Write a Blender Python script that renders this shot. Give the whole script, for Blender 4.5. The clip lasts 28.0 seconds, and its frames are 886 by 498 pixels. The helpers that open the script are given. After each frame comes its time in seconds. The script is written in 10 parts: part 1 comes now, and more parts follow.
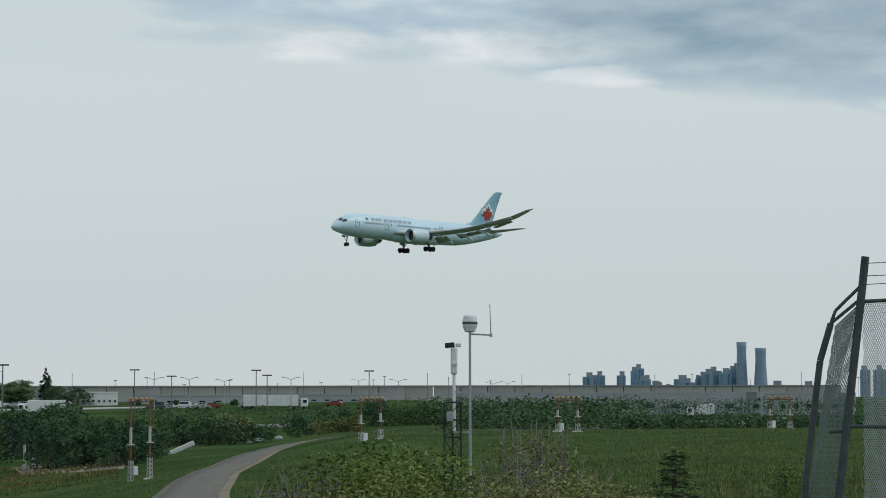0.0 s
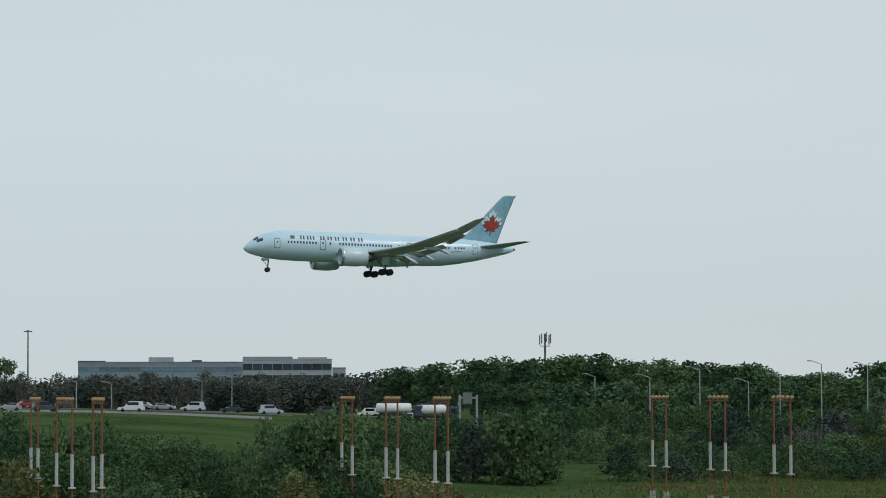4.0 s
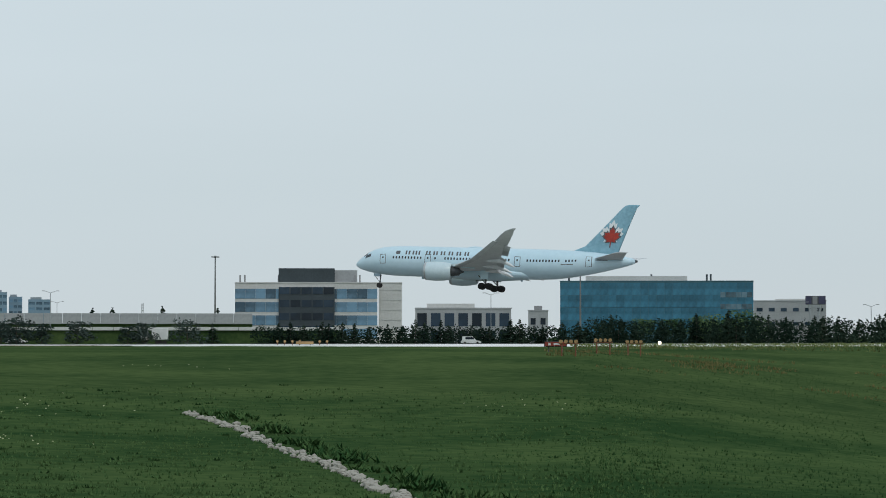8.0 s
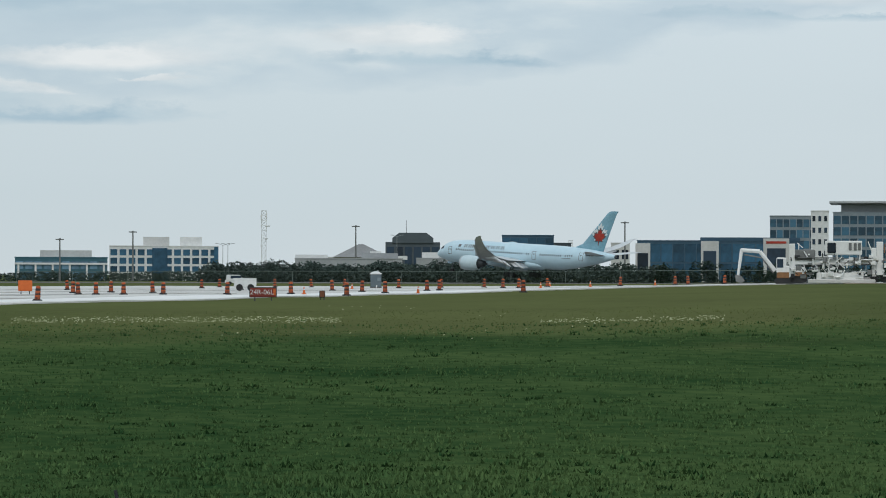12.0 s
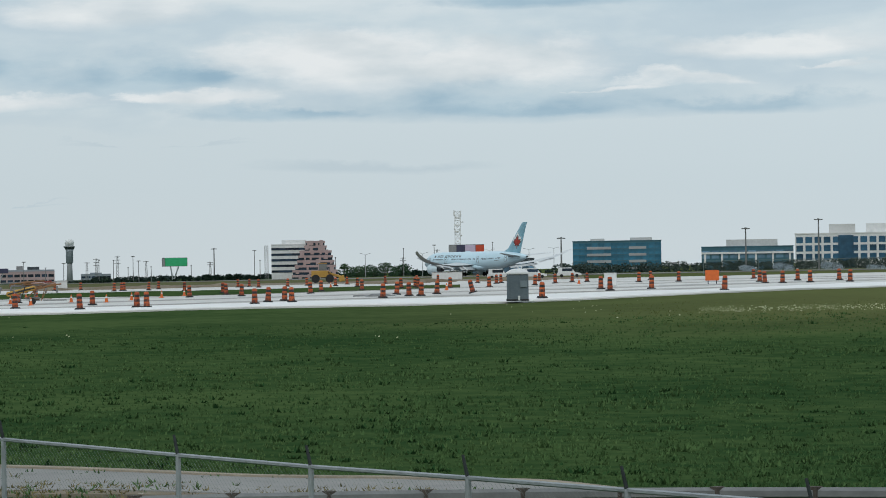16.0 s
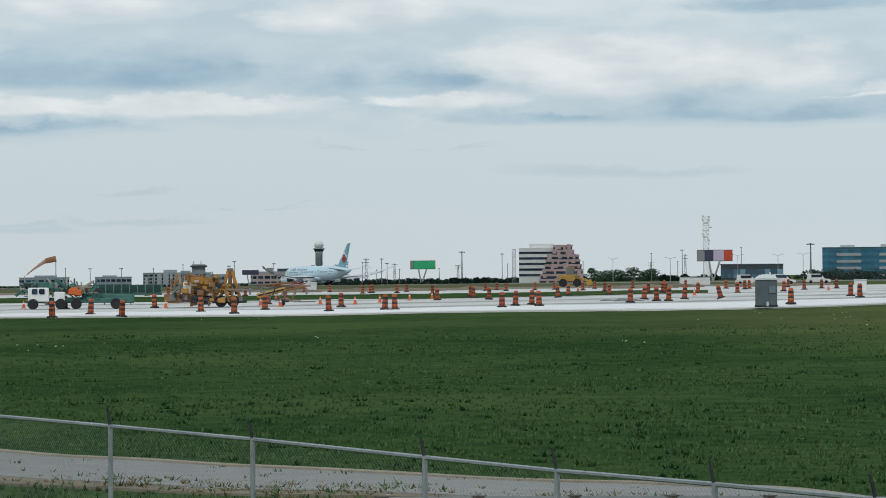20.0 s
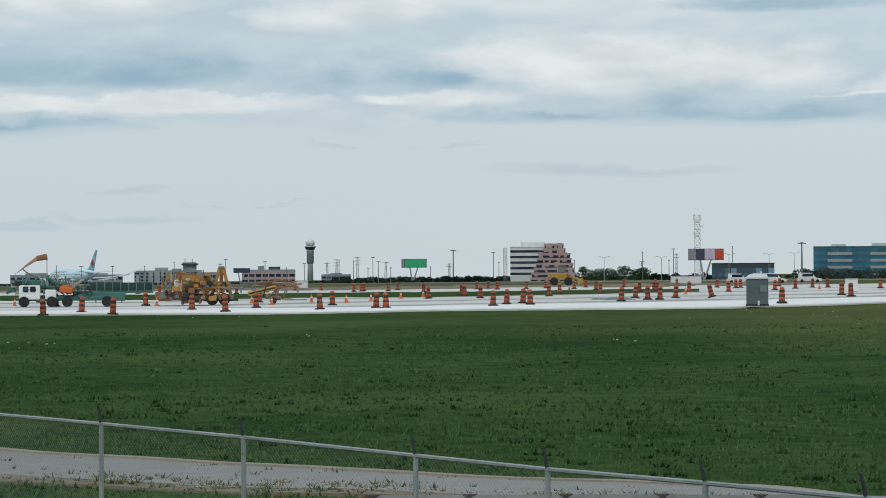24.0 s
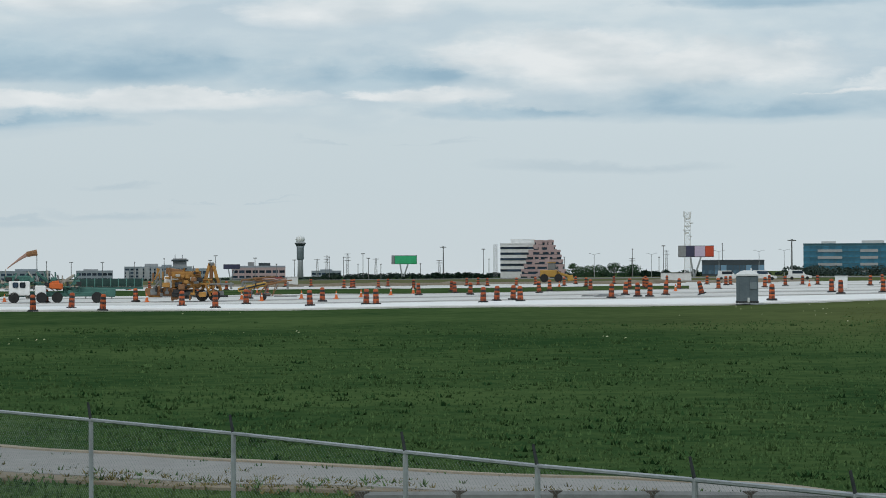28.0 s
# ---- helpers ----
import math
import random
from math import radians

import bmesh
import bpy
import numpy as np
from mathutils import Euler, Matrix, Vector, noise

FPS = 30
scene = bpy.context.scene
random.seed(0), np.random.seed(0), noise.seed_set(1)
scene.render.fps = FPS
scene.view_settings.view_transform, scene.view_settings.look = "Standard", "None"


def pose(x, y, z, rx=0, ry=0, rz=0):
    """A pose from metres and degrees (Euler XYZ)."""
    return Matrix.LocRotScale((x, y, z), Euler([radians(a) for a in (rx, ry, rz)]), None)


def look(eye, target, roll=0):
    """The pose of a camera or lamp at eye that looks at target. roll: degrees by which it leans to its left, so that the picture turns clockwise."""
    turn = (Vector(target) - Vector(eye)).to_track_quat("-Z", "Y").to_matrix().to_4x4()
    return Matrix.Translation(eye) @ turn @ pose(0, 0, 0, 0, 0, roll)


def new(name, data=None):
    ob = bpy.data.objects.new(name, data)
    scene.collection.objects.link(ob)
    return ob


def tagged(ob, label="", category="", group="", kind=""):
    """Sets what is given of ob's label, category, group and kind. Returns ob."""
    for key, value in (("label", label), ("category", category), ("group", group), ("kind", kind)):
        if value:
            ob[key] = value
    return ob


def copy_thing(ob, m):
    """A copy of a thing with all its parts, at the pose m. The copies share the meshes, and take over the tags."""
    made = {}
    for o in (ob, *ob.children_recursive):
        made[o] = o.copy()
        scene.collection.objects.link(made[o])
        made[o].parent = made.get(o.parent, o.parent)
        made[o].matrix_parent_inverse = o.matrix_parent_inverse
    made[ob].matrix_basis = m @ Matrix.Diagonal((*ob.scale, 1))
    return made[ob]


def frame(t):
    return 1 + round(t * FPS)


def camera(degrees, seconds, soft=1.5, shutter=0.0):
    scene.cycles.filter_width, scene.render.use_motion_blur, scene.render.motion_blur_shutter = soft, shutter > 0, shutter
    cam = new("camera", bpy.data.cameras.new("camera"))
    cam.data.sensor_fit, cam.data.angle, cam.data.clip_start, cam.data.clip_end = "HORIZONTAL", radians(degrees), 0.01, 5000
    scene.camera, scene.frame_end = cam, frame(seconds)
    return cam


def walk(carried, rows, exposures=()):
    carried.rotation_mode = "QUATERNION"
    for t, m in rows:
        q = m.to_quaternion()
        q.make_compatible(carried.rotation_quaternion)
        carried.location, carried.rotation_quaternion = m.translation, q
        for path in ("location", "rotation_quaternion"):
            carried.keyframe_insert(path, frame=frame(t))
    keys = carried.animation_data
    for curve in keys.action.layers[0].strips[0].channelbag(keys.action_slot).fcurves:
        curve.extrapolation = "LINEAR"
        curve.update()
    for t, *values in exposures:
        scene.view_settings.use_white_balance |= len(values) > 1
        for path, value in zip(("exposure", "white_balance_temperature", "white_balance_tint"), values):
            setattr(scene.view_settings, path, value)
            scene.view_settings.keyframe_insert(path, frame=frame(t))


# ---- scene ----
import colorsys
import itertools

EYE = 3.4
cam = camera(17.72, 28.0, soft=0.95)


def shot(az, tilt, roll):
    return pose(0, 0, EYE, 90 + tilt, 0, az) @ pose(0, 0, 0, 0, 0, roll)


# seconds, heading (degrees to the left of +y), tilt, roll
PATH = [
    (0, -50.000, 2.914, -0.075), (0.5, -47.430, 3.015, -0.154), (1, -45.205, 2.797, -0.013), (1.5, -43.054, 2.570, 0.307),
    (2, -40.494, 2.580, 0.418), (2.5, -37.756, 2.588, 0.493), (4.5, -23.303, 2.858, -0.182), (5, -19.437, 2.562, -0.010),
    (5.5, -15.899, 2.033, -0.036), (6, -12.200, 1.723, -0.284), (6.5, -8.325, 1.981, -0.267), (7, -2.642, 2.351, -0.292),
    (7.5, 2.449, 2.227, -0.163), (8, 6.567, 1.751, 0.026), (8.5, 10.395, 1.478, -0.028), (9, 14.081, 1.256, -0.213),
    (9.5, 17.183, 1.158, -0.419), (10, 20.359, 1.287, -0.258), (10.5, 23.625, 1.246, -0.073), (11, 26.697, 0.965, -0.031),
    (11.5, 29.838, 0.584, 0.040), (12, 32.571, 0.468, 0.232), (12.5, 34.803, 0.496, 0.170), (14.5, 41.664, 0.635, 0.239),
    (15, 43.293, 0.475, -0.281), (15.5, 45.047, 0.312, -0.787), (16, 46.332, 0.314, -0.921), (16.5, 47.674, 0.386, -0.785),
    (17, 48.822, 0.461, -0.534), (17.5, 49.731, 0.455, -0.476), (18, 50.417, 0.473, -0.491), (18.5, 50.898, 0.475, -0.487),
    (19, 51.198, 0.472, -0.476), (19.5, 51.336, 0.472, -0.455), (20, 51.320, 0.455, -0.436), (20.5, 51.296, 0.449, -0.405),
    (21, 51.270, 0.445, -0.426), (21.5, 51.256, 0.445, -0.391), (23.5, 51.163, 0.435, -0.380), (24, 51.145, 0.422, -0.330),
    (24.5, 51.124, 0.415, -0.371), (25, 51.103, 0.402, -0.295), (25.5, 51.080, 0.399, -0.254), (26, 51.053, 0.387, -0.272),
    (26.5, 51.025, 0.385, -0.267), (27, 51.001, 0.375, -0.227), (27.5, 50.975, 0.360, -0.194), (28, 50.946, 0.351, -0.242),
]
walk(cam, [(t, shot(a, b, c)) for t, a, b, c in PATH])

# ---------------------------------------------------------------- sky and sun
world = bpy.data.worlds.new("sky")
scene.world = world
world.use_nodes = True
wt = world.node_tree
wt.nodes.clear()


def wmath(op, a, b=0.0, c=0.0, clamp=False):
    n = wt.nodes.new("ShaderNodeMath")
    n.operation, n.use_clamp = op, clamp
    for i, v in enumerate((a, b, c)):
        if isinstance(v, (int, float)):
            n.inputs[i].default_value = v
        else:
            wt.links.new(v, n.inputs[i])
    return n.outputs[0]


def wramp(fac, stops):
    n = wt.nodes.new("ShaderNodeValToRGB")
    while len(n.color_ramp.elements) < len(stops):
        n.color_ramp.elements.new(0.5)
    for e, (p, c) in zip(n.color_ramp.elements, stops):
        e.position, e.color = p, (*c, 1) if len(c) == 3 else c
    wt.links.new(fac, n.inputs[0])
    return n.outputs[0]


def wmix(fac, a, b):
    n = wt.nodes.new("ShaderNodeMix")
    n.data_type = "RGBA"
    if isinstance(fac, (int, float)):
        n.inputs[0].default_value = fac
    else:
        wt.links.new(fac, n.inputs[0])
    for i, v in ((6, a), (7, b)):
        if isinstance(v, tuple):
            n.inputs[i].default_value = (*v, 1)
        else:
            wt.links.new(v, n.inputs[i])
    return n.outputs[2]


def wnoise(vec, scale, detail=5.0, rough=0.55, distortion=0.0):
    n = wt.nodes.new("ShaderNodeTexNoise")
    n.inputs["Scale"].default_value, n.inputs["Detail"].default_value = scale, detail
    n.inputs["Roughness"].default_value, n.inputs["Distortion"].default_value = rough, distortion
    wt.links.new(vec, n.inputs["Vector"])
    return n.outputs["Fac"]


SUN_EL, SUN_AZ = 48.0, 150.0
sky = wt.nodes.new("ShaderNodeTexSky")
sky.sky_type, sky.sun_disc = "NISHITA", False
sky.sun_elevation, sky.sun_rotation = radians(SUN_EL), radians(SUN_AZ)
sky.air_density, sky.dust_density, sky.ozone_density = 1.0, 1.5, 1.0
coord = wt.nodes.new("ShaderNodeTexCoord")
sep = wt.nodes.new("ShaderNodeSeparateXYZ")
wt.links.new(coord.outputs["Generated"], sep.inputs[0])
el = wmath("MULTIPLY", wmath("ARCSINE", sep.outputs[2]), 57.2958)
az = wmath("MULTIPLY", wmath("ARCTAN2", wmath("MULTIPLY", sep.outputs[0], -1.0), sep.outputs[1]), 57.2958)


def sky_vec(ka, ke, shift=0.0):
    n = wt.nodes.new("ShaderNodeCombineXYZ")
    wt.links.new(wmath("MULTIPLY", az, ka), n.inputs[0])
    wt.links.new(wmath("MULTIPLY", el, ke), n.inputs[1])
    n.inputs[2].default_value = shift
    return n.outputs[0]


nish = wt.nodes.new("ShaderNodeVectorMath")
nish.operation = "SCALE"
wt.links.new(sky.outputs[0], nish.inputs[0])
nish.inputs["Scale"].default_value = 0.075
# an even pale overcast
veil = wramp(wmath("DIVIDE", el, 40.0, clamp=True), [(0.0, (0.605, 0.672, 0.695)), (0.04, (0.585, 0.668, 0.70)), (0.15, (0.625, 0.715, 0.755)), (1.0, (0.50, 0.58, 0.64))])
side = wmath("DIVIDE", wmath("ADD", az, 70.0), 140.0, clamp=True)
tone = wramp(side, [(0.05, (0.985, 0.965, 0.935)), (0.16, (0.985, 0.965, 0.935)), (0.3, (0.995, 0.99, 0.985)), (0.5, (0.98, 0.985, 1.0)), (0.65, (1.03, 1.03, 1.045)), (0.76, (1.005, 1.02, 1.04)), (0.88, (0.975, 0.985, 1.0))])
tint = wt.nodes.new("ShaderNodeVectorMath")
tint.operation = "MULTIPLY"
wt.links.new(veil, tint.inputs[0])
wt.links.new(tone, tint.inputs[1])
veil = tint.outputs[0]
haze = wnoise(sky_vec(0.05, 0.35, 1.3), 1.0, 4.0, 0.5)
veil = wmix(wmath("MULTIPLY", wmath("SUBTRACT", haze, 0.35, clamp=True), 0.7), veil, (0.53, 0.625, 0.665))


def puffs(lift):
    """Density of the stratocumulus: two scales of puffs, drawn out along the horizon."""
    n = wt.nodes.new("ShaderNodeCombineXYZ")
    wt.links.new(wmath("MULTIPLY", az, 0.17), n.inputs[0])
    wt.links.new(wmath("MULTIPLY", wmath("ADD", el, lift), 0.44), n.inputs[1])
    n.inputs[2].default_value = 2.4
    a_ = wnoise(n.outputs[0], 1.0, 3.0, 0.45, 0.0)
    b_ = wnoise(n.outputs[0], 3.1, 5.0, 0.55, 0.0)
    return wmath("ADD", wmath("MULTIPLY", a_, 0.6), wmath("MULTIPLY", b_, 0.4))


thick, above = puffs(0.0), puffs(0.32)
# the bank begins low in the west, high ahead and above the eastern end
rim = wramp(wmath("DIVIDE", wmath("ADD", az, 70.0), 140.0, clamp=True), [(0.05, (0.52,) * 3), (0.15, (0.66,) * 3), (0.24, (1.0,) * 3), (0.52, (1.0,) * 3), (0.64, (0.60,) * 3), (0.74, (0.36,) * 3), (0.84, (0.33,) * 3), (0.9, (0.28,) * 3)])
base = wmath("ADD", wmath("MULTIPLY", rim, 10.0), wmath("MULTIPLY", wmath("SUBTRACT", wnoise(sky_vec(0.13, 0.0, 5.0), 1.0, 2.0, 0.5), 0.5), 1.6))
height = wmath("SUBTRACT", el, base)
# dark flat bases, bright billowing tops, grey again above
bank = wmath("ADD", wmath("MULTIPLY", height, 0.42), wmath("MULTIPLY", wmath("SUBTRACT", thick, 0.5), 1.1))
mask = wramp(wmath("ADD", wmath("MULTIPLY", bank, 0.5), 0.5, clamp=True), [(0.48, (0, 0, 0)), (0.56, (1, 1, 1))])
heap = wnoise(sky_vec(0.21, 0.85, 6.2), 1.0, 6.0, 0.48, 0.25)
foot = wmath("SUBTRACT", 1.0, wmath("DIVIDE", bank, 0.34, clamp=True))
lit = wmath("SUBTRACT", wmath("ADD", heap, wmath("MULTIPLY", wmath("SUBTRACT", thick, above), 0.9)), wmath("MULTIPLY", foot, 0.17), clamp=True)
shade = wramp(lit, [(0.30, (0.33, 0.47, 0.59)), (0.44, (0.40, 0.535, 0.64)), (0.52, (0.52, 0.635, 0.705)), (0.60, (0.66, 0.735, 0.77)), (0.70, (0.80, 0.84, 0.85))])
# the bank is thinner straight ahead
body = wramp(side, [(0.2, (0.75,) * 3), (0.3, (0.40,) * 3), (0.67, (0.40,) * 3), (0.76, (0.36,) * 3)])
clouded = wmix(wmath("MULTIPLY", mask, body), veil, shade)
# heaps, flat bases and streaks that lie on the bank, with puffed edges
swell = wmath("SUBTRACT", wnoise(sky_vec(0.34, 0.75, 11.0), 1.0, 7.0, 0.62), 0.5)
drift = wmath("SUBTRACT", wnoise(sky_vec(0.30, 0.95, 17.0), 1.0, 7.0, 0.63), 0.5)
az_puffed = wmath("ADD", az, wmath("MULTIPLY", drift, 4.5))
el_puffed = wmath("ADD", el, wmath("MULTIPLY", swell, 1.5))
el_flat = wmath("ADD", el, wmath("MULTIPLY", swell, 0.35))


def heaps(rows, soft):
    """Cover of a group of clouds: heading, height, half width, rise above and depth below, in degrees."""
    cover = None
    for a0, e0, ra, up, down in rows:
        over = wmath("DIVIDE", wmath("SUBTRACT", el_puffed, e0), up)
        under = wmath("DIVIDE", wmath("SUBTRACT", e0, el_flat), down)
        tall = wmath("MAXIMUM", over, under)
        wide = wmath("DIVIDE", wmath("SUBTRACT", az_puffed, a0), ra)
        d = wmath("SQRT", wmath("ADD", wmath("MULTIPLY", tall, tall), wmath("MULTIPLY", wide, wide)))
        m = wmath("DIVIDE", wmath("SUBTRACT", 1.0, d), soft, clamp=True)
        cover = m if cover is None else wmath("MAXIMUM", cover, m)
    return cover


WHITE = [(48.6, 4.15, 3.0, 0.8, 0.8), (45.0, 4.05, 2.6, 0.5, 0.5), (57.6, 3.35, 3.0, 0.3, 0.25), (51.2, 3.5, 1.6, 0.3, 0.25), (58.3, 5.5, 3.0, 0.5, 0.5), (53.0, 5.2, 2.4, 0.5, 0.45),
         (33.6, 4.75, 1.7, 0.36, 0.22), (24.2, 5.75, 4.4, 0.45, 0.4), (41.8, 3.62, 1.8, 0.22, 0.12), (38.7, 3.86, 0.7, 0.1, 0.07), (39.5, 4.3, 3.0, 0.4, 0.3), (-51.6, 6.95, 3.2, 0.5, 0.45), (-53.2, 6.35, 1.6, 0.3, 0.25), (-48.0, 6.9, 2.0, 0.3, 0.3)]
BASES = [(57.8, 4.05, 5.8, 0.9, 0.6), (52.4, 3.8, 3.4, 0.55, 0.42), (60.0, 2.95, 3.4, 0.26, 0.2), (44.6, 3.15, 5.4, 0.7, 0.34), (49.4, 3.08, 2.8, 0.24, 0.16), (40.4, 3.12, 3.6, 0.3, 0.2),
         (41.0, 5.9, 6.4, 1.3, 0.95), (34.8, 5.9, 4.4, 1.3, 0.9), (32.4, 4.3, 2.8, 0.24, 0.16), (24.5, 5.2, 4.4, 0.14, 0.14)]
WISPS = [(47.7, 1.98, 2.9, 0.2, 0.14), (57.6, 1.6, 0.95, 0.1, 0.07), (57.5, 1.05, 1.9, 0.13, 0.12), (55.4, 1.28, 1.2, 0.03, 0.03), (59.6, 0.85, 1.7, 0.1, 0.1), (52.0, 2.5, 2.2, 0.06, 0.05), (-45.2, 7.2, 1.9, 0.34, 0.26), (-49.4, 6.85, 1.9, 0.26, 0.24)]
grain = wnoise(sky_vec(0.5, 1.5, 23.0), 1.0, 5.0, 0.5)
clouded = wmix(wmath("MULTIPLY", heaps(WHITE, 0.5), 0.9), clouded, wramp(grain, [(0.34, (0.60, 0.675, 0.715)), (0.5, (0.71, 0.765, 0.79)), (0.64, (0.81, 0.845, 0.855))]))
clouded = wmix(wmath("MULTIPLY", heaps(BASES, 0.65), 0.9), clouded, wramp(grain, [(0.36, (0.325, 0.475, 0.585)), (0.62, (0.475, 0.605, 0.685))]))
# white rims over the western mass, and its darkest parts
RIMS = [(56.2, 3.36, 3.6, 0.22, 0.2), (60.2, 3.36, 2.4, 0.2, 0.2), (48.6, 4.3, 2.4, 0.5, 0.62), (45.8, 3.95, 2.0, 0.34, 0.3), (43.4, 3.52, 1.5, 0.12, 0.08), (51.6, 3.42, 1.3, 0.2, 0.1)]
DEEP = [(57.2, 4.0, 3.6, 0.34, 0.34), (60.6, 4.05, 2.6, 0.5, 0.4), (44.6, 3.08, 2.6, 0.22, 0.14), (59.6, 2.98, 2.3, 0.12, 0.12), (44.4, 5.3, 2.6, 0.3, 0.2), (51.6, 3.85, 1.4, 0.2, 0.14)]
clouded = wmix(wmath("MULTIPLY", heaps(RIMS, 0.45), 0.9), clouded, wramp(grain, [(0.36, (0.62, 0.69, 0.725)), (0.62, (0.79, 0.825, 0.84))]))
clouded = wmix(wmath("MULTIPLY", heaps(DEEP, 0.55), 0.9), clouded, wramp(grain, [(0.36, (0.30, 0.45, 0.565)), (0.62, (0.40, 0.545, 0.64))]))
clouded = wmix(wmath("MULTIPLY", heaps(WISPS, 0.7), 0.75), clouded, (0.49, 0.59, 0.65))
# a dark bank high over the eastern end
clouded = wmix(wmath("MULTIPLY", heaps([(-59.0, 7.7, 7.2, 2.6, 2.05), (-55.0, 7.6, 4.6, 1.6, 1.3)], 0.5), 0.95), clouded, wramp(grain, [(0.33, (0.235, 0.345, 0.425)), (0.62, (0.395, 0.50, 0.56))]))
both = wmix(0.95, nish.outputs[0], clouded)
back = wt.nodes.new("ShaderNodeBackground")
wt.links.new(both, back.inputs[0])
back.inputs[1].default_value = 1.0
wout = wt.nodes.new("ShaderNodeOutputWorld")
wt.links.new(back.outputs[0], wout.inputs[0])

sun_data = bpy.data.lights.new("sun", "SUN")
sun_data.energy, sun_data.angle, sun_data.color = 0.9, radians(14), (1.0, 0.96, 0.9)
sun = new("sun", sun_data)
sun.matrix_world = look((0, 0, 300), (-300 * math.sin(radians(SUN_AZ)) / math.tan(radians(SUN_EL)), -300 * math.cos(radians(SUN_AZ)) / math.tan(radians(SUN_EL)), 0))

# ---------------------------------------------------------------- materials
def surface(name, dark, light, rough=0.7, metal=0.0, scale=1.0, fine=8.0, bump=0.0, bump_scale=20.0, space="Object", stretch=(1, 1, 1), island=0.0, spec=0.5, coat=0.0, contrast=0.5, each=0.0):
    """Two-tone surface: a broad and a fine noise mix the two colours; an optional relief."""
    m = bpy.data.materials.new(name)
    m.use_nodes = True
    t = m.node_tree
    b = t.nodes["Principled BSDF"]
    b.inputs["Roughness"].default_value, b.inputs["Metallic"].default_value = rough, metal
    b.inputs["Specular IOR Level"].default_value, b.inputs["Coat Weight"].default_value = spec, coat
    if space == "Position":
        src = t.nodes.new("ShaderNodeNewGeometry").outputs["Position"]
    else:
        src = t.nodes.new("ShaderNodeTexCoord").outputs[space]
    mp = t.nodes.new("ShaderNodeMapping")
    mp.inputs["Scale"].default_value = stretch
    t.links.new(src, mp.inputs[0])
    n1, n2 = t.nodes.new("ShaderNodeTexNoise"), t.nodes.new("ShaderNodeTexNoise")
    for n, s, d in ((n1, scale, 4.0), (n2, fine, 3.0)):
        n.inputs["Scale"].default_value, n.inputs["Detail"].default_value = s, d
        t.links.new(mp.outputs[0], n.inputs["Vector"])
    add = t.nodes.new("ShaderNodeMath")
    add.operation = "MULTIPLY_ADD"
    t.links.new(n1.outputs["Fac"], add.inputs[0])
    add.inputs[1].default_value = 0.6
    half = t.nodes.new("ShaderNodeMath")
    half.operation = "MULTIPLY"
    t.links.new(n2.outputs["Fac"], half.inputs[0])
    half.inputs[1].default_value = 0.4
    t.links.new(half.outputs[0], add.inputs[2])
    fac = add.outputs[0]
    if island:
        rnd = t.nodes.new("ShaderNodeObjectInfo").outputs["Random"] if island < 0 else t.nodes.new("ShaderNodeNewGeometry").outputs["Random Per Island"]
        k = t.nodes.new("ShaderNodeMath")
        k.operation = "MULTIPLY_ADD"
        t.links.new(rnd, k.inputs[0])
        k.inputs[1].default_value = abs(island)
        t.links.new(fac, k.inputs[2])
        j = t.nodes.new("ShaderNodeMath")
        j.operation = "SUBTRACT"
        t.links.new(k.outputs[0], j.inputs[0])
        j.inputs[1].default_value = abs(island) / 2
        fac = j.outputs[0]
    if each:
        k = t.nodes.new("ShaderNodeMath")
        k.operation = "MULTIPLY_ADD"
        t.links.new(t.nodes.new("ShaderNodeObjectInfo").outputs["Random"], k.inputs[0])
        k.inputs[1].default_value = each
        t.links.new(fac, k.inputs[2])
        j = t.nodes.new("ShaderNodeMath")
        j.operation = "SUBTRACT"
        t.links.new(k.outputs[0], j.inputs[0])
        j.inputs[1].default_value = each * 0.55
        fac = j.outputs[0]
    ramp = t.nodes.new("ShaderNodeValToRGB")
    w = 0.25 * (1.0 - contrast) + 0.06
    ramp.color_ramp.elements[0].position, ramp.color_ramp.elements[0].color = 0.5 - w, (*dark, 1)
    ramp.color_ramp.elements[1].position, ramp.color_ramp.elements[1].color = 0.5 + w, (*light, 1)
    t.links.new(fac, ramp.inputs[0])
    t.links.new(ramp.outputs[0], b.inputs["Base Color"])
    if bump:
        nb = t.nodes.new("ShaderNodeTexNoise")
        nb.inputs["Scale"].default_value, nb.inputs["Detail"].default_value = bump_scale, 4.0
        t.links.new(mp.outputs[0], nb.inputs["Vector"])
        bp = t.nodes.new("ShaderNodeBump")
        bp.inputs["Strength"].default_value, bp.inputs["Distance"].default_value = bump, 0.05
        t.links.new(nb.outputs["Fac"], bp.inputs["Height"])
        t.links.new(bp.outputs[0], b.inputs["Normal"])
    return m


def leafy(name, dark, light, scale=0.25):
    """Foliage: tone varies from leaf to leaf and over broad patches, with a little light through the leaves."""
    m = surface(name, dark, light, 0.65, 0, scale, 1.2, space="Position", island=0.22, spec=0.0, contrast=0.35, each=0.42)
    b = m.node_tree.nodes["Principled BSDF"]
    b.inputs["Transmission Weight"].default_value = 0.0
    return m


def glazing(name, tint, rough=0.22, spec=0.45, vary=0.3):
    return surface(name, tuple(v * 0.5 for v in tint), tuple(v * 1.6 for v in tint), rough, 0.0, 0.06, 0.5, 0.02, 0.4, spec=spec, island=-vary)


M = {}
M["grass"] = surface("grass", (0.0245, 0.0575, 0.0205), (0.066, 0.107, 0.038), 0.95, 0, 0.06, 0.9, 0.55, 2.2, "Position", contrast=0.8, spec=0.0)


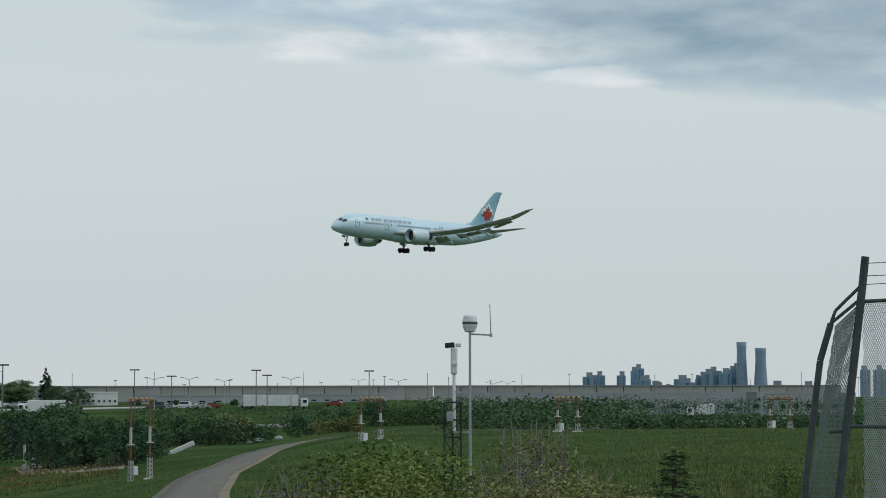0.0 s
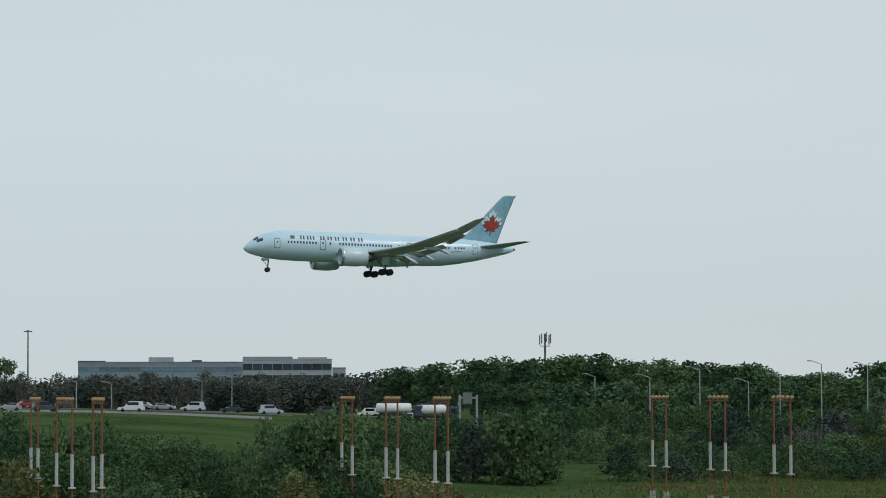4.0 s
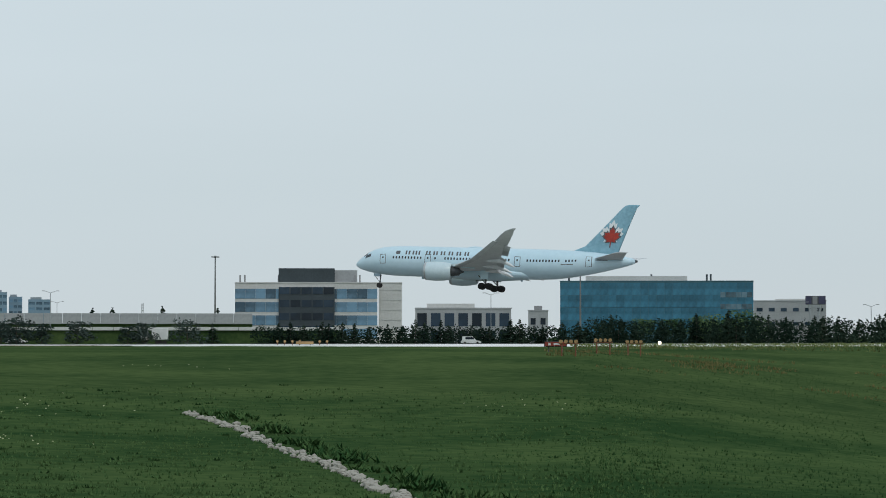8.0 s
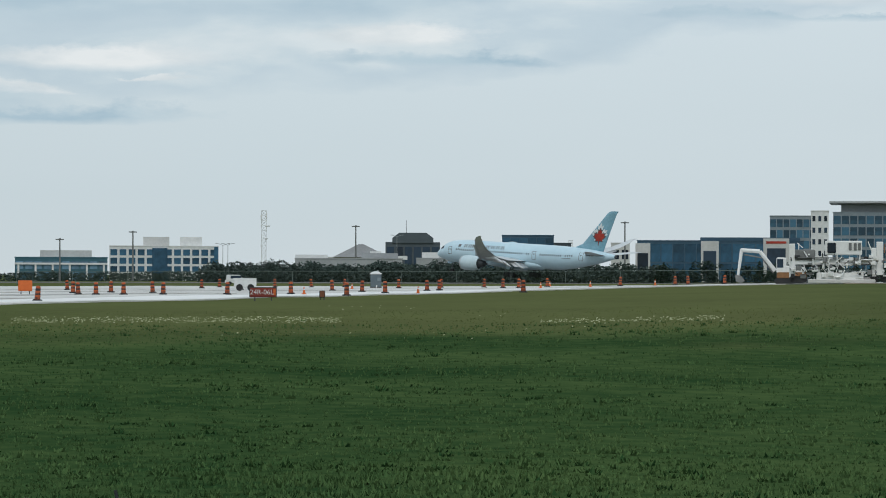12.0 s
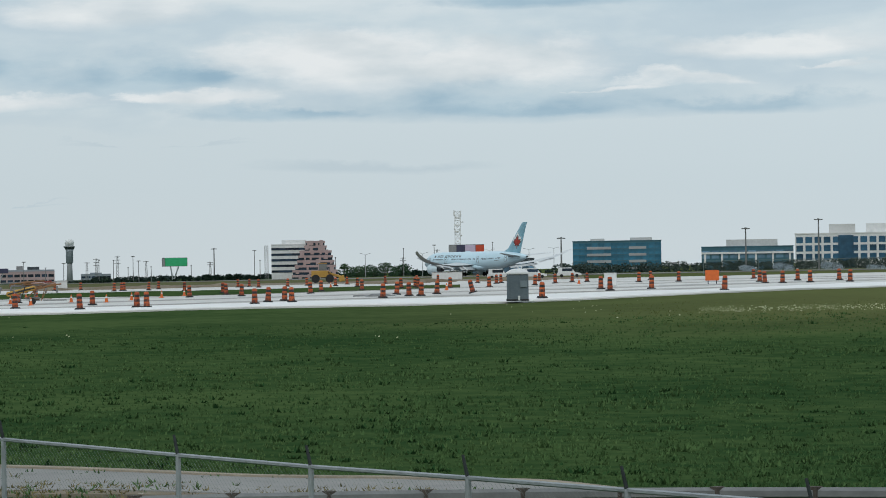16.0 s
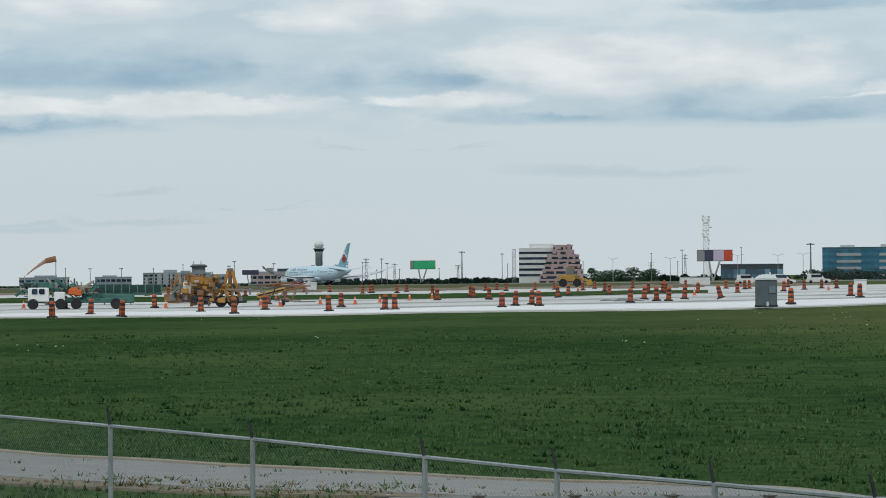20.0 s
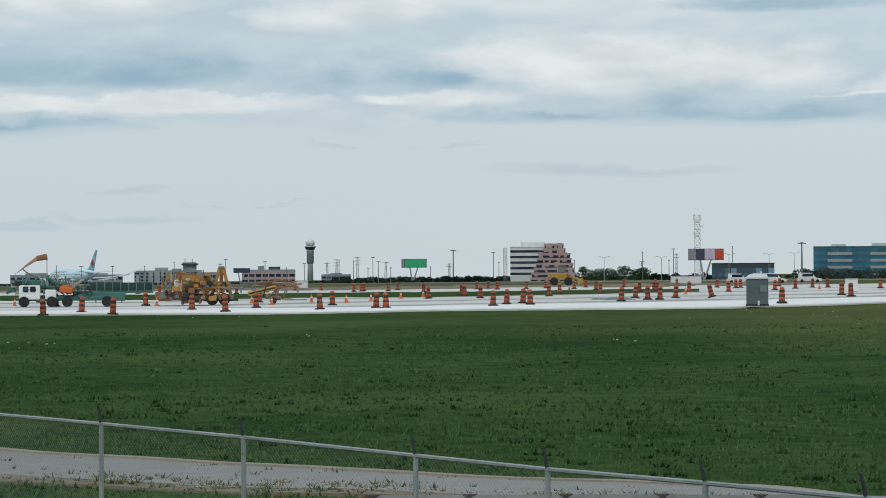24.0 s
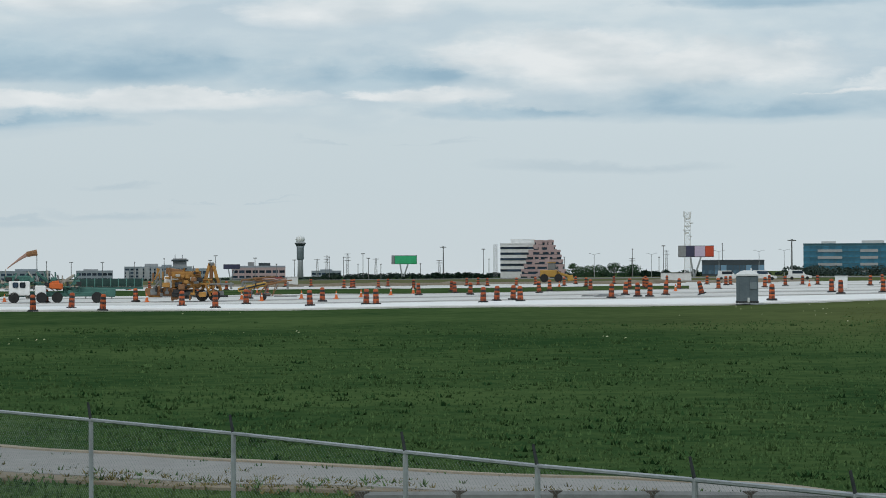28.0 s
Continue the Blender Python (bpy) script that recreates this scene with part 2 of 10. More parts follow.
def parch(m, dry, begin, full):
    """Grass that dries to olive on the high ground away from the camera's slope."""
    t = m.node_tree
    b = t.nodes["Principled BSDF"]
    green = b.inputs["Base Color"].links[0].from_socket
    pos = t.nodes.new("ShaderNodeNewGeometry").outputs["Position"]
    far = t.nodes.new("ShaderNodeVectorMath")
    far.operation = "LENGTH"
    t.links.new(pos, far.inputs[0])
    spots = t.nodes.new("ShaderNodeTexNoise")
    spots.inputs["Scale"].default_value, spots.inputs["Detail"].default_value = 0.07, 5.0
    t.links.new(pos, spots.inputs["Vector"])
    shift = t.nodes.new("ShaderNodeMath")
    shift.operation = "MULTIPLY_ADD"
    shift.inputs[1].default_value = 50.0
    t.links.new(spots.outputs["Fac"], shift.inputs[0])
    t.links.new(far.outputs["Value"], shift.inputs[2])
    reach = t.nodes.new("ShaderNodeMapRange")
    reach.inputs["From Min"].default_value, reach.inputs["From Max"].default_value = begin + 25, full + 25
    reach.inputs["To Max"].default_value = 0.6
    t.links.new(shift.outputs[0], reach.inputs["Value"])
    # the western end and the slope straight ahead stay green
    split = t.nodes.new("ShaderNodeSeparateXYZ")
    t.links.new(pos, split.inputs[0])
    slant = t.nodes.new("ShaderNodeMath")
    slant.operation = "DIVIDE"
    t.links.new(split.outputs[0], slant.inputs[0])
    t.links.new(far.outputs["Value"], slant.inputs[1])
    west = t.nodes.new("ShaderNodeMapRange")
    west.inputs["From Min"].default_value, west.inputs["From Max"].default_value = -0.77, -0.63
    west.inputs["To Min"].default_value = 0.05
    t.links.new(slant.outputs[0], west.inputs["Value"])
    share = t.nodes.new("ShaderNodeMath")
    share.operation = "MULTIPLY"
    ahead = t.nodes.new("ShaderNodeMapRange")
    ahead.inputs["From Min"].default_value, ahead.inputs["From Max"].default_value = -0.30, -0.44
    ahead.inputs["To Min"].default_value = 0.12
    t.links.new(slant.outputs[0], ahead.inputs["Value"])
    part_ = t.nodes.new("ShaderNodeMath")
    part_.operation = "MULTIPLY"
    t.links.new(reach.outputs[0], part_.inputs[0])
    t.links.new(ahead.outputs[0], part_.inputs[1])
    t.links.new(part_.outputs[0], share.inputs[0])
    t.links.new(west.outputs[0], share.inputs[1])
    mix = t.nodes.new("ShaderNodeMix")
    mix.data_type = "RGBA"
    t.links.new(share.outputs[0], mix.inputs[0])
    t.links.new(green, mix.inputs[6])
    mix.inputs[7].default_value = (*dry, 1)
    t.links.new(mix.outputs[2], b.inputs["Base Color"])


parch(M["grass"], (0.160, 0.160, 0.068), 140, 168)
M["tuft"] = surface("tuft", (0.048, 0.104, 0.038), (0.104, 0.168, 0.062), 0.9, 0, 0.05, 0.5, 0, 1, "Position", island=0.15, spec=0.0)
M["weed"] = surface("weed", (0.026, 0.070, 0.025), (0.070, 0.126, 0.045), 0.85, 0, 0.3, 2.0, 0, 1, "Position", island=0.4, spec=0.0)
M["seed_head"] = surface("seed_head", (0.082, 0.112, 0.036), (0.150, 0.168, 0.058), 0.95, 0, 0.05, 0.8, 0, 1, "Position", island=0.3, spec=0.0)
M["meadow"] = surface("meadow", (0.092, 0.130, 0.046), (0.190, 0.215, 0.085), 0.9, 0, 0.04, 0.5, 0, 1, "Position", island=0.3, spec=0.0)
M["dry_grass"] = surface("dry_grass", (0.10, 0.095, 0.035), (0.23, 0.19, 0.085), 0.95, 0, 0.2, 2.0, 0, 1, "Position", island=0.3, spec=0.0)
M["dry_turf"] = surface("dry_turf", (0.085, 0.095, 0.045), (0.165, 0.160, 0.085), 0.95, 0, 0.03, 0.4, 0.3, 2.0, "Position", spec=0.0)
M["flower"] = surface("flower", (0.28, 0.31, 0.15), (0.52, 0.53, 0.33), 0.8, 0, 1, 4, space="Position", island=0.3)
M["asphalt"] = surface("asphalt", (0.16, 0.155, 0.148), (0.27, 0.26, 0.25), 0.9, 0, 0.05, 1.3, 0.3, 6.0, "Position", spec=0.1)
M["concrete"] = surface("concrete", (0.54, 0.525, 0.50), (0.74, 0.725, 0.70), 0.9, 0, 0.03, 0.5, 0.2, 3.0, "Position", (1, 1, 1), spec=0.1)
M["worn_concrete"] = surface("worn_concrete", (0.36, 0.35, 0.335), (0.52, 0.505, 0.485), 0.9, 0, 0.05, 0.8, 0.2, 3.0, "Position", spec=0.1)
M["new_concrete"] = surface("new_concrete", (0.80, 0.79, 0.775), (0.90, 0.89, 0.875), 0.85, 0, 0.05, 0.8, 0.1, 3.0, "Position", spec=0.1)
M["valley_asphalt"] = surface("valley_asphalt", (0.24, 0.235, 0.225), (0.34, 0.33, 0.315), 0.95, 0, 0.06, 1.2, 0.3, 6.0, "Position", spec=0.05)
M["road_pale"] = surface("road_pale", (0.36, 0.345, 0.315), (0.47, 0.455, 0.42), 0.95, 0, 0.06, 1.2, 0.3, 6.0, "Position", spec=0.05)
M["gravel"] = surface("gravel", (0.12, 0.112, 0.098), (0.215, 0.200, 0.172), 0.95, 0, 0.25, 9.0, 0.7, 8.0, "Position", contrast=0.1, spec=0.1)
M["dirt"] = surface("dirt", (0.165, 0.138, 0.102), (0.295, 0.25, 0.19), 0.95, 0, 0.15, 2.5, 0.6, 5.0, "Position", spec=0.1)
M["sand"] = surface("sand", (0.26, 0.22, 0.17), (0.42, 0.36, 0.28), 0.95, 0, 0.6, 5.0, 0.6, 5.0, "Position", spec=0.1)
M["stone"] = surface("stone", (0.12, 0.115, 0.095), (0.36, 0.34, 0.295), 0.9, 0, 1.5, 9.0, 0.4, 9.0, "Position", island=0.5)
M["line_white"] = surface("line_white", (0.55, 0.55, 0.54), (0.8, 0.8, 0.79), 0.8, 0, 0.5, 3.0, space="Position")
M["galv"] = surface("galv", (0.30, 0.32, 0.33), (0.46, 0.48, 0.49), 0.45, 0.6, 2.0, 12.0)
M["dark_steel"] = surface("dark_steel", (0.05, 0.055, 0.06), (0.12, 0.125, 0.13), 0.5, 0.5, 2.0, 12.0)
M["post_dark"] = surface("post_dark", (0.025, 0.030, 0.030), (0.055, 0.062, 0.062), 0.8, 0, 2.0, 12.0, spec=0.1)
M["post_grey"] = surface("post_grey", (0.050, 0.060, 0.064), (0.10, 0.115, 0.12), 0.7, 0.2, 2.0, 12.0, spec=0.2)
M["fence_grey"] = surface("fence_grey", (0.115, 0.150, 0.137), (0.19, 0.23, 0.213), 0.7, 0, 2.0, 12.0)
M["white_paint"] = surface("white_paint", (0.62, 0.63, 0.62), (0.80, 0.80, 0.79), 0.45, 0, 0.7, 6.0)
M["black"] = surface("black", (0.012, 0.012, 0.013), (0.03, 0.03, 0.032), 0.6, 0, 1.0, 6.0)
M["rubber"] = surface("rubber", (0.012, 0.012, 0.012), (0.03, 0.03, 0.03), 0.85, 0, 2.0, 10.0)
M["orange"] = surface("orange", (0.36, 0.060, 0.010), (0.56, 0.115, 0.024), 0.55, 0, 1.5, 8.0, island=-0.25)
M["orange_lamp"] = surface("orange_lamp", (0.30, 0.18, 0.075), (0.46, 0.30, 0.13), 0.6, 0, 1.5, 8.0)
M["pole_orange"] = surface("pole_orange", (0.15, 0.050, 0.022), (0.26, 0.092, 0.04), 0.6, 0, 0.8, 6.0)
M["lamp_lit"] = surface("lamp_lit", (0.8, 0.75, 0.65), (0.9, 0.85, 0.75), 0.4, 0, 2.0, 8.0)
M["lamp_lit"].node_tree.nodes["Principled BSDF"].inputs["Emission Color"].default_value = (1.0, 0.82, 0.6, 1)
M["lamp_lit"].node_tree.nodes["Principled BSDF"].inputs["Emission Strength"].default_value = 3.0
M["pole_white"] = surface("pole_white", (0.36, 0.355, 0.335), (0.54, 0.53, 0.51), 0.6, 0, 0.8, 6.0)
M["box_white"] = surface("box_white", (0.55, 0.58, 0.60), (0.74, 0.77, 0.78), 0.5, 0, 1.0, 6.0)
M["sign_red"] = surface("sign_red", (0.17, 0.02, 0.012), (0.30, 0.04, 0.02), 0.5, 0, 1.0, 6.0)
M["sign_orange"] = surface("sign_orange", (0.55, 0.10, 0.015), (0.75, 0.17, 0.03), 0.5, 0, 0.8, 5.0)
M["bark"] = surface("bark", (0.045, 0.035, 0.027), (0.12, 0.10, 0.085), 0.95, 0, 1.0, 10.0, 0.5, 14.0)
M["bark_grey"] = surface("bark_grey", (0.14, 0.125, 0.11), (0.28, 0.26, 0.235), 0.95, 0, 1.0, 10.0, 0.4, 14.0)
M["leaf_dark"] = leafy("leaf_dark", (0.040, 0.084, 0.046), (0.100, 0.158, 0.078))
M["leaf_mid"] = leafy("leaf_mid", (0.054, 0.104, 0.048), (0.132, 0.200, 0.086))
M["leaf_bright"] = leafy("leaf_bright", (0.100, 0.150, 0.040), (0.215, 0.265, 0.088))
M["leaf_olive"] = leafy("leaf_olive", (0.115, 0.130, 0.048), (0.24, 0.245, 0.105))
M["leaf_grey"] = leafy("leaf_grey", (0.058, 0.070, 0.056), (0.130, 0.140, 0.115))
M["leaf_thicket"] = leafy("leaf_thicket", (0.070, 0.080, 0.066), (0.118, 0.128, 0.104))
# foliage for far planting, greyed in its colour to stand for haze
M["leaf_haze"] = leafy("leaf_haze", (0.030, 0.048, 0.042), (0.075, 0.100, 0.088))
M["leaf_conifer"] = leafy("leaf_conifer", (0.014, 0.029, 0.021), (0.043, 0.066, 0.046))

# ---------------------------------------------------------------- plan
RUN_AZ = -8.5  # the runways run square to this heading


def spot(a, r, z=None):
    """A place at heading a (degrees, to the left of +y) and distance r, on the ground unless z is given."""
    x, y = -r * math.sin(radians(a)), r * math.cos(radians(a))
    return Vector((x, y, ground(x, y) if z is None else z))


def lane(s, n, z=None):
    """A place s metres along the runways and n metres out from the camera."""
    a = radians(RUN_AZ)
    x, y = -s * math.cos(a) - n * math.sin(a), -s * math.sin(a) + n * math.cos(a)
    return Vector((x, y, ground(x, y) if z is None else z))


HEADINGS = (-56, -49, -46, -40, -30, -20, -12, -5, 4, 24, 33, 60)
PROFILE = {  # distance: depth below the eye at each heading
    0: (1.6,) * 12,
    35: (2.4, 2.6, 2.8, 3.0, 3.0, 3.0, 3.0, 3.0, 3.0, 4.0, 4.1, 4.2),
    70: (3.2, 4.25, 4.5, 5.5, 6.0, 6.0, 5.6, 5.2, 5.0, 4.6, 4.5, 4.3),
    120: (3.6, 5.1, 5.5, 8.0, 9.0, 9.2, 7.6, 6.2, 4.8, 3.9, 3.9, 4.0),
    175: (3.7, 5.3, 6.3, 10.0, 11.0, 11.3, 10.0, 6.5, 3.2, 2.5, 3.0, 3.5),
    230: (3.8, 5.1, 6.6, 11.0, 12.5, 13.0, 11.5, 5.0, 1.3, 1.5, 2.4, 3.3),
    320: (4.0, 4.35, 7.5, 11.5, 11.5, 8.8, 5.0, 1.2, 1.3, 1.1, 2.3, 3.4),
    550: (7.0, 7.0, 8.0, 9.0, 7.0, 3.0, 1.8, 1.5, 1.6, 1.9, 2.6, 3.7),
    900: (6.0, 6.2, 6.5, 7.0, 6.5, 5.0, 4.0, 3.5, 3.0, 3.0, 3.1, 5.0),
    1600: (6.0, 6.0, 6.0, 6.0, 5.5, 5.0, 5.0, 4.5, 4.0, 4.0, 4.0, 7.5),
    3400: (6.0, 6.0, 6.0, 6.0, 5.5, 5.0, 5.0, 4.5, 4.0, 4.0, 4.0, 19.0),
}
REACH = tuple(PROFILE)


def blend(table, v):
    """The interval of table that holds v and the eased share of its far end."""
    v = min(max(v, table[0]), table[-1])
    for i in range(len(table) - 1):
        if v <= table[i + 1]:
            break
    k = (v - table[i]) / (table[i + 1] - table[i])
    return i, k * 0.5 + 0.5 * k * k * (3 - 2 * k)


def ground(x, y):
    a, r = math.degrees(math.atan2(-x, y)), math.hypot(x, y)
    i, u = blend(HEADINGS, a)
    j, v = blend(REACH, r)
    p, q = PROFILE[REACH[j]], PROFILE[REACH[j + 1]]
    h = (p[i] * (1 - u) + p[i + 1] * u) * (1 - v) + (q[i] * (1 - u) + q[i + 1] * u) * v
    # the grassy bank below the depot
    k, w = (r - 590) / 170, min((a + 51.0) / 1.6, (-38.6 - a) / 1.6)
    if k > 0 and w > 0:
        k, w = min(k, 1.0), min(w, 1.0)
        h -= 4.3 * k * k * (3 - 2 * k) * w * w * (3 - 2 * w) * max(min((1300 - r) / 400, 1.0), 0.0)
    return EYE - h


def mesh_ob(name, verts, faces, material, smooth=False, parent=None):
    me = bpy.data.meshes.new(name)
    me.from_pydata([tuple(v) for v in verts], [], faces)
    me.materials.append(material)
    if smooth:
        me.shade_smooth()
    me.update()
    ob = new(name, me)
    ob.parent = parent
    return ob


def part(name, bm, material, parent=None, label="", smooth=False):
    """Links a bmesh as one mesh object under a thing or a part."""
    me = bpy.data.meshes.new(name)
    bm.to_mesh(me)
    bm.free()
    for m in material if isinstance(material, (list, tuple)) else (material,):
        me.materials.append(m)
    if smooth:
        me.shade_smooth()
    ob = new(name, me)
    ob.parent = parent
    if label:
        tagged(ob, label)
    return ob


def empty(name, place=(0, 0, 0), turn=0.0):
    ob = new(name)
    ob.matrix_world = pose(*place, 0, 0, turn)
    return ob


def again(name, source, parent, m, label=""):
    """Another part on the same mesh, at the pose m in its thing's space."""
    ob = new(name, source.data)
    ob.parent = parent
    ob.matrix_basis = m
    if label:
        tagged(ob, label)
    return ob


def box(bm, cx, cy, cz, sx, sy, sz, bevel=0.0, turn=0.0, lean=0.0):
    g = bmesh.ops.create_cube(bm, size=1.0)
    vs = g["verts"]
    bmesh.ops.scale(bm, vec=(sx, sy, sz), verts=vs)
    if bevel:
        es = list({e for v in vs for e in v.link_edges})
        r = bmesh.ops.bevel(bm, geom=es, offset=bevel, segments=1, affect="EDGES")
        vs = list({v for f in r["faces"] for v in f.verts} | {v for v in vs if v.is_valid})
    m = Matrix.Translation((cx, cy, cz)) @ Matrix.Rotation(radians(turn), 4, "Z") @ Matrix.Rotation(radians(lean), 4, "Y")
    bmesh.ops.transform(bm, matrix=m, verts=vs)
    return vs


def tube(bm, a, b, r0, r1=None, seg=8, caps=True):
    a, b = Vector(a), Vector(b)
    g = bmesh.ops.create_cone(bm, cap_ends=caps, segments=seg, radius1=r0, radius2=r0 if r1 is None else r1, depth=(b - a).length)
    q = (b - a).to_track_quat("Z", "Y").to_matrix().to_4x4()
    bmesh.ops.transform(bm, matrix=Matrix.Translation((a + b) / 2) @ q, verts=g["verts"])
    return g["verts"]


def prism(bm, outline, z0, z1):
    """An upright prism over a plan outline."""
    lo = [bm.verts.new((x, y, z0)) for x, y in outline]
    hi = [bm.verts.new((x, y, z1)) for x, y in outline]
    n = len(outline)
    bm.faces.new(hi)
    bm.faces.new(lo[::-1])
    for i in range(n):
        bm.faces.new((lo[i], lo[(i + 1) % n], hi[(i + 1) % n], hi[i]))
    return lo + hi


def loft(bm, rings, caps=True):
    """Skins a row of equal rings of points."""
    vs = [[bm.verts.new(p) for p in ring] for ring in rings]
    n = len(vs[0])
    for p, q in zip(vs, vs[1:]):
        for i in range(n):
            bm.faces.new((p[i], p[(i + 1) % n], q[(i + 1) % n], q[i]))
    if caps:
        bm.faces.new(vs[0][::-1])
        bm.faces.new(vs[-1])
    return vs


# ---------------------------------------------------------------- ground
def turf(x, y):
    """The ground with its small swells."""
    r = math.hypot(x, y)
    k = min(r / 60, 1.0) * (1.0 if r < 500 else 0.0)
    return ground(x, y) + k * (0.10 * noise.noise((x * 0.05, y * 0.05, 0)) + 0.05 * noise.noise((x * 0.25, y * 0.25, 4)))


def build_ground():
    heads = [-180 + 5 * i for i in range(20)] + [-79 + 0.5 * i for i in range(325)] + [85 + 5 * i for i in range(19)]
    dists = [0.5]
    while dists[-1] < 4700:
        dists.append(dists[-1] * 1.045 + 0.6)
    verts, faces = [(0, 0, EYE - 1.6)], []
    for r in dists:
        for a in heads:
            x, y = -r * math.sin(radians(a)), r * math.cos(radians(a))
            z = turf(x, y)
            verts.append((x, y, z))
    n = len(heads)
    for j in range(n):
        faces.append((0, 1 + (j + 1) % n, 1 + j))
    for i in range(len(dists) - 1):
        for j in range(n):
            p, q = 1 + i * n + j, 1 + i * n + (j + 1) % n
            faces.append((p, q, q + n, p + n))
    ob = mesh_ob("ground", verts, faces, M["grass"], True)
    tagged(ob, "mown green airfield grass rolling down to a wooded valley", "ground", kind="structure")
    bm = bmesh.new()
    bm.from_mesh(ob.data)
    bmesh.ops.recalc_face_normals(bm, faces=bm.faces)
    if sum(f.normal.z for f in bm.faces) < 0:
        bmesh.ops.reverse_faces(bm, faces=bm.faces)
    bm.to_mesh(ob.data)
    bm.free()
    return ob


def patch(name, near, far, steps, rows, lift, material, label, category, thick=0.25, kind="structure"):
    """A paved area between two lines of (heading, distance), laid on the ground, with an edge."""
    def along(line, k):
        u = k * (len(line) - 1)
        i = min(int(u), len(line) - 2)
        f = u - i
        return line[i][0] * (1 - f) + line[i + 1][0] * f, line[i][1] * (1 - f) + line[i + 1][1] * f
    verts, faces = [], []
    for i in range(steps + 1):
        p, q = along(near, i / steps), along(far, i / steps)
        pa, qa = spot(*p), spot(*q)
        for j in range(rows + 1):
            v = pa.lerp(qa, j / rows)
            verts.append((v.x, v.y, turf(v.x, v.y) + lift))
    w = rows + 1
    for i in range(steps):
        for j in range(rows):
            p = i * w + j
            faces.append((p, p + 1, p + w + 1, p + w))
    # skirts down into the ground
    rim = [i * w for i in range(steps + 1)] + [steps * w + j for j in range(1, w)] + [i * w + w - 1 for i in range(steps - 1, -1, -1)] + [j for j in range(w - 2, 0, -1)]
    base = len(verts)
    for k in rim:
        x, y, z = verts[k]
        verts.append((x, y, z - lift - thick))
    m = len(rim)
    for k in range(m):
        faces.append((rim[k], rim[(k + 1) % m], base + (k + 1) % m, base + k))
    ob = mesh_ob(name, verts, faces, material)
    bm = bmesh.new()
    bm.from_mesh(ob.data)
    bmesh.ops.recalc_face_normals(bm, faces=bm.faces)
    bm.to_mesh(ob.data)
    bm.free()
    return tagged(ob, label, category, kind=kind)


def smooth_line(points, steps):
    """A Catmull-Rom curve through places on the ground."""
    p = [points[0], *points, points[-1]]
    out = []
    for i in range(1, len(p) - 2):
        for k in range(steps):
            t = k / steps
            out.append(0.5 * ((2 * p[i]) + (p[i + 1] - p[i - 1]) * t + (2 * p[i - 1] - 5 * p[i] + 4 * p[i + 1] - p[i + 2]) * t * t + (3 * p[i] - p[i - 1] - 3 * p[i + 1] + p[i + 2]) * t ** 3))
    out.append(p[-2])
    return out


def ribbon(name, points, width, lift, material, label="", category="", steps=10, offset=0.0, thick=0.2, dash=None, kind="structure", parent=None):
    """A road or painted line along a curve through (heading, distance) places."""
    line = smooth_line([spot(*p).to_2d() for p in points], steps)
    widths = width if callable(width) else (lambda u: width)
    if name in ("gravel_path", "verge"):
        PAVED.append((np.array(smooth_line([spot(*p).to_2d() for p in points], 40)), max(widths(0), widths(1)) / 2 + (0.25 if name != "verge" else -0.2), widths if callable(width) else None))
    verts, faces = [], []
    for i, p in enumerate(line):
        d = (line[min(i + 1, len(line) - 1)] - line[max(i - 1, 0)]).normalized()
        side = Vector((-d.y, d.x))
        w = widths(i / (len(line) - 1)) / 2
        for k in (-1, -0.33, 0.33, 1):
            q = p + side * (offset + k * w)
            verts.append((q.x, q.y, turf(q.x, q.y) + lift))
    nlow = len(verts)
    for i in range(len(line)):
        for k in (0, 3):
            x, y, z = verts[i * 4 + k]
            verts.append((x, y, z - lift - thick))
    for i in range(len(line) - 1):
        if dash and (i % dash[1]) >= dash[0]:
            continue
        a = i * 4
        for k in range(3):
            faces.append((a + k + 1, a + k, a + k + 4, a + k + 5))
        b = nlow + i * 2
        faces.append((a, b, b + 2, a + 4))
        faces.append((a + 3, a + 7, b + 3, b + 1))
    ob = mesh_ob(name, verts, faces, material)
    bm = bmesh.new()
    bm.from_mesh(ob.data)
    bmesh.ops.recalc_face_normals(bm, faces=bm.faces)
    top = sum(f.normal.z * f.calc_area() for f in bm.faces)
    for f in bm.faces:
        f.smooth = abs(f.normal.z) > 0.7
    if top < 0:
        bmesh.ops.reverse_faces(bm, faces=bm.faces)
    bm.to_mesh(ob.data)
    bm.free()
    ob.parent = parent
    return tagged(ob, label, category, kind=kind if not parent else "")


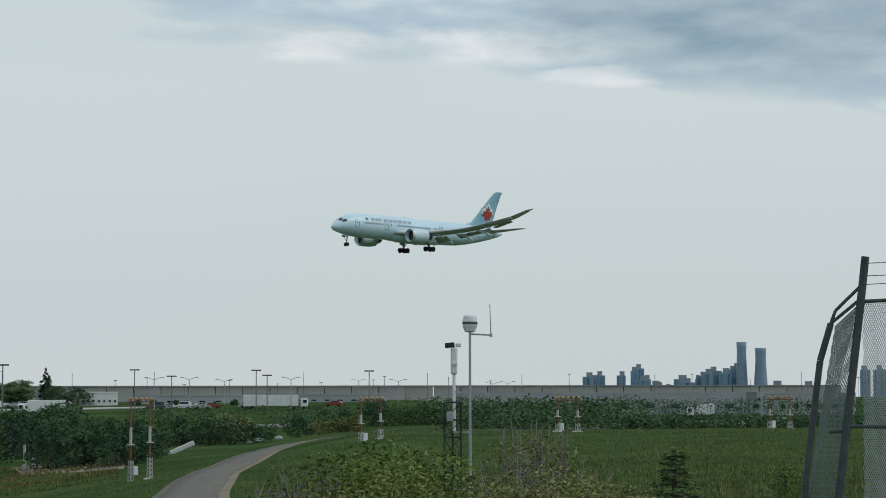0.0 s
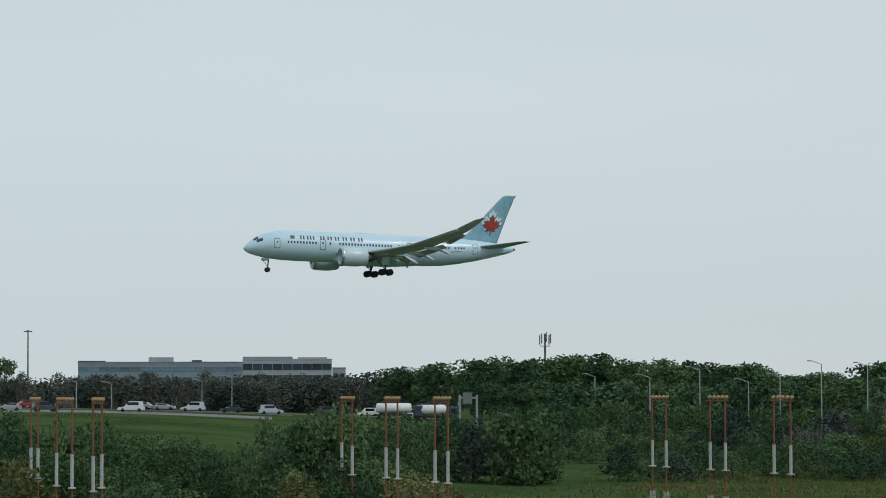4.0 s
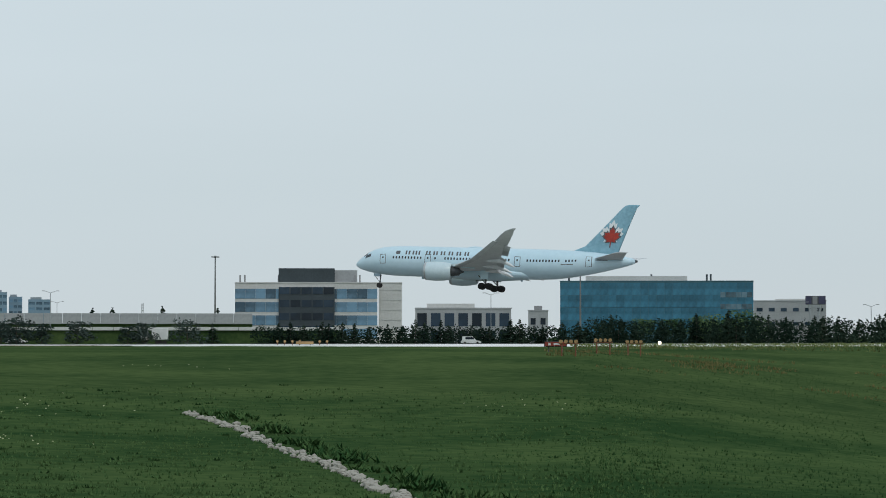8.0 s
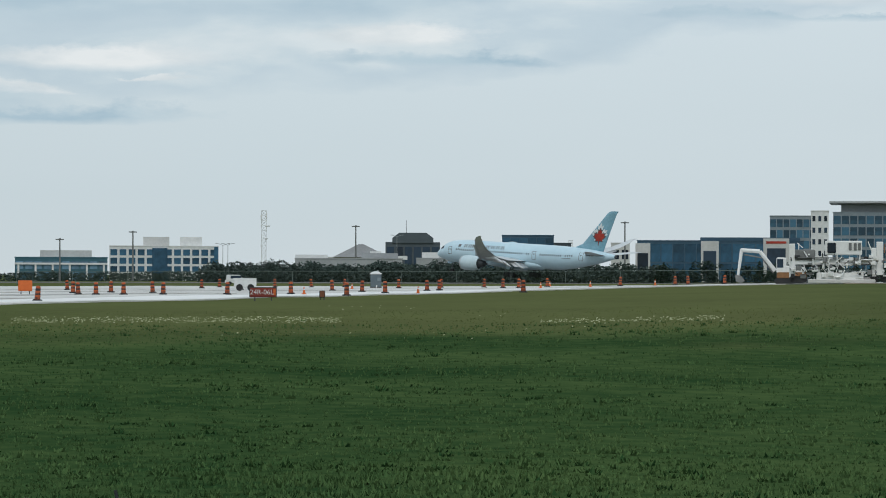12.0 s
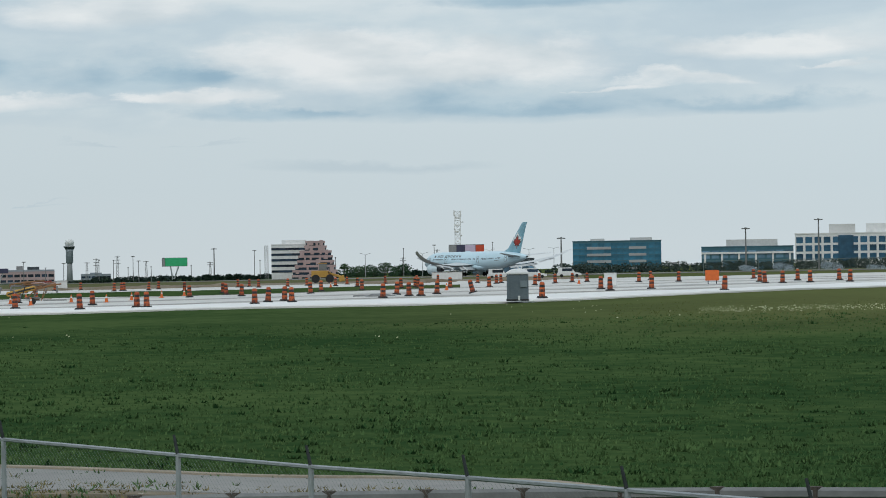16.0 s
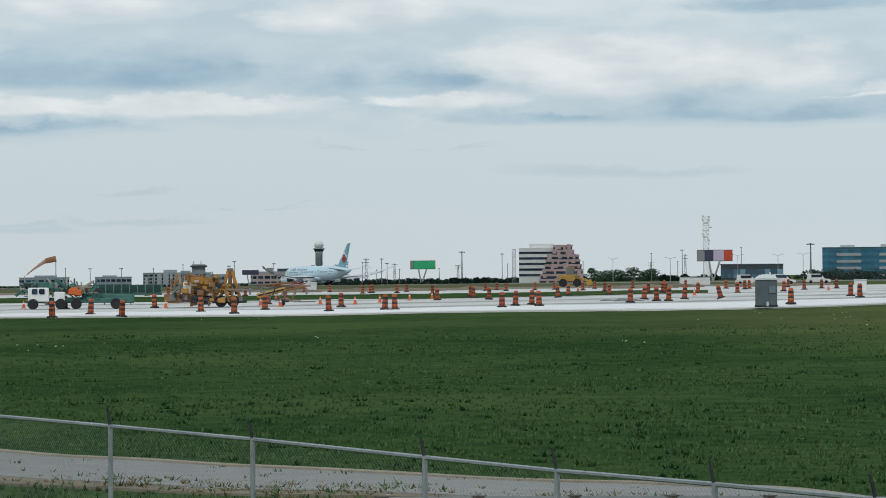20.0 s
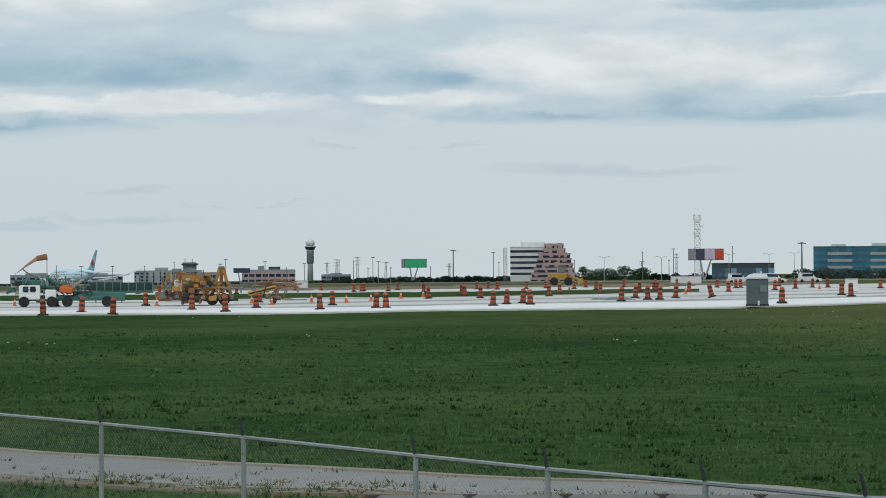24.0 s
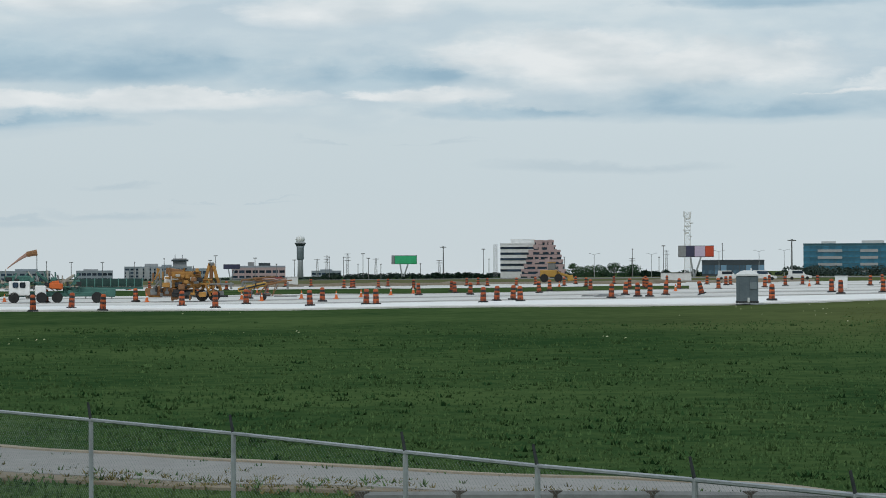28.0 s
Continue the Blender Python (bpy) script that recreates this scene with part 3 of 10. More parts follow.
def between(name, left, right, lift, material, label, category, steps=8, rows=3, thick=0.2):
    """A road between its two edges, each a curve through (heading, distance) places."""
    A, B = (smooth_line([spot(*p).to_2d() for p in e], steps) for e in (left, right))
    wide = [(p - q).length for p, q in zip(A, B)]
    fine = [(p + q) / 2 for p, q in zip(*(smooth_line([spot(*p).to_2d() for p in e], 40) for e in (left, right)))]
    PAVED.append((np.array(fine), max(wide) / 2, lambda u: wide[int(u * (len(wide) - 1))]))
    verts, faces, w = [], [], rows + 3
    for p, q in zip(A, B):
        for k in (0, *[j / rows for j in range(rows + 1)], 1):
            v = p.lerp(q, k)
            verts.append((v.x, v.y, turf(v.x, v.y) + lift))
        for k in (len(verts) - w, len(verts) - 1):
            x, y, z = verts[k]
            verts[k] = (x, y, z - lift - thick)
    for i in range(len(A) - 1):
        for j in range(w - 1):
            a = i * w + j
            faces.append((a, a + 1, a + w + 1, a + w))
    ob = mesh_ob(name, verts, faces, material)
    bm = bmesh.new()
    bm.from_mesh(ob.data)
    if sum(f.normal.z * f.calc_area() for f in bm.faces) < 0:
        bmesh.ops.reverse_faces(bm, faces=bm.faces)
    bm.to_mesh(ob.data)
    bm.free()
    return tagged(ob, label, category, kind="structure")


PAVED = []  # (points, half width) of all that is paved or worn bare
build_ground()


def runway(name, n, s0, s1, half, material, label):
    verts, faces = [], []
    k = int((s1 - s0) / 15)
    for i in range(k + 1):
        s = s0 + (s1 - s0) * i / k
        for c in (-half, -half / 3, half / 3, half):
            v = lane(s, n + c)
            verts.append((v.x, v.y, v.z + 0.14))
        for c in (-half, half):
            v = lane(s, n + c)
            verts.append((v.x, v.y, v.z - 0.3))
    for i in range(k):
        a = i * 6
        for j in range(3):
            faces.append((a + j, a + j + 1, a + j + 7, a + j + 6))
        faces.append((a, a + 6, a + 10, a + 4))
        faces.append((a + 3, a + 5, a + 11, a + 9))
    ob = mesh_ob(name, verts, faces, material)
    bm = bmesh.new()
    bm.from_mesh(ob.data)
    bmesh.ops.recalc_face_normals(bm, faces=bm.faces)
    if sum(f.normal.z * f.calc_area() for f in bm.faces) < 0:
        bmesh.ops.reverse_faces(bm, faces=bm.faces)
    bm.to_mesh(ob.data)
    bm.free()
    return tagged(ob, label, "runway", kind="structure")


runway("runway_far", 538, 18, 2600, 30, M["asphalt"], "long grey asphalt runway that the airliner lands on")

patch("pavement", [(60.5, 217), (52, 212), (45, 212), (41, 226), (37.5, 245), (33.5, 292), (30, 326), (27, 345), (22.5, 350)], [(60.5, 500), (54, 500), (48, 500), (43, 500), (39, 500), (35, 490), (32, 480), (28, 430), (22.5, 395)], 90, 40, 0.1, M["concrete"], "pale new concrete of a closed runway under construction", "pavement")
patch("pavement", [(60.5, 219), (52, 214), (45, 214), (41, 228), (37.5, 247), (33.5, 294), (30, 328)], [(60.5, 234), (52, 230), (45, 232), (41, 248), (37.5, 268), (33.5, 316), (30, 346)], 70, 3, 0.16, M["new_concrete"], "freshly poured near-white concrete lane", "pavement", 0.05)
# grass islands and darker joints on the concrete
patch("grass_island", [(60.5, 330), (52, 322), (46, 330)], [(60.5, 410), (52, 395), (46, 392)], 40, 10, 0.16, M["grass"], "strip of grass between the paved lanes", "grass", 0.1)
for k, (a0, a1, r0, r1, w) in enumerate(((60.3, 41, 232, 258, 1.6), (60.3, 37, 262, 300, 2.2), (60.3, 34, 300, 345, 1.8), (44, 24, 380, 392, 2.0))):
    ribbon("pavement_band", [(a0, r0), ((a0 + a1) / 2, (r0 + r1) / 2 - 4), (a1, r1)], w * 3, 0.14, M["worn_concrete"], "darker grey lane on the concrete", "pavement", 30, thick=0.05)
patch("bare_earth", [(60.5, 505), (52, 505), (43.5, 510)], [(60.5, 600), (52, 600), (43.5, 610)], 40, 4, 0.06, M["dirt"], "strip of bare tan earth beyond the closed runway", "bare earth", 0.05)
patch("dry_field", [(61, 606), (52, 606), (43.5, 616)], [(61, 1230), (52, 1230), (43.5, 1230)], 40, 6, 0.05, M["dry_turf"], "khaki rough grass beyond the closed runway", "grass", 0.05)
# the end of the near runway, seen past the crest
patch("taxiway", [(26, 372), (18, 356), (14, 346), (4, 342), (-6.1, 348)], [(26, 388), (18, 420), (14, 470), (4, 505), (-6.1, 500)], 48, 6, 0.1, M["new_concrete"], "pale concrete taxiway beyond the grass crest", "taxiway")
# roads
SERVICE_L = [(-18.5, 410), (-15.61, 386.5), (-13.51, 334.7), (-11.23, 302.9), (-10.09, 291.6), (-8.96, 277.9), (-8.05, 263.3), (-7.65, 255.1), (-7.46, 249.0), (-7.48, 234.1), (-7.6, 207.2), (-7.71, 188.6), (-7.8, 175.2), (-7.14, 137.0), (-6.13, 109.1), (-5.4, 92)]
SERVICE_R = [(-18.5, 398), (-15.61, 375.8), (-13.51, 322), (-11.23, 295.7), (-10.09, 284.1), (-9.41, 275.2), (-8.96, 266.5), (-8.74, 260.2), (-8.77, 254.6), (-9.07, 247.0), (-9.46, 238.3), (-9.92, 222.7), (-10.34, 195.9), (-10.47, 180.2), (-10.37, 144.0), (-10.2, 100)]
between("service_road", SERVICE_L, SERVICE_R, 0.12, M["road_pale"], "pale grey service road winding down the bank", "road")
ribbon("road_line", [(-11.2, 299), (-10.09, 288.1), (-8.96, 272.4), (-8.28, 262.3), (-8.03, 255.1), (-8.11, 245.6), (-8.39, 223.1), (-8.73, 189.8), (-8.95, 169.7), (-9.1, 138.4), (-9.12, 120)], 0.35, 0.19, M["line_white"], "white line along the service road", "road line", 14, thick=0.02)
ribbon("road_line", [(-7.97, 172), (-8.02, 158), (-8.0, 146), (-7.9, 132)], 0.3, 0.19, M["line_white"], "broken white line along the service road", "road line", 14, thick=0.02, dash=(6, 10))
ribbon("verge", [(-8.82, 262), (-8.95, 252), (-9.3, 244.5), (-9.66, 236), (-10.12, 220), (-10.55, 195), (-10.68, 180), (-10.6, 144)], 1.5, 0.08, M["sand"], "sandy verge beside the service road", "verge", 12)
ribbon("verge", [(-7.66, 190), (-7.72, 175.2), (-7.06, 137.0), (-6.05, 109.1), (-5.3, 94)], 0.9, 0.14, M["sand"], "sandy edge strip of the service road", "verge", 12)
VALLEY_O = [(-16.2, 304), (-15.38, 293.9), (-14.87, 287.5), (-14.41, 281.9), (-13.9, 275.2), (-13.5, 268.7), (-13.33, 261.3), (-13.56, 254.6), (-14.07, 249.0), (-14.63, 244.6), (-15.76, 234.1), (-17.2, 226.5), (-19.5, 222), (-24, 222)]
VALLEY_I = [(-16.5, 298), (-15.6, 286.4), (-15.43, 280.2), (-15.26, 275.7), (-15.18, 272), (-15.16, 268.8), (-15.16, 266.2), (-15.32, 262.3), (-15.6, 259.2), (-15.88, 256.1), (-16.6, 248.0), (-18.2, 236.5), (-20.5, 231), (-24, 231)]
between("valley_road", VALLEY_O, VALLEY_I, 0.12, M["valley_asphalt"], "grey two-lane road curving through the valley", "road")
VALLEY_MID = [((a + c) / 2, (b + d) / 2) for (a, b), (c, d) in zip(VALLEY_O, VALLEY_I)]
for places, w, m, lab in ((VALLEY_O, 0.5, "sand", "pale edge of the valley road"), (VALLEY_I, 0.5, "sand", "pale edge of the valley road"), (VALLEY_MID, 0.14, "concrete", "white centre line of the valley road")):
    ribbon("road_line", places, w, 0.17, M[m], lab, "road line", 10, thick=0.02)
PATH_MID = [(-44.6, 150), (-44.75, 184), (-45.1, 225), (-45.5, 270), (-46.0, 320), (-46.5, 365), (-47.0, 395), (-47.7, 400), (-48.4, 385), (-49.2, 370), (-50.2, 360), (-51.5, 352), (-53.5, 345)]
ribbon("verge", PATH_MID[:9], lambda u: 6.4 - 1.6 * u, 0.05, M["dirt"], "worn earth edges of the gravel path", "verge", 12)
ribbon("gravel_path", PATH_MID, lambda u: 5.0 - 2.2 * u, 0.1, M["gravel"], "grey gravel path climbing past bushes", "path", 12)
ribbon("far_road", [(-39.3, 722), (-41, 724), (-42.6, 728), (-44.6, 734)], 9.0, 0.12, M["worn_concrete"], "pale far road before the depot", "road", 10)
ROAD_FAR = [(66, 78), (62, 71.8), (60.16, 69.0), (57.92, 65.9), (55.5, 63.0), (53.4, 61.0), (51.5, 59.3), (49.0, 57.5), (47.5, 56.8), (45.9, 55.6), (44.6, 54.5), (43, 52.4), (40, 48.5), (36, 45), (30, 42)]
ROAD_NEAR = [(66, 68), (62, 62.9), (60.16, 60.8), (57.92, 58.0), (55.67, 56.1), (53.4, 54.8), (52.0, 53.7), (49.6, 52.2), (48, 51.0), (46, 49.8), (44.6, 48.8), (43, 47.2), (40, 44.6), (36, 41), (30, 38)]
between("perimeter_road", ROAD_FAR, ROAD_NEAR, 0.08, M["valley_asphalt"], "pale grey perimeter road behind the fence", "road")
ribbon("road_line", ROAD_FAR, 0.4, 0.12, M["sand"], "sandy far edge of the perimeter road", "road line", 10, thick=0.02)
ribbon("verge", [(66, 70), (60, 60.5), (56, 56.8), (53, 54.6), (50, 53.0), (48, 52.2)], lambda u: 3.6 - 2.4 * u, 0.06, M["dirt"], "strip of bare earth and stones beside the road", "verge", 10)
for pts, w in (([(-5.01, 299.3), (-5.57, 288), (-6.47, 274.6), (-7.43, 265.5)], 0.55), ([(-12.2, 422), (-12.71, 390.4), (-13.28, 350)], 1.6), ([(-13.43, 397.4), (-13.62, 372), (-13.85, 352)], 2.4), ([(-4.34, 147), (-5.01, 136), (-5.57, 128.3)], 0.4), ([(-11.11, 244), (-11.45, 237), (-11.68, 234.5)], 0.5)):
    ribbon("worn_track", pts, w, 0.05, M["gravel"], "worn pale track through the grass", "track", 8, thick=0.02)
ribbon("runway_shoulder", [(24.5, 342), (20, 338), (15, 330), (13, 322)], 3.5, 0.06, M["sand"], "sandy edge of the crest", "verge", 10)
patch("bare_earth", [(-41.6, 365), (-43.6, 345)], [(-41.4, 400), (-43.7, 385)], 10, 4, 0.05, M["dirt"], "bare brown earth among bushes", "bare earth", 0.05)
patch("bare_earth", [(-22.4, 236), (-23.9, 236)], [(-22.2, 252), (-24.1, 255)], 8, 4, 0.06, M["dirt"], "bare orange-brown earth among bushes", "bare earth", 0.05)
for a0, a1, r in ((-17.2, -23.8, 520), (-17.6, -24.2, 575), (-18, -27.5, 640), (-41, -48, 620), (-52.5, -58.5, 560)):
    patch("car_park", [(a0, r), (a1, r)], [(a0, r + 16), (a1, r + 16)], 20, 2, 0.1, M["asphalt"], "grey asphalt car park", "car park")

# ---------------------------------------------------------------- the airliner
M["hull"] = surface("hull", (0.52, 0.705, 0.80), (0.62, 0.80, 0.885), 0.32, 0, 0.12, 1.2, spec=0.5, coat=0.3)
M["hull_belly"] = surface("hull_belly", (0.34, 0.47, 0.55), (0.43, 0.57, 0.65), 0.4, 0, 0.15, 1.5)
M["fin_blue"] = surface("fin_blue", (0.15, 0.32, 0.41), (0.29, 0.52, 0.62), 0.35, 0, 0.16, 2.0, coat=0.2)
M["wing_grey"] = surface("wing_grey", (0.56, 0.58, 0.59), (0.70, 0.72, 0.73), 0.45, 0.1, 0.3, 3.0)
M["flap_grey"] = surface("flap_grey", (0.42, 0.44, 0.45), (0.56, 0.58, 0.59), 0.5, 0.0, 0.4, 4.0)
M["nacelle"] = surface("nacelle", (0.50, 0.63, 0.68), (0.64, 0.76, 0.80), 0.35, 0, 0.3, 2.0, coat=0.2)
M["bare_metal"] = surface("bare_metal", (0.45, 0.46, 0.47), (0.62, 0.63, 0.64), 0.3, 0.8, 0.6, 4.0)
M["cabin_glass"] = surface("cabin_glass", (0.03, 0.04, 0.05), (0.07, 0.085, 0.10), 0.15, 0, 1, 6)
M["title_grey"] = surface("title_grey", (0.07, 0.075, 0.085), (0.13, 0.135, 0.145), 0.5, 0, 1, 6)
M["leaf_red"] = surface("leaf_red", (0.25, 0.018, 0.012), (0.50, 0.045, 0.022), 0.45, 0, 0.5, 3)
M["leaf_white"] = surface("leaf_white", (0.66, 0.70, 0.71), (0.78, 0.81, 0.82), 0.45, 0, 0.5, 3)

HULL = [  # station, centre height, half width, half height
    (27.75, 3.98, 0.06, 0.06), (27.55, 4.01, 0.42, 0.40), (27.1, 4.10, 0.82, 0.82), (26.3, 4.29, 1.32, 1.33), (25.2, 4.53, 1.80, 1.85), (23.9, 4.73, 2.20, 2.32),
    (22.2, 4.87, 2.55, 2.68), (20.0, 4.91, 2.78, 2.90), (17.0, 4.92, 2.885, 2.985), (10.0, 4.92, 2.885, 2.985), (0.0, 4.92, 2.885, 2.985), (-9.5, 4.92, 2.885, 2.985),
    (-13.0, 5.00, 2.80, 2.88), (-16.5, 5.20, 2.52, 2.58), (-20.0, 5.45, 2.08, 2.15), (-23.0, 5.66, 1.58, 1.65), (-25.8, 5.84, 1.03, 1.10), (-27.6, 5.94, 0.62, 0.66), (-28.3, 5.98, 0.34, 0.38)]


def hull_at(x):
    for (x0, *a), (x1, *b) in zip(HULL, HULL[1:]):
        if x0 >= x >= x1:
            k = (x0 - x) / (x0 - x1)
            return [u * (1 - k) + v * k for u, v in zip(a, b)]
    return HULL[-1][1:]


def hull_point(x, ang, proud=0.0):
    """A point on the hull: ang 0 is straight out to port, 90 the crown."""
    zc, w, h = hull_at(x)
    return Vector((x, (w + proud) * math.cos(radians(ang)), zc + (h + proud) * math.sin(radians(ang))))


def hull_patch(bm, x0, x1, a0, a1, proud, nx=2, na=3, mirror=1):
    """A thin plate that follows the hull."""
    def sheet(p):
        return [[hull_point(x0 + (x1 - x0) * i / nx, a0 + (a1 - a0) * j / na, p) for j in range(na + 1)] for i in range(nx + 1)]
    top, low = sheet(proud), sheet(-0.03)
    ring = lambda s: [s[i][0] for i in range(nx + 1)] + [s[nx][j] for j in range(1, na + 1)] + [s[i][na] for i in range(nx - 1, -1, -1)] + [s[0][j] for j in range(na - 1, 0, -1)]
    vt = [[bm.verts.new((p.x, p.y * mirror, p.z)) for p in row] for row in top]
    for i in range(nx):
        for j in range(na):
            bm.faces.new((vt[i][j], vt[i + 1][j], vt[i + 1][j + 1], vt[i][j + 1]))
    up, down = [], []
    idx = [(i, 0) for i in range(nx + 1)] + [(nx, j) for j in range(1, na + 1)] + [(i, na) for i in range(nx - 1, -1, -1)] + [(0, j) for j in range(na - 1, 0, -1)]
    up = [vt[i][j] for i, j in idx]
    down = [bm.verts.new((low[i][j].x, low[i][j].y * mirror, low[i][j].z)) for i, j in idx]
    for k in range(len(up)):
        bm.faces.new((up[k], up[(k + 1) % len(up)], down[(k + 1) % len(up)], down[k]))
    bmesh.ops.recalc_face_normals(bm, faces=bm.faces)


def foil(chord, thick, n=9):
    """Section points (along the chord from 0 to -chord, height), upper side out and lower side back."""
    up, low = [], []
    for i in range(n + 1):
        u = (1 - math.cos(math.pi * i / n)) / 2
        t = 5 * thick * (0.2969 * math.sqrt(u) - 0.126 * u - 0.3516 * u * u + 0.2843 * u ** 3 - 0.1015 * u ** 4)
        up.append((-u * chord, t * chord))
        low.append((-u * chord, -t * chord * 0.7))
    return up + low[-2:0:-1]


def wing_z(y):
    k = abs(y) - 2.9
    k = max(k, 0.0)
    return 3.5 + 0.0045 * k * k + 0.000122 * k ** 3 + 0.22 * max(k - 24.6, 0.0)


def build_airliner():
    plane = empty("airliner")
    tagged(plane, "pale ice-blue twin-engine airliner with wheels down, red leaf on its tail", "airliner")
    bm = bmesh.new()
    rings = []
    for x, zc, w, h in HULL:
        rings.append([(x, w * math.cos(2 * math.pi * i / 32), zc + h * math.sin(2 * math.pi * i / 32)) for i in range(32)])
    loft(bm, rings)
    bmesh.ops.recalc_face_normals(bm, faces=bm.faces)
    fus = part("fuselage", bm, [M["hull"]], plane, "pale ice-blue glossy fuselage", True)
    # wing-body fairing
    bm = bmesh.new()
    rings = []
    for x, w, h, z in ((11.5, 0.6, 0.3, 2.6), (9.0, 2.3, 0.9, 2.75), (4.0, 3.0, 1.45, 2.95), (-2.0, 3.0, 1.5, 2.95), (-6.5, 2.4, 1.1, 2.9), (-9.5, 0.7, 0.4, 2.6)):
        rings.append([(x, w * math.cos(2 * math.pi * i / 20), z + h * math.sin(2 * math.pi * i / 20)) for i in range(20)])
    loft(bm, rings)
    bmesh.ops.recalc_face_normals(bm, faces=bm.faces)
    part("belly_fairing", bm, M["hull"], plane, "", True)
    for side in (1, -1):
        # cockpit glass
        bm = bmesh.new()
        hull_patch(bm, 25.5, 24.3, 24, 44, 0.02, 4, 3, side)
        part("cockpit_window", bm, M["cabin_glass"], plane, "dark cockpit side window")
        bm = bmesh.new()
        hull_patch(bm, 25.95, 25.1, 47, 82, 0.02, 3, 4, side)
        part("windshield", bm, M["cabin_glass"], plane, "dark windshield pane")
        # doors with a dark seam
        for x in (21.6, 12.4, -5.6, -19.6):
            bm = bmesh.new()
            zc, w, h = hull_at(x)
            lo, hi = (-14, 26) if x > -15 else (-22, 32)
            for e in ((x + 0.6, x + 0.5, lo, hi), (x - 0.5, x - 0.6, lo, hi), (x + 0.5, x - 0.5, hi - 2.2, hi), (x + 0.5, x - 0.5, lo, lo + 2.2)):
                hull_patch(bm, *e, 0.012, 1, 6, side)
            d = part("door", bm, M["title_grey"], plane, "cabin door outlined by a dark seam")
            bm = bmesh.new()
            hull_patch(bm, x + 0.15, x - 0.15, 8, 15, 0.015, 1, 1, side)
            part("door_window", bm, M["cabin_glass"], d)
        # cabin windows
        xs = [19.4 - 0.62 * i for i in range(10)] + [10.9 - 0.62 * i for i in range(1)] + [8.9 - 0.62 * i for i in range(18)]
        xs += [-3.3 - 0.62 * i for i in range(2)] + [-7.6 - 0.62 * i for i in range(11)] + [-15.2 - 0.62 * i for i in range(4)]
        for x in xs:
            bm = bmesh.new()
            hull_patch(bm, x + 0.15, x - 0.15, 6.5, 15.5, 0.012, 1, 2, side)
            part("window", bm, M["cabin_glass"], plane)
        # airline title as plain bars, with a roundel before it
        for x0 in (17.0, 15.6, 15.0, 12.9, 11.4, 9.9, 8.3, 6.7, 5.1):
            bm = bmesh.new()
            for u in ((0.0, 0.32), (0.6, 0.92)) if x0 != 15.6 else ((0.0, 0.32),):
                hull_patch(bm, x0 - u[0], x0 - u[1], 23.5, 41, 0.012, 1, 3, side)
            part("title_bar", bm, M["title_grey"], fus, "dark grey bar of the airline title")
        bm = bmesh.new()
        hull_patch(bm, 18.95, 18.1, 25, 40, 0.012, 2, 3, side)
        part("roundel", bm, M["title_grey"], fus, "small dark round emblem")
        bm = bmesh.new()
        hull_patch(bm, -20.9, -23.2, 10, 15, 0.012, 2, 1, side)
        part("registration_bar", bm, M["title_grey"], fus)
        bm = bmesh.new()
        hull_patch(bm, -14.2, -16.6, -6, -3, 0.012, 2, 1, side)
        part("registration_bar", bm, M["title_grey"], fus)
        # wing
        bm = bmesh.new()
        secs = []
        for y, le, te, th in ((1.5, 10.6, -3.0, 0.13), (4.5, 8.6, -3.1, 0.125), (9.8, 4.9, -3.5, 0.11), (16, 0.6, -5.3, 0.10), (22, -3.6, -7.7, 0.095), (26.2, -6.6, -9.6, 0.09), (28.6, -8.5, -10.8, 0.085), (29.6, -9.7, -11.3, 0.08), (30.15, -11.0, -11.8, 0.08)):
            c = le - te
            secs.append([(le + px, side * y, wing_z(y) + pz + 0.18 * (1 - y / 30)) for px, pz in foil(c, th)])
        loft(bm, secs)
        bmesh.ops.recalc_face_normals(bm, faces=bm.faces)
        wing = part("wing", bm, M["wing_grey"], plane, "grey swept wing bent upwards", True)
        # flaps let down, in two panels, and their track fairings
        for y0, y1, c, drop in ((3.3, 8.4, 2.5, 30), (11.2, 20.0, 1.6, 26)):
            bm = bmesh.new()
            rr = []
            for y in (y0, y1):
                te = -3.1 if y < 9 else -3.5 - (y - 9.8) * 0.345
                cc = c * (1.0 if y == y0 else 0.8)
                co, si = math.cos(radians(drop)), math.sin(radians(drop))
                rr.append([(te + 0.55 + px * co + pz * si, side * y, wing_z(y) - 0.30 + px * si + pz * co) for px, pz in foil(cc, 0.12, 6)])
            loft(bm, rr)
            bmesh.ops.recalc_face_normals(bm, faces=bm.faces)
            part("flap", bm, M["flap_grey"], wing, "lowered flap panel", True)
        bm = bmesh.new()
        rr = []
        for y in (20.6, 25.2):
            te = -3.5 - (y - 9.8) * 0.345
            rr.append([(te + 0.4 + px * 0.98, side * y, wing_z(y) - 0.12 + px * 0.18 + pz) for px, pz in foil(1.3, 0.12, 6)])
        loft(bm, rr)
        bmesh.ops.recalc_face_normals(bm, faces=bm.faces)
        part("aileron", bm, M["flap_grey"], wing, "", True)
        bm = bmesh.new()
        rr = []
        for y in (4.5, 9.0, 11.5, 18.0, 27.0):
            le = 8.6 - (y - 4.5) * 0.696
            rr.append([(le + 0.45 + px, side * y, wing_z(y) - 0.12 + pz + px * 0.25) for px, pz in foil(1.1, 0.16, 5)])
        loft(bm, rr)
        bmesh.ops.recalc_face_normals(bm, faces=bm.faces)
        part("slat", bm, M["flap_grey"], wing, "", True)
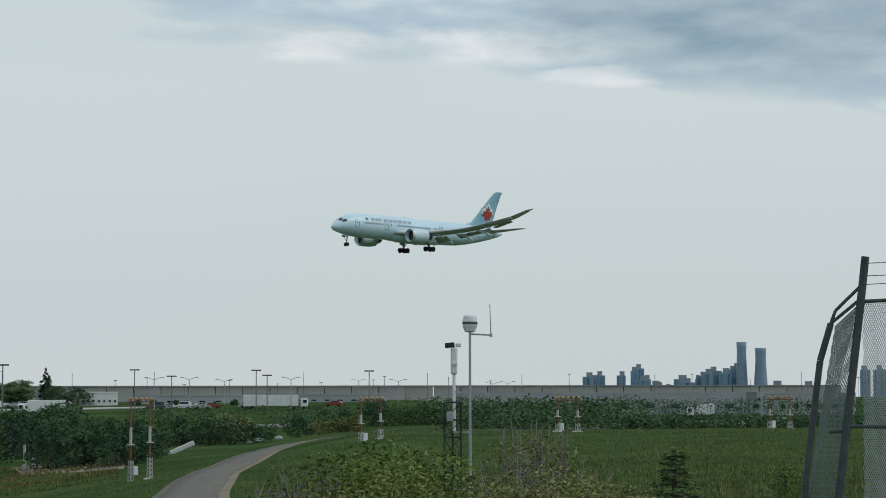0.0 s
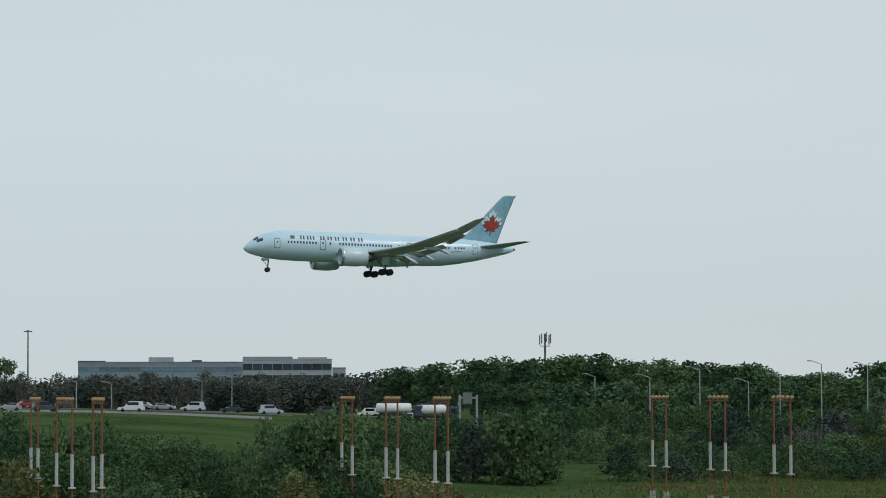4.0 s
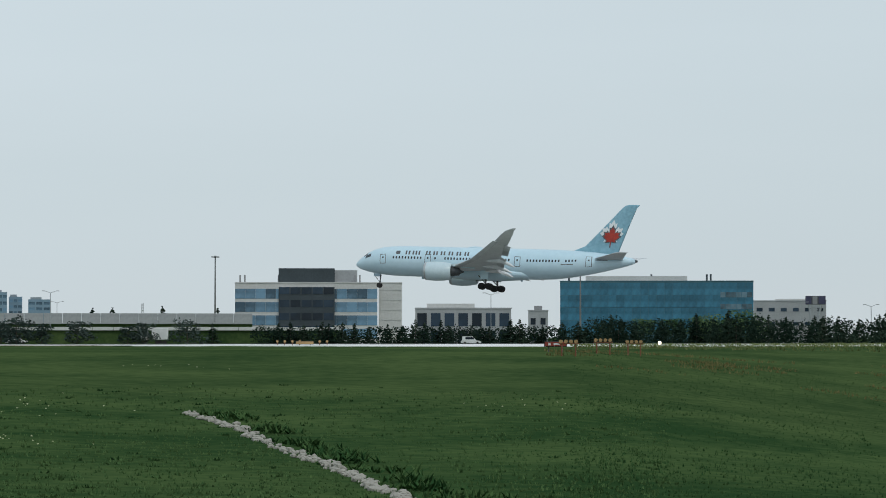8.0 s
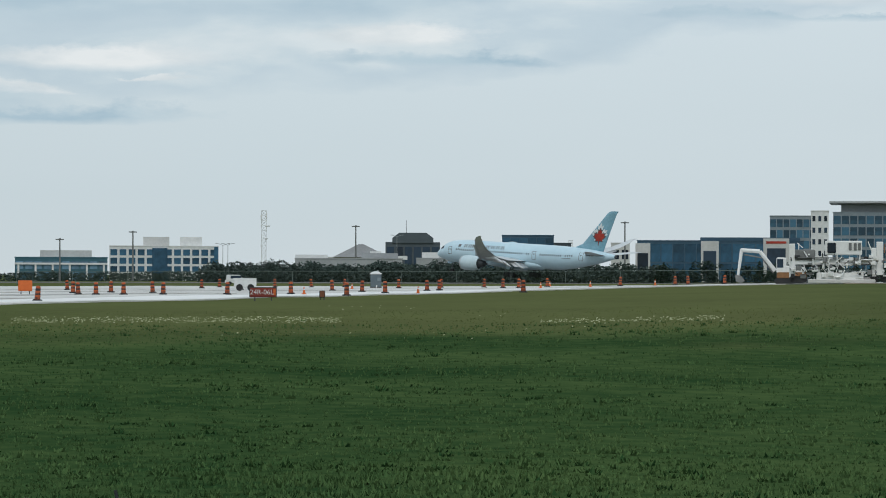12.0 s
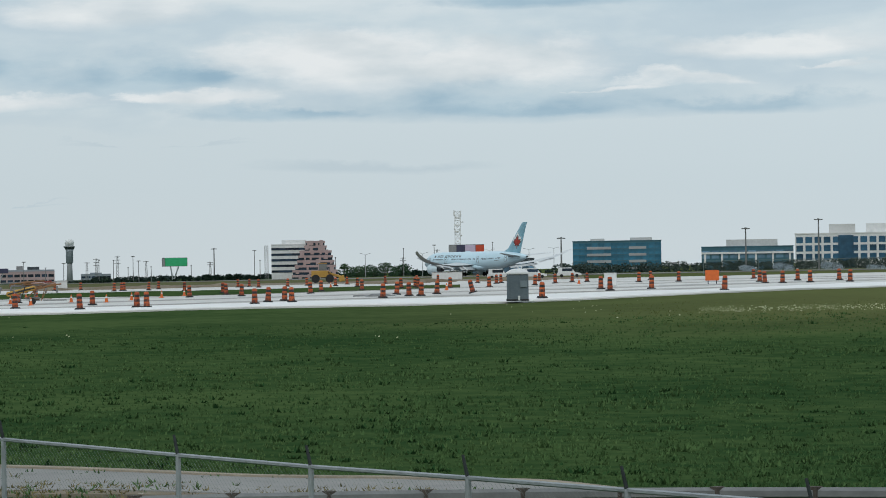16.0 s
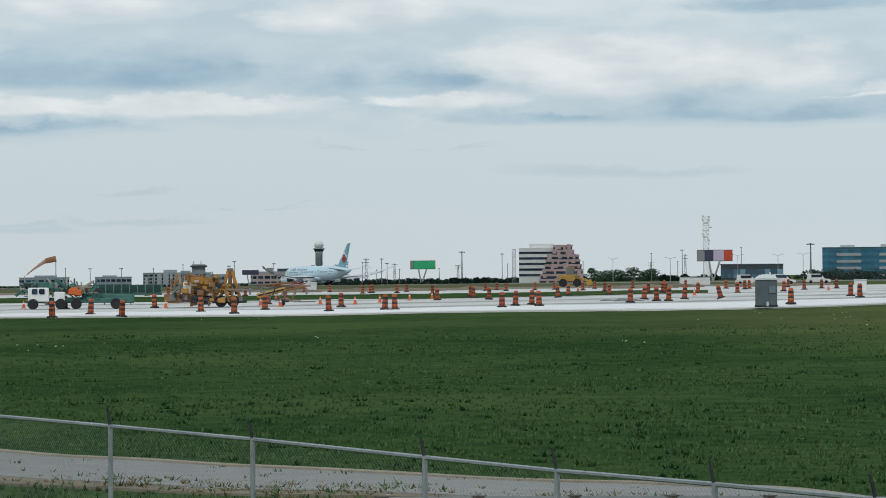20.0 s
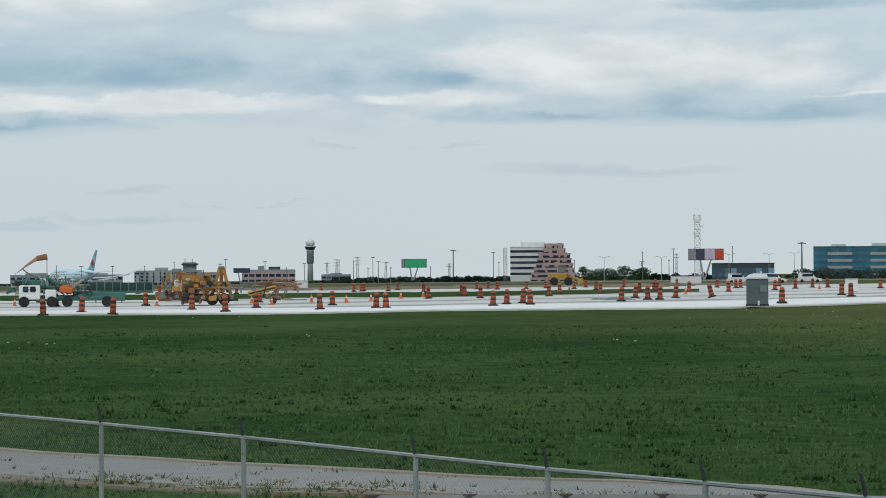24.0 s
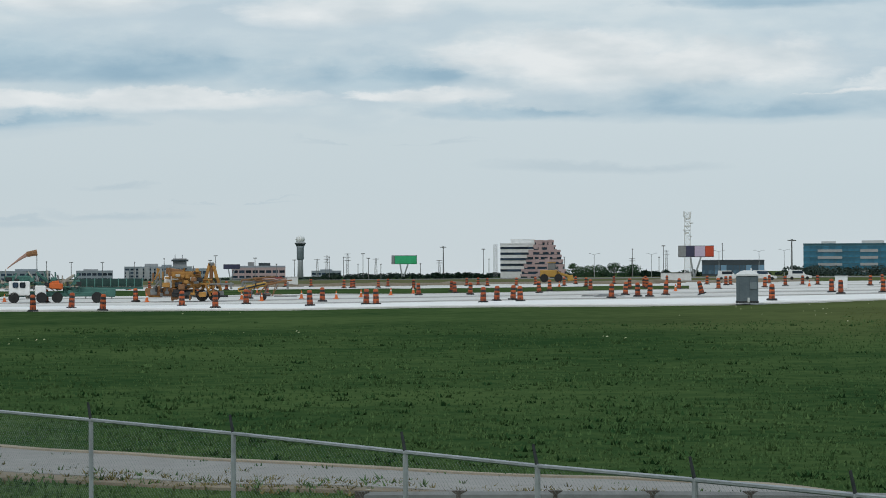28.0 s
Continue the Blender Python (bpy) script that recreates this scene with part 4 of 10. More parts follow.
        for y in (7.0, 13.2, 18.2):
            te = -3.5 - max(y - 9.8, 0) * 0.345
            bm = bmesh.new()
            rr = []
            for k, rad in ((3.2, 0.05), (2.0, 0.33), (0.0, 0.42), (-1.6, 0.3), (-2.6, 0.05)):
                zz = wing_z(y) - 0.55 + (0 if k > 0 else k * 0.42)
                rr.append([(te + k, side * y + rad * 0.6 * math.cos(q * math.pi / 4), zz + rad * math.sin(q * math.pi / 4)) for q in range(8)])
            loft(bm, rr)
            bmesh.ops.recalc_face_normals(bm, faces=bm.faces)
            part("flap_fairing", bm, M["wing_grey"], wing, "", True)
        # engine
        ez, ey = 2.62, side * 9.75
        def ring(x, r, n=28, zz=ez):
            return [(x, ey + r * math.cos(2 * math.pi * i / n), zz + r * math.sin(2 * math.pi * i / n)) for i in range(n)]
        bm = bmesh.new()
        loft(bm, [ring(10.0, 1.36), ring(10.75, 1.46), ring(10.95, 1.56), ring(10.8, 1.66), ring(10.2, 1.78), ring(8.8, 1.86), ring(7.2, 1.80), ring(5.6, 1.52), ring(5.5, 1.42), ring(7.0, 1.35)], caps=False)
        bmesh.ops.recalc_face_normals(bm, faces=bm.faces)
        eng = part("engine", bm, M["nacelle"], plane, "pale engine nacelle with a dark intake", True)
        bm = bmesh.new()
        loft(bm, [ring(10.72, 1.45), ring(10.97, 1.56), ring(10.72, 1.70), ring(10.45, 1.755), ring(10.40, 1.70)], caps=False)
        bmesh.ops.recalc_face_normals(bm, faces=bm.faces)
        part("intake_lip", bm, M["bare_metal"], eng, "bare metal intake lip", True)
        bm = bmesh.new()
        tube(bm, (9.6, ey, ez), (9.75, ey, ez), 1.37, 1.37, 28)
        tube(bm, (9.75, ey, ez), (10.35, ey, ez), 0.42, 0.05, 14)
        part("fan", bm, M["black"], eng, "dark fan face with a spinner")
        bm = bmesh.new()
        tube(bm, (7.0, ey, ez), (4.1, ey, ez), 1.05, 0.72, 20)
        tube(bm, (4.1, ey, ez), (3.1, ey, ez), 0.5, 0.08, 14)
        part("core_nozzle", bm, M["dark_steel"], eng, "dark metal core nozzle")
        bm = bmesh.new()
        loft(bm, [[(9.4, ey - 0.16, ez + 1.7), (9.4, ey + 0.16, ez + 1.7), (9.4, ey + 0.16, ez + 1.86), (9.4, ey - 0.16, ez + 1.86)], [(4.6, ey - 0.2, ez + 0.9), (4.6, ey + 0.2, ez + 0.9), (4.6, ey + 0.2, wing_z(9.75) + 0.2), (4.6, ey - 0.2, wing_z(9.75) + 0.2)], [(1.0, ey - 0.1, wing_z(9.75) - 0.5), (1.0, ey + 0.1, wing_z(9.75) - 0.5), (1.0, ey + 0.1, wing_z(9.75)), (1.0, ey - 0.1, wing_z(9.75))]])
        bmesh.ops.recalc_face_normals(bm, faces=bm.faces)
        part("pylon", bm, M["nacelle"], eng)
        # tailplane
        bm = bmesh.new()
        secs = [[(le + px, side * y, z + pz) for px, pz in foil(le - te, 0.10)] for y, le, te, z in ((0.8, -19.9, -26.0, 6.15), (5.2, -23.2, -27.2, 6.62), (9.0, -26.0, -28.4, 7.05), (9.75, -27.2, -28.7, 7.13))]
        loft(bm, secs)
        bmesh.ops.recalc_face_normals(bm, faces=bm.faces)
        part("tailplane", bm, M["wing_grey"], plane, "grey swept tailplane", True)
        # main gear
        bm = bmesh.new()
        tube(bm, (0.2, side * 4.6, 3.4), (0.0, side * 4.9, 0.72), 0.24, 0.17, 10)
        tube(bm, (0.1, side * 3.2, 2.6), (0.0, side * 4.8, 1.5), 0.09, 0.09, 6)
        tube(bm, (1.6, side * 4.5, 2.8), (0.1, side * 4.85, 1.3), 0.09, 0.09, 6)
        tube(bm, (0.85, side * 4.9, 0.66), (-0.85, side * 4.9, 0.66), 0.15, 0.15, 8)
        gear = part("main_gear", bm, M["dark_steel"], plane, "dark main landing gear leg with four wheels")
        for dx in (0.73, -0.73):
            for dy in (-0.62, 0.62):
                bm = bmesh.new()
                tube(bm, (dx, side * 4.9 + dy - 0.2, 0.66), (dx, side * 4.9 + dy + 0.2, 0.66), 0.66, 0.66, 20)
                bmesh.ops.bevel(bm, geom=[e for e in bm.edges if len(e.link_faces) == 2 and e.calc_face_angle(0) > 1.0], offset=0.1, segments=2, affect="EDGES")
                part("wheel", bm, M["rubber"], gear)
        bm = bmesh.new()
        box(bm, 0.2, side * 5.45, 2.35, 1.5, 0.08, 1.7, 0.02)
        part("gear_door", bm, M["hull"], plane, "open gear door panel")
    # nose gear
    bm = bmesh.new()
    tube(bm, (22.6, 0, 2.6), (22.8, 0, 0.5), 0.15, 0.11, 10)
    tube(bm, (24.0, 0, 2.6), (22.8, 0, 1.2), 0.06, 0.06, 6)
    tube(bm, (22.8, -0.4, 0.5), (22.8, 0.4, 0.5), 0.08, 0.08, 8)
    gear = part("nose_gear", bm, M["dark_steel"], plane, "dark nose gear leg with two wheels")
    for dy in (-0.36, 0.36):
        bm = bmesh.new()
        tube(bm, (22.8, dy - 0.16, 0.5), (22.8, dy + 0.16, 0.5), 0.5, 0.5, 18)
        bmesh.ops.bevel(bm, geom=[e for e in bm.edges if len(e.link_faces) == 2 and e.calc_face_angle(0) > 1.0], offset=0.08, segments=2, affect="EDGES")
        part("wheel", bm, M["rubber"], gear)
    for dy in (-0.55, 0.55):
        bm = bmesh.new()
        box(bm, 23.3, dy, 2.05, 1.2, 0.06, 0.55, 0.02)
        part("gear_door", bm, M["hull_belly"], plane, "open nose gear door")
    # fin
    bm = bmesh.new()
    secs = []
    for z, le, te, th in ((6.6, -14.2, -24.7, 0.085), (7.9, -16.4, -25.1, 0.085), (8.7, -18.4, -25.4, 0.085), (12.5, -22.0, -26.8, 0.085), (16.2, -25.4, -28.3, 0.08), (16.75, -26.1, -28.75, 0.08), (16.9, -26.8, -28.85, 0.06)):
        pts = foil(le - te, th, 8)
        half = len(pts) // 2
        ring_ = []
        for i, (px, pz) in enumerate(pts):
            t = abs(foil(le - te, th, 8)[i][1])
            ring_.append((le + px, pz if pz >= 0 else pz / 0.7, z))
        secs.append(ring_)
    loft(bm, secs)
    bmesh.ops.recalc_face_normals(bm, faces=bm.faces)
    fin = part("tail_fin", bm, M["fin_blue"], plane, "blue-grey swept tail fin with a red leaf", True)

    def fin_half(x, z):
        le = -14.2 - (z - 6.6) * 1.16 if z > 8.7 else -14.2 - (z - 6.6) * 2.0
        te = -24.7 - (z - 6.6) * 0.365
        u = min(max((le - x) / (le - te), 0.001), 1)
        return 5 * 0.085 * (0.2969 * math.sqrt(u) - 0.126 * u - 0.3516 * u * u + 0.2843 * u ** 3 - 0.1015 * u ** 4) * (le - te)

    # a plain eleven-pointed leaf shape
    half_leaf = [(0, 1.0), (0.17, 0.72), (0.32, 0.80), (0.26, 0.36), (0.47, 0.55), (0.54, 0.42), (0.82, 0.46), (0.72, 0.22), (0.92, 0.10), (0.46, -0.26), (0.54, -0.44), (0.05, -0.38), (0.05, -0.80)]
    leaf = half_leaf + [(-x, y) for x, y in half_leaf[:0:-1]]
    for side in (1, -1):
        for name, size, proud, mat_, lab in (("leaf_ground", 3.15, 0.03, M["leaf_white"], "pale leaf-shaped ground of the emblem"), ("leaf_border", 2.62, 0.045, M["title_grey"], "dark border of the leaf emblem"), ("leaf_emblem", 2.12, 0.06, M["leaf_red"], "red leaf emblem")):
            bm = bmesh.new()
            rim = []
            for lx, ly in leaf:
                if name == "leaf_ground" and ly < -0.5:
                    ly = -0.5
                x, z = -23.5 + lx * size * 0.80 - ly * size * 0.14, 10.45 + ly * size * 0.95 + (0.5 if name == "leaf_ground" else 0)
                rim.append((x, side * (fin_half(x, z) + proud), z))
            c = bm.verts.new((-23.6, side * (fin_half(-23.6, 10.45) + proud), 10.45))
            vs = [bm.verts.new(p) for p in rim]
            lows = [bm.verts.new((x, side * 0.02, z)) for x, y, z in rim]
            for i in range(len(vs)):
                j = (i + 1) % len(vs)
                bm.faces.new((c, vs[i], vs[j]))
                bm.faces.new((vs[i], lows[i], lows[j], vs[j]))
            bmesh.ops.recalc_face_normals(bm, faces=bm.faces)
            part(name, bm, mat_, fin, lab)
    # satellite dome, aerials, tail cone outlet
    bm = bmesh.new()
    loft(bm, [[(3.6 + dx, w * math.cos(2 * math.pi * i / 12), 7.86 + h * math.sin(2 * math.pi * i / 12)) for i in range(12)] for dx, w, h in ((1.6, 0.05, 0.03), (0.9, 0.5, 0.22), (0, 0.6, 0.3), (-0.9, 0.5, 0.24), (-1.7, 0.05, 0.03))])
    bmesh.ops.recalc_face_normals(bm, faces=bm.faces)
    part("antenna_fairing", bm, M["hull"], plane, "", True)
    for x, z in ((-6.0, 1.75), (14.0, 1.75)):
        bm = bmesh.new()
        box(bm, x, 0, z, 0.45, 0.06, 0.5, 0.01, lean=0)
        part("blade_aerial", bm, M["hull_belly"], plane)
    bm = bmesh.new()
    tube(bm, (-28.1, 0, 5.97), (-28.75, 0, 6.02), 0.33, 0.2, 12)
    part("tail_outlet", bm, M["dark_steel"], plane, "dark tail cone outlet")
    return plane


airliner = build_airliner()

# seconds, metres along the runway, height above the eye (None: rolling), nose-up degrees
FLIGHT = [(0, -467.1, 35.9, 2.0), (1, -393.4, 32.75, 1.9), (2, -319.4, 29.9, 1.8), (2.5, -281.6, 28.1, 1.75), (3.5, -206.6, 25.1, 1.6), (4.5, -131.3, 21.9, 1.5), (5, -93.5, 20.3, 1.5), (6, -17.9, 16.8, 1.5),
          (7, 58.6, 13.0, 1.5), (8, 135.0, 9.25, 1.8), (9, 211.7, 5.7, 2.3), (10, 288.8, 2.25, 3.4), (11, 366.2, 0.1, 3.5), (12, 443.0, -0.75, 3.0), (12.5, 481.5, -1.5, 2.3),
          (13.2, 535, None, 1.4), (14, 596, None, 0.4), (14.5, 634.2, None, 0), (15.5, 709.2, None, 0), (17, 818.4, None, 0), (18, 889.8, None, 0), (19, 959.5, None, 0), (20, 1027.2, None, 0),
          (21, 1092.5, None, 0), (22.5, 1184, None, 0), (24, 1270.7, None, 0), (25, 1326.5, None, 0), (26, 1381, None, 0), (27, 1432, None, 0), (28, 1480, None, 0)]


def flight_rows():
    rows = []
    for t, s, h, up in FLIGHT:
        p = lane(s, 538)
        z = p.z + 0.14 if h is None else EYE + h
        bank = sum(b * max(1 - abs(t - u) / 2.0, 0.0) for u, b in ((8, 1.9), (10, 1.2)))  # the near wing a little high
        rows.append((t, pose(p.x, p.y, z, bank, -up, 180 + RUN_AZ)))
    return rows

# ---------------------------------------------------------------- buildings beyond the field
M["glass_blue"] = glazing("glass_blue", (0.026, 0.088, 0.150))
M["glass_office"] = glazing("glass_office", (0.038, 0.105, 0.160), vary=0.5)
M["glass_teal"] = glazing("glass_teal", (0.034, 0.145, 0.22), vary=0.12)
M["glass_dark"] = glazing("glass_dark", (0.018, 0.034, 0.055), vary=0.6)
M["glass_pale"] = glazing("glass_pale", (0.10, 0.17, 0.21))
M["glass_steel"] = glazing("glass_steel", (0.115, 0.205, 0.285), vary=0.45)
M["precast"] = surface("precast", (0.50, 0.50, 0.485), (0.66, 0.66, 0.645), 0.85, 0, 0.1, 1.5)
M["precast_grey"] = surface("precast_grey", (0.30, 0.315, 0.325), (0.42, 0.435, 0.445), 0.85, 0, 0.1, 1.5)
M["clad_dark"] = surface("clad_dark", (0.028, 0.040, 0.048), (0.058, 0.076, 0.088), 0.45, 0.0, 0.15, 2.0)
M["clad_teal"] = surface("clad_teal", (0.030, 0.105, 0.14), (0.06, 0.16, 0.20), 0.4, 0.1, 0.1, 1.0)
M["clad_blue"] = surface("clad_blue", (0.026, 0.070, 0.115), (0.052, 0.112, 0.165), 0.4, 0.1, 0.1, 1.0)
M["beige_wall"] = surface("beige_wall", (0.36, 0.325, 0.275), (0.50, 0.455, 0.39), 0.9, 0, 0.15, 2.0)
M["pink_wall"] = surface("pink_wall", (0.37, 0.265, 0.26), (0.53, 0.405, 0.395), 0.9, 0, 0.12, 2.0)
M["brown_wall"] = surface("brown_wall", (0.17, 0.125, 0.105), (0.27, 0.205, 0.175), 0.9, 0, 0.15, 2.0)
M["roof_grey"] = surface("roof_grey", (0.22, 0.225, 0.23), (0.33, 0.335, 0.34), 0.8, 0, 0.1, 1.5)
# hazy_blue, hazy_deep, hazy_grey: the haze of distance is mixed into the wall colour
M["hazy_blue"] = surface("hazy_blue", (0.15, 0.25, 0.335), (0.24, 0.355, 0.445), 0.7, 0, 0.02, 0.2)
M["wall_warm"] = surface("wall_warm", (0.33, 0.325, 0.30), (0.43, 0.42, 0.39), 0.9, 0, 0.05, 0.6)
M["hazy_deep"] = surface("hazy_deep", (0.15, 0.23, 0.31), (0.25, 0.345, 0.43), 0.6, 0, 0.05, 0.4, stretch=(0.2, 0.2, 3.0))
M["mullion"] = surface("mullion", (0.17, 0.21, 0.235), (0.28, 0.32, 0.345), 0.6, 0.1, 0.2, 2.0)
M["roof_slate"] = surface("roof_slate", (0.055, 0.072, 0.085), (0.095, 0.118, 0.132), 0.7, 0, 0.1, 1.5)
M["hazy_grey"] = surface("hazy_grey", (0.22, 0.26, 0.29), (0.32, 0.36, 0.385), 0.8, 0, 0.02, 0.3)

OFFICES = "office buildings beyond the runways"


def building(name, a, d, w, top, label, wall="precast", glass="glass_blue", storeys=4, bays=10, pane=(0.8, 0.6), depth=22.0, blocks=(), category="office building", group=OFFICES, head=0.6, lift=0.5, turn=0.0, x_range=(0.0, 1.0), parapet=0.35, flat=None):
    """A block that faces the field; top is the height of its roof above the eye. blocks: (from, to, top, depth share, material)."""
    base = spot(a, d)
    low = base.z - 0.6
    thing = empty(name, (base.x, base.y, low), a + turn)
    tagged(thing, label, category, group)
    h = EYE + top - low
    bm = bmesh.new()
    box(bm, 0, depth / 2, h / 2, w, depth, h)
    body = part("wall", bm, M[wall], thing)
    bm = bmesh.new()
    box(bm, 0, depth / 2, h + parapet / 2, w + 0.3, depth + 0.3, parapet)
    part("roof", bm, M[flat or wall], thing)
    if storeys and bays:
        f = (h - head - lift) / storeys
        bw = w * (x_range[1] - x_range[0]) / bays
        bm = bmesh.new()
        box(bm, 0, 0, 0, bw * pane[0], 0.16, f * pane[1])
        first = None
        for k in range(storeys):
            z = lift + f * (k + 0.5)
            if z < 4.0 and storeys > 2:
                continue
            for i in range(bays):
                m = pose(-w / 2 + w * x_range[0] + bw * (i + 0.5), -0.03, z)
                if first is None:
                    first = part("window", bm, M[glass], thing)
                    first.matrix_basis = m
                else:
                    again("window", first, thing, m)
        if first is None:
            bm.free()
    for x0, x1, zt, share, mat_ in blocks:
        bm = bmesh.new()
        bx, bz = (x0 + x1) / 2 * w - w / 2, EYE + zt - low
        box(bm, bx, depth * 0.5, (h + bz) / 2 + 0.2, (x1 - x0) * w, depth * share, bz - h + 0.4)
        part("penthouse", bm, M[mat_], thing)
    return thing


def add_on(thing, name, x, y, z, sx, sy, sz, material, label=""):
    bm = bmesh.new()
    box(bm, x, y, z, sx, sy, sz)
    return part(name, bm, M[material], thing, label)


def build_offices():
    # east group, white bands
    for a, w, nm in ((-12.78, 35.3, "a"), (-16.49, 35.3, "b")):
        t = building("office_building", a, 900, w, 8.7, "three-storey office with white bands and dark ribbon windows", "precast", "glass_dark", 3, 8, (0.99, 0.52), 26, head=1.9, lift=0.6)
    building("office_building", -16.91, 960, 22.3, 13.0, "dark glass upper block behind the banded office", "clad_dark", "glass_steel", 4, 6, (0.94, 0.35), 18)
    building("office_building", -17.6, 965, 9, 10.2, "low glass wing behind the offices", "mullion", "glass_steel", 3, 3, (0.9, 0.4), 16)
    t = building("office_building", -15.09, 1000, 24.5, 13.7, "pale glazed office with striped storeys and a roof sign", "precast_grey", "glass_pale", 6, 9, (0.97, 0.55), 20, blocks=((0.62, 1.0, 13.9, 0.9, "precast"),))
    add_on(t, "roof_edge", 3, -0.2, 17.4, 18, 0.5, 0.5, "clad_dark")
    sign_at = (-3.5, -0.35, 15.6)
    for i in range(6):
        add_on(t, "sign_bar", sign_at[0] - 3.4 + i * 1.35, -0.3, 15.7 + (0.25 if i in (0, 3, 4) else 0), 0.95, 0.25, 2.0 if i in (0, 3, 4) else 1.4, "white_paint", "white letter bar of the roof sign")
    building("office_building", -13.8, 1050, 21.7, 13.6, "grey brick office with rooftop machinery", "precast_grey", "glass_dark", 4, 8, (0.7, 0.4), 18, blocks=((0.55, 0.8, 14.6, 0.5, "roof_grey"), (0.1, 0.3, 14.3, 0.5, "beige_wall")))
    building("low_building", -11.08, 1100, 19.3, 10.4, "beige low building behind trees", "beige_wall", "glass_dark", 3, 6, (0.8, 0.3), 18, blocks=((0.3, 0.5, 11.4, 0.4, "roof_grey"),))
    building("office_building", -21.6, 1200, 70, 12.9, "long grey office strip behind bare trees", "mullion", "glass_pale", 4, 16, (0.96, 0.42), 24, blocks=((0.42, 0.57, 14.8, 0.5, "precast_grey"), (0.0, 0.16, 13.3, 0.8, "clad_dark"), (0.68, 0.74, 13.6, 0.4, "clad_dark")))
    building("office_building", -24.11, 1150, 35.9, 13.4, "pale grey office with deep dark window bands", "precast_grey", "glass_dark", 4, 9, (0.94, 0.55), 24, blocks=((0.0, 0.56, 14.3, 0.8, "mullion"), (0.62, 0.95, 14.1, 0.6, "precast_grey")))
    building("low_building", -25.15, 1180, 5.5, 10.2, "small grey service building", "precast_grey", "glass_dark", 3, 2, (0.6, 0.4), 10)
    building("low_building", -27.2, 1200, 16, 4.6, "grey low roof behind trees", "roof_grey", "glass_dark", 2, 5, (0.7, 0.3), 14)
    # straight ahead
    t = building("low_building", -6.05, 1100, 48.6, 11.3, "white low plant with boxy roof units", "white_paint", "glass_dark", 3, 3, (0.0001, 0.0001), 26, blocks=((0.14, 0.30, 15.0, 0.5, "roof_grey"), (0.30, 0.47, 15.2, 0.5, "white_paint"), (0.47, 0.68, 14.8, 0.5, "roof_grey")))
    add_on(t, "window_band", -20, -0.1, 12.4, 7, 0.3, 0.9, "glass_dark")
    add_on(t, "window_band", 14, -0.1, 13.0, 15, 0.3, 0.7, "glass_dark")
    building("low_building", -10.78, 1050, 29.2, 9.6, "beige low building with an uneven roofline", "beige_wall", "glass_dark", 2, 8, (0.6, 0.25), 20, blocks=((0.1, 0.35, 10.6, 0.5, "brown_wall"), (0.6, 0.8, 10.2, 0.5, "beige_wall")))
    t = building("office_building", 2.27, 1100, 74.4, 21.0, "large teal glass office with a pale rooftop plant room", "clad_teal", "glass_teal", 5, 24, (0.985, 0.97), 30, blocks=((0.13, 0.66, 22.9, 0.5, "precast"),), head=0.4, lift=0.4)
    for x in (-34, 19.5, 21, -2):
        add_on(t, "roof_vent", x, 8, 26.3 + 0.0, 0.7, 0.7, 3.2, "clad_dark")
    for k in (0, 1):
        for i in range(6):
            add_on(t, "lit_window", 25.5 + i * 2.05, -0.14, 15.3 + k * 4.5, 1.9, 0.1, 2.0, "glass_pale", "pale window in the glass front")
    building("low_building", -0.39, 1200, 30.2, 14.6, "pale grey low building with stepped roof", "precast_grey", "glass_dark", 3, 6, (0.5, 0.25), 20, blocks=((0.3, 0.95, 15.2, 0.7, "precast"),))
    t = building("low_building", 6.16, 800, 27.0, 7.6, "pale grey two-storey entrance building with dark glass bays", "precast_grey", "glass_dark", 2, 7, (0.7, 0.75), 18, blocks=((0.12, 0.62, 8.7, 0.8, "precast"),))
    building("low_building", 4.65, 850, 5.9, 7.4, "small grey building with a tank on its roof", "precast_grey", "glass_dark", 2, 2, (0.5, 0.4), 8, blocks=((0.3, 0.7, 8.6, 0.4, "roof_grey"),))
    # silver office with a dark core
    t = building("office_building", 9.32, 900, 45.0, 16.6, "silver banded glass office with a dark central block", "precast", "glass_steel", 4, 14, (0.985, 0.74), 26, blocks=((0.305, 0.70, 21.0, 0.9, "clad_dark"), (0.70, 0.86, 20.5, 0.6, "precast_grey")), head=1.2, lift=2.2)
    add_on(t, "dark_core", 0.15, -0.45, 9.5, 17.6, 0.9, 19.0, "clad_dark", "dark recessed core with ribbon windows")
    for k in range(4):
        for i in range(5):
            add_on(t, "core_window", -6.9 + i * 3.5, -0.95, 5.6 + k * 4.1, 3.1, 0.2, 2.2, "glass_dark")
    for x in (-21, -19.5, -8.8, 15.5, 17):
        add_on(t, "roof_vent", x, 4, 21.6, 0.5, 0.5, 2.6, "roof_grey")
    building("office_building", 7.63, 905, 7.4, 16.7, "pale blank stair tower beside the silver office", "precast", "glass_pale", 6, 5, (0.85, 0.001), 24)
    t = building("office_building", 18.05, 950, 41.3, 15.0, "dark glass office with pale floor bands at its ends", "clad_dark", "glass_dark", 4, 12, (0.96, 0.9), 24)
    for k in range(3):
        add_on(t, "floor_band", -8.6, -0.15, 8.6 + k * 4.4, 11.0, 0.2, 2.6, "beige_wall", "pale floor band")
        add_on(t, "floor_band", 18.2, -0.15, 8.6 + k * 4.4, 5.0, 0.2, 2.4, "beige_wall", "pale floor band")
    # big blue office
    building("office_building", 25.55, 1150, 18.5, 23.0, "blue glass wing of the big office", "mullion", "glass_office", 6, 7, (0.86, 0.72), 30)
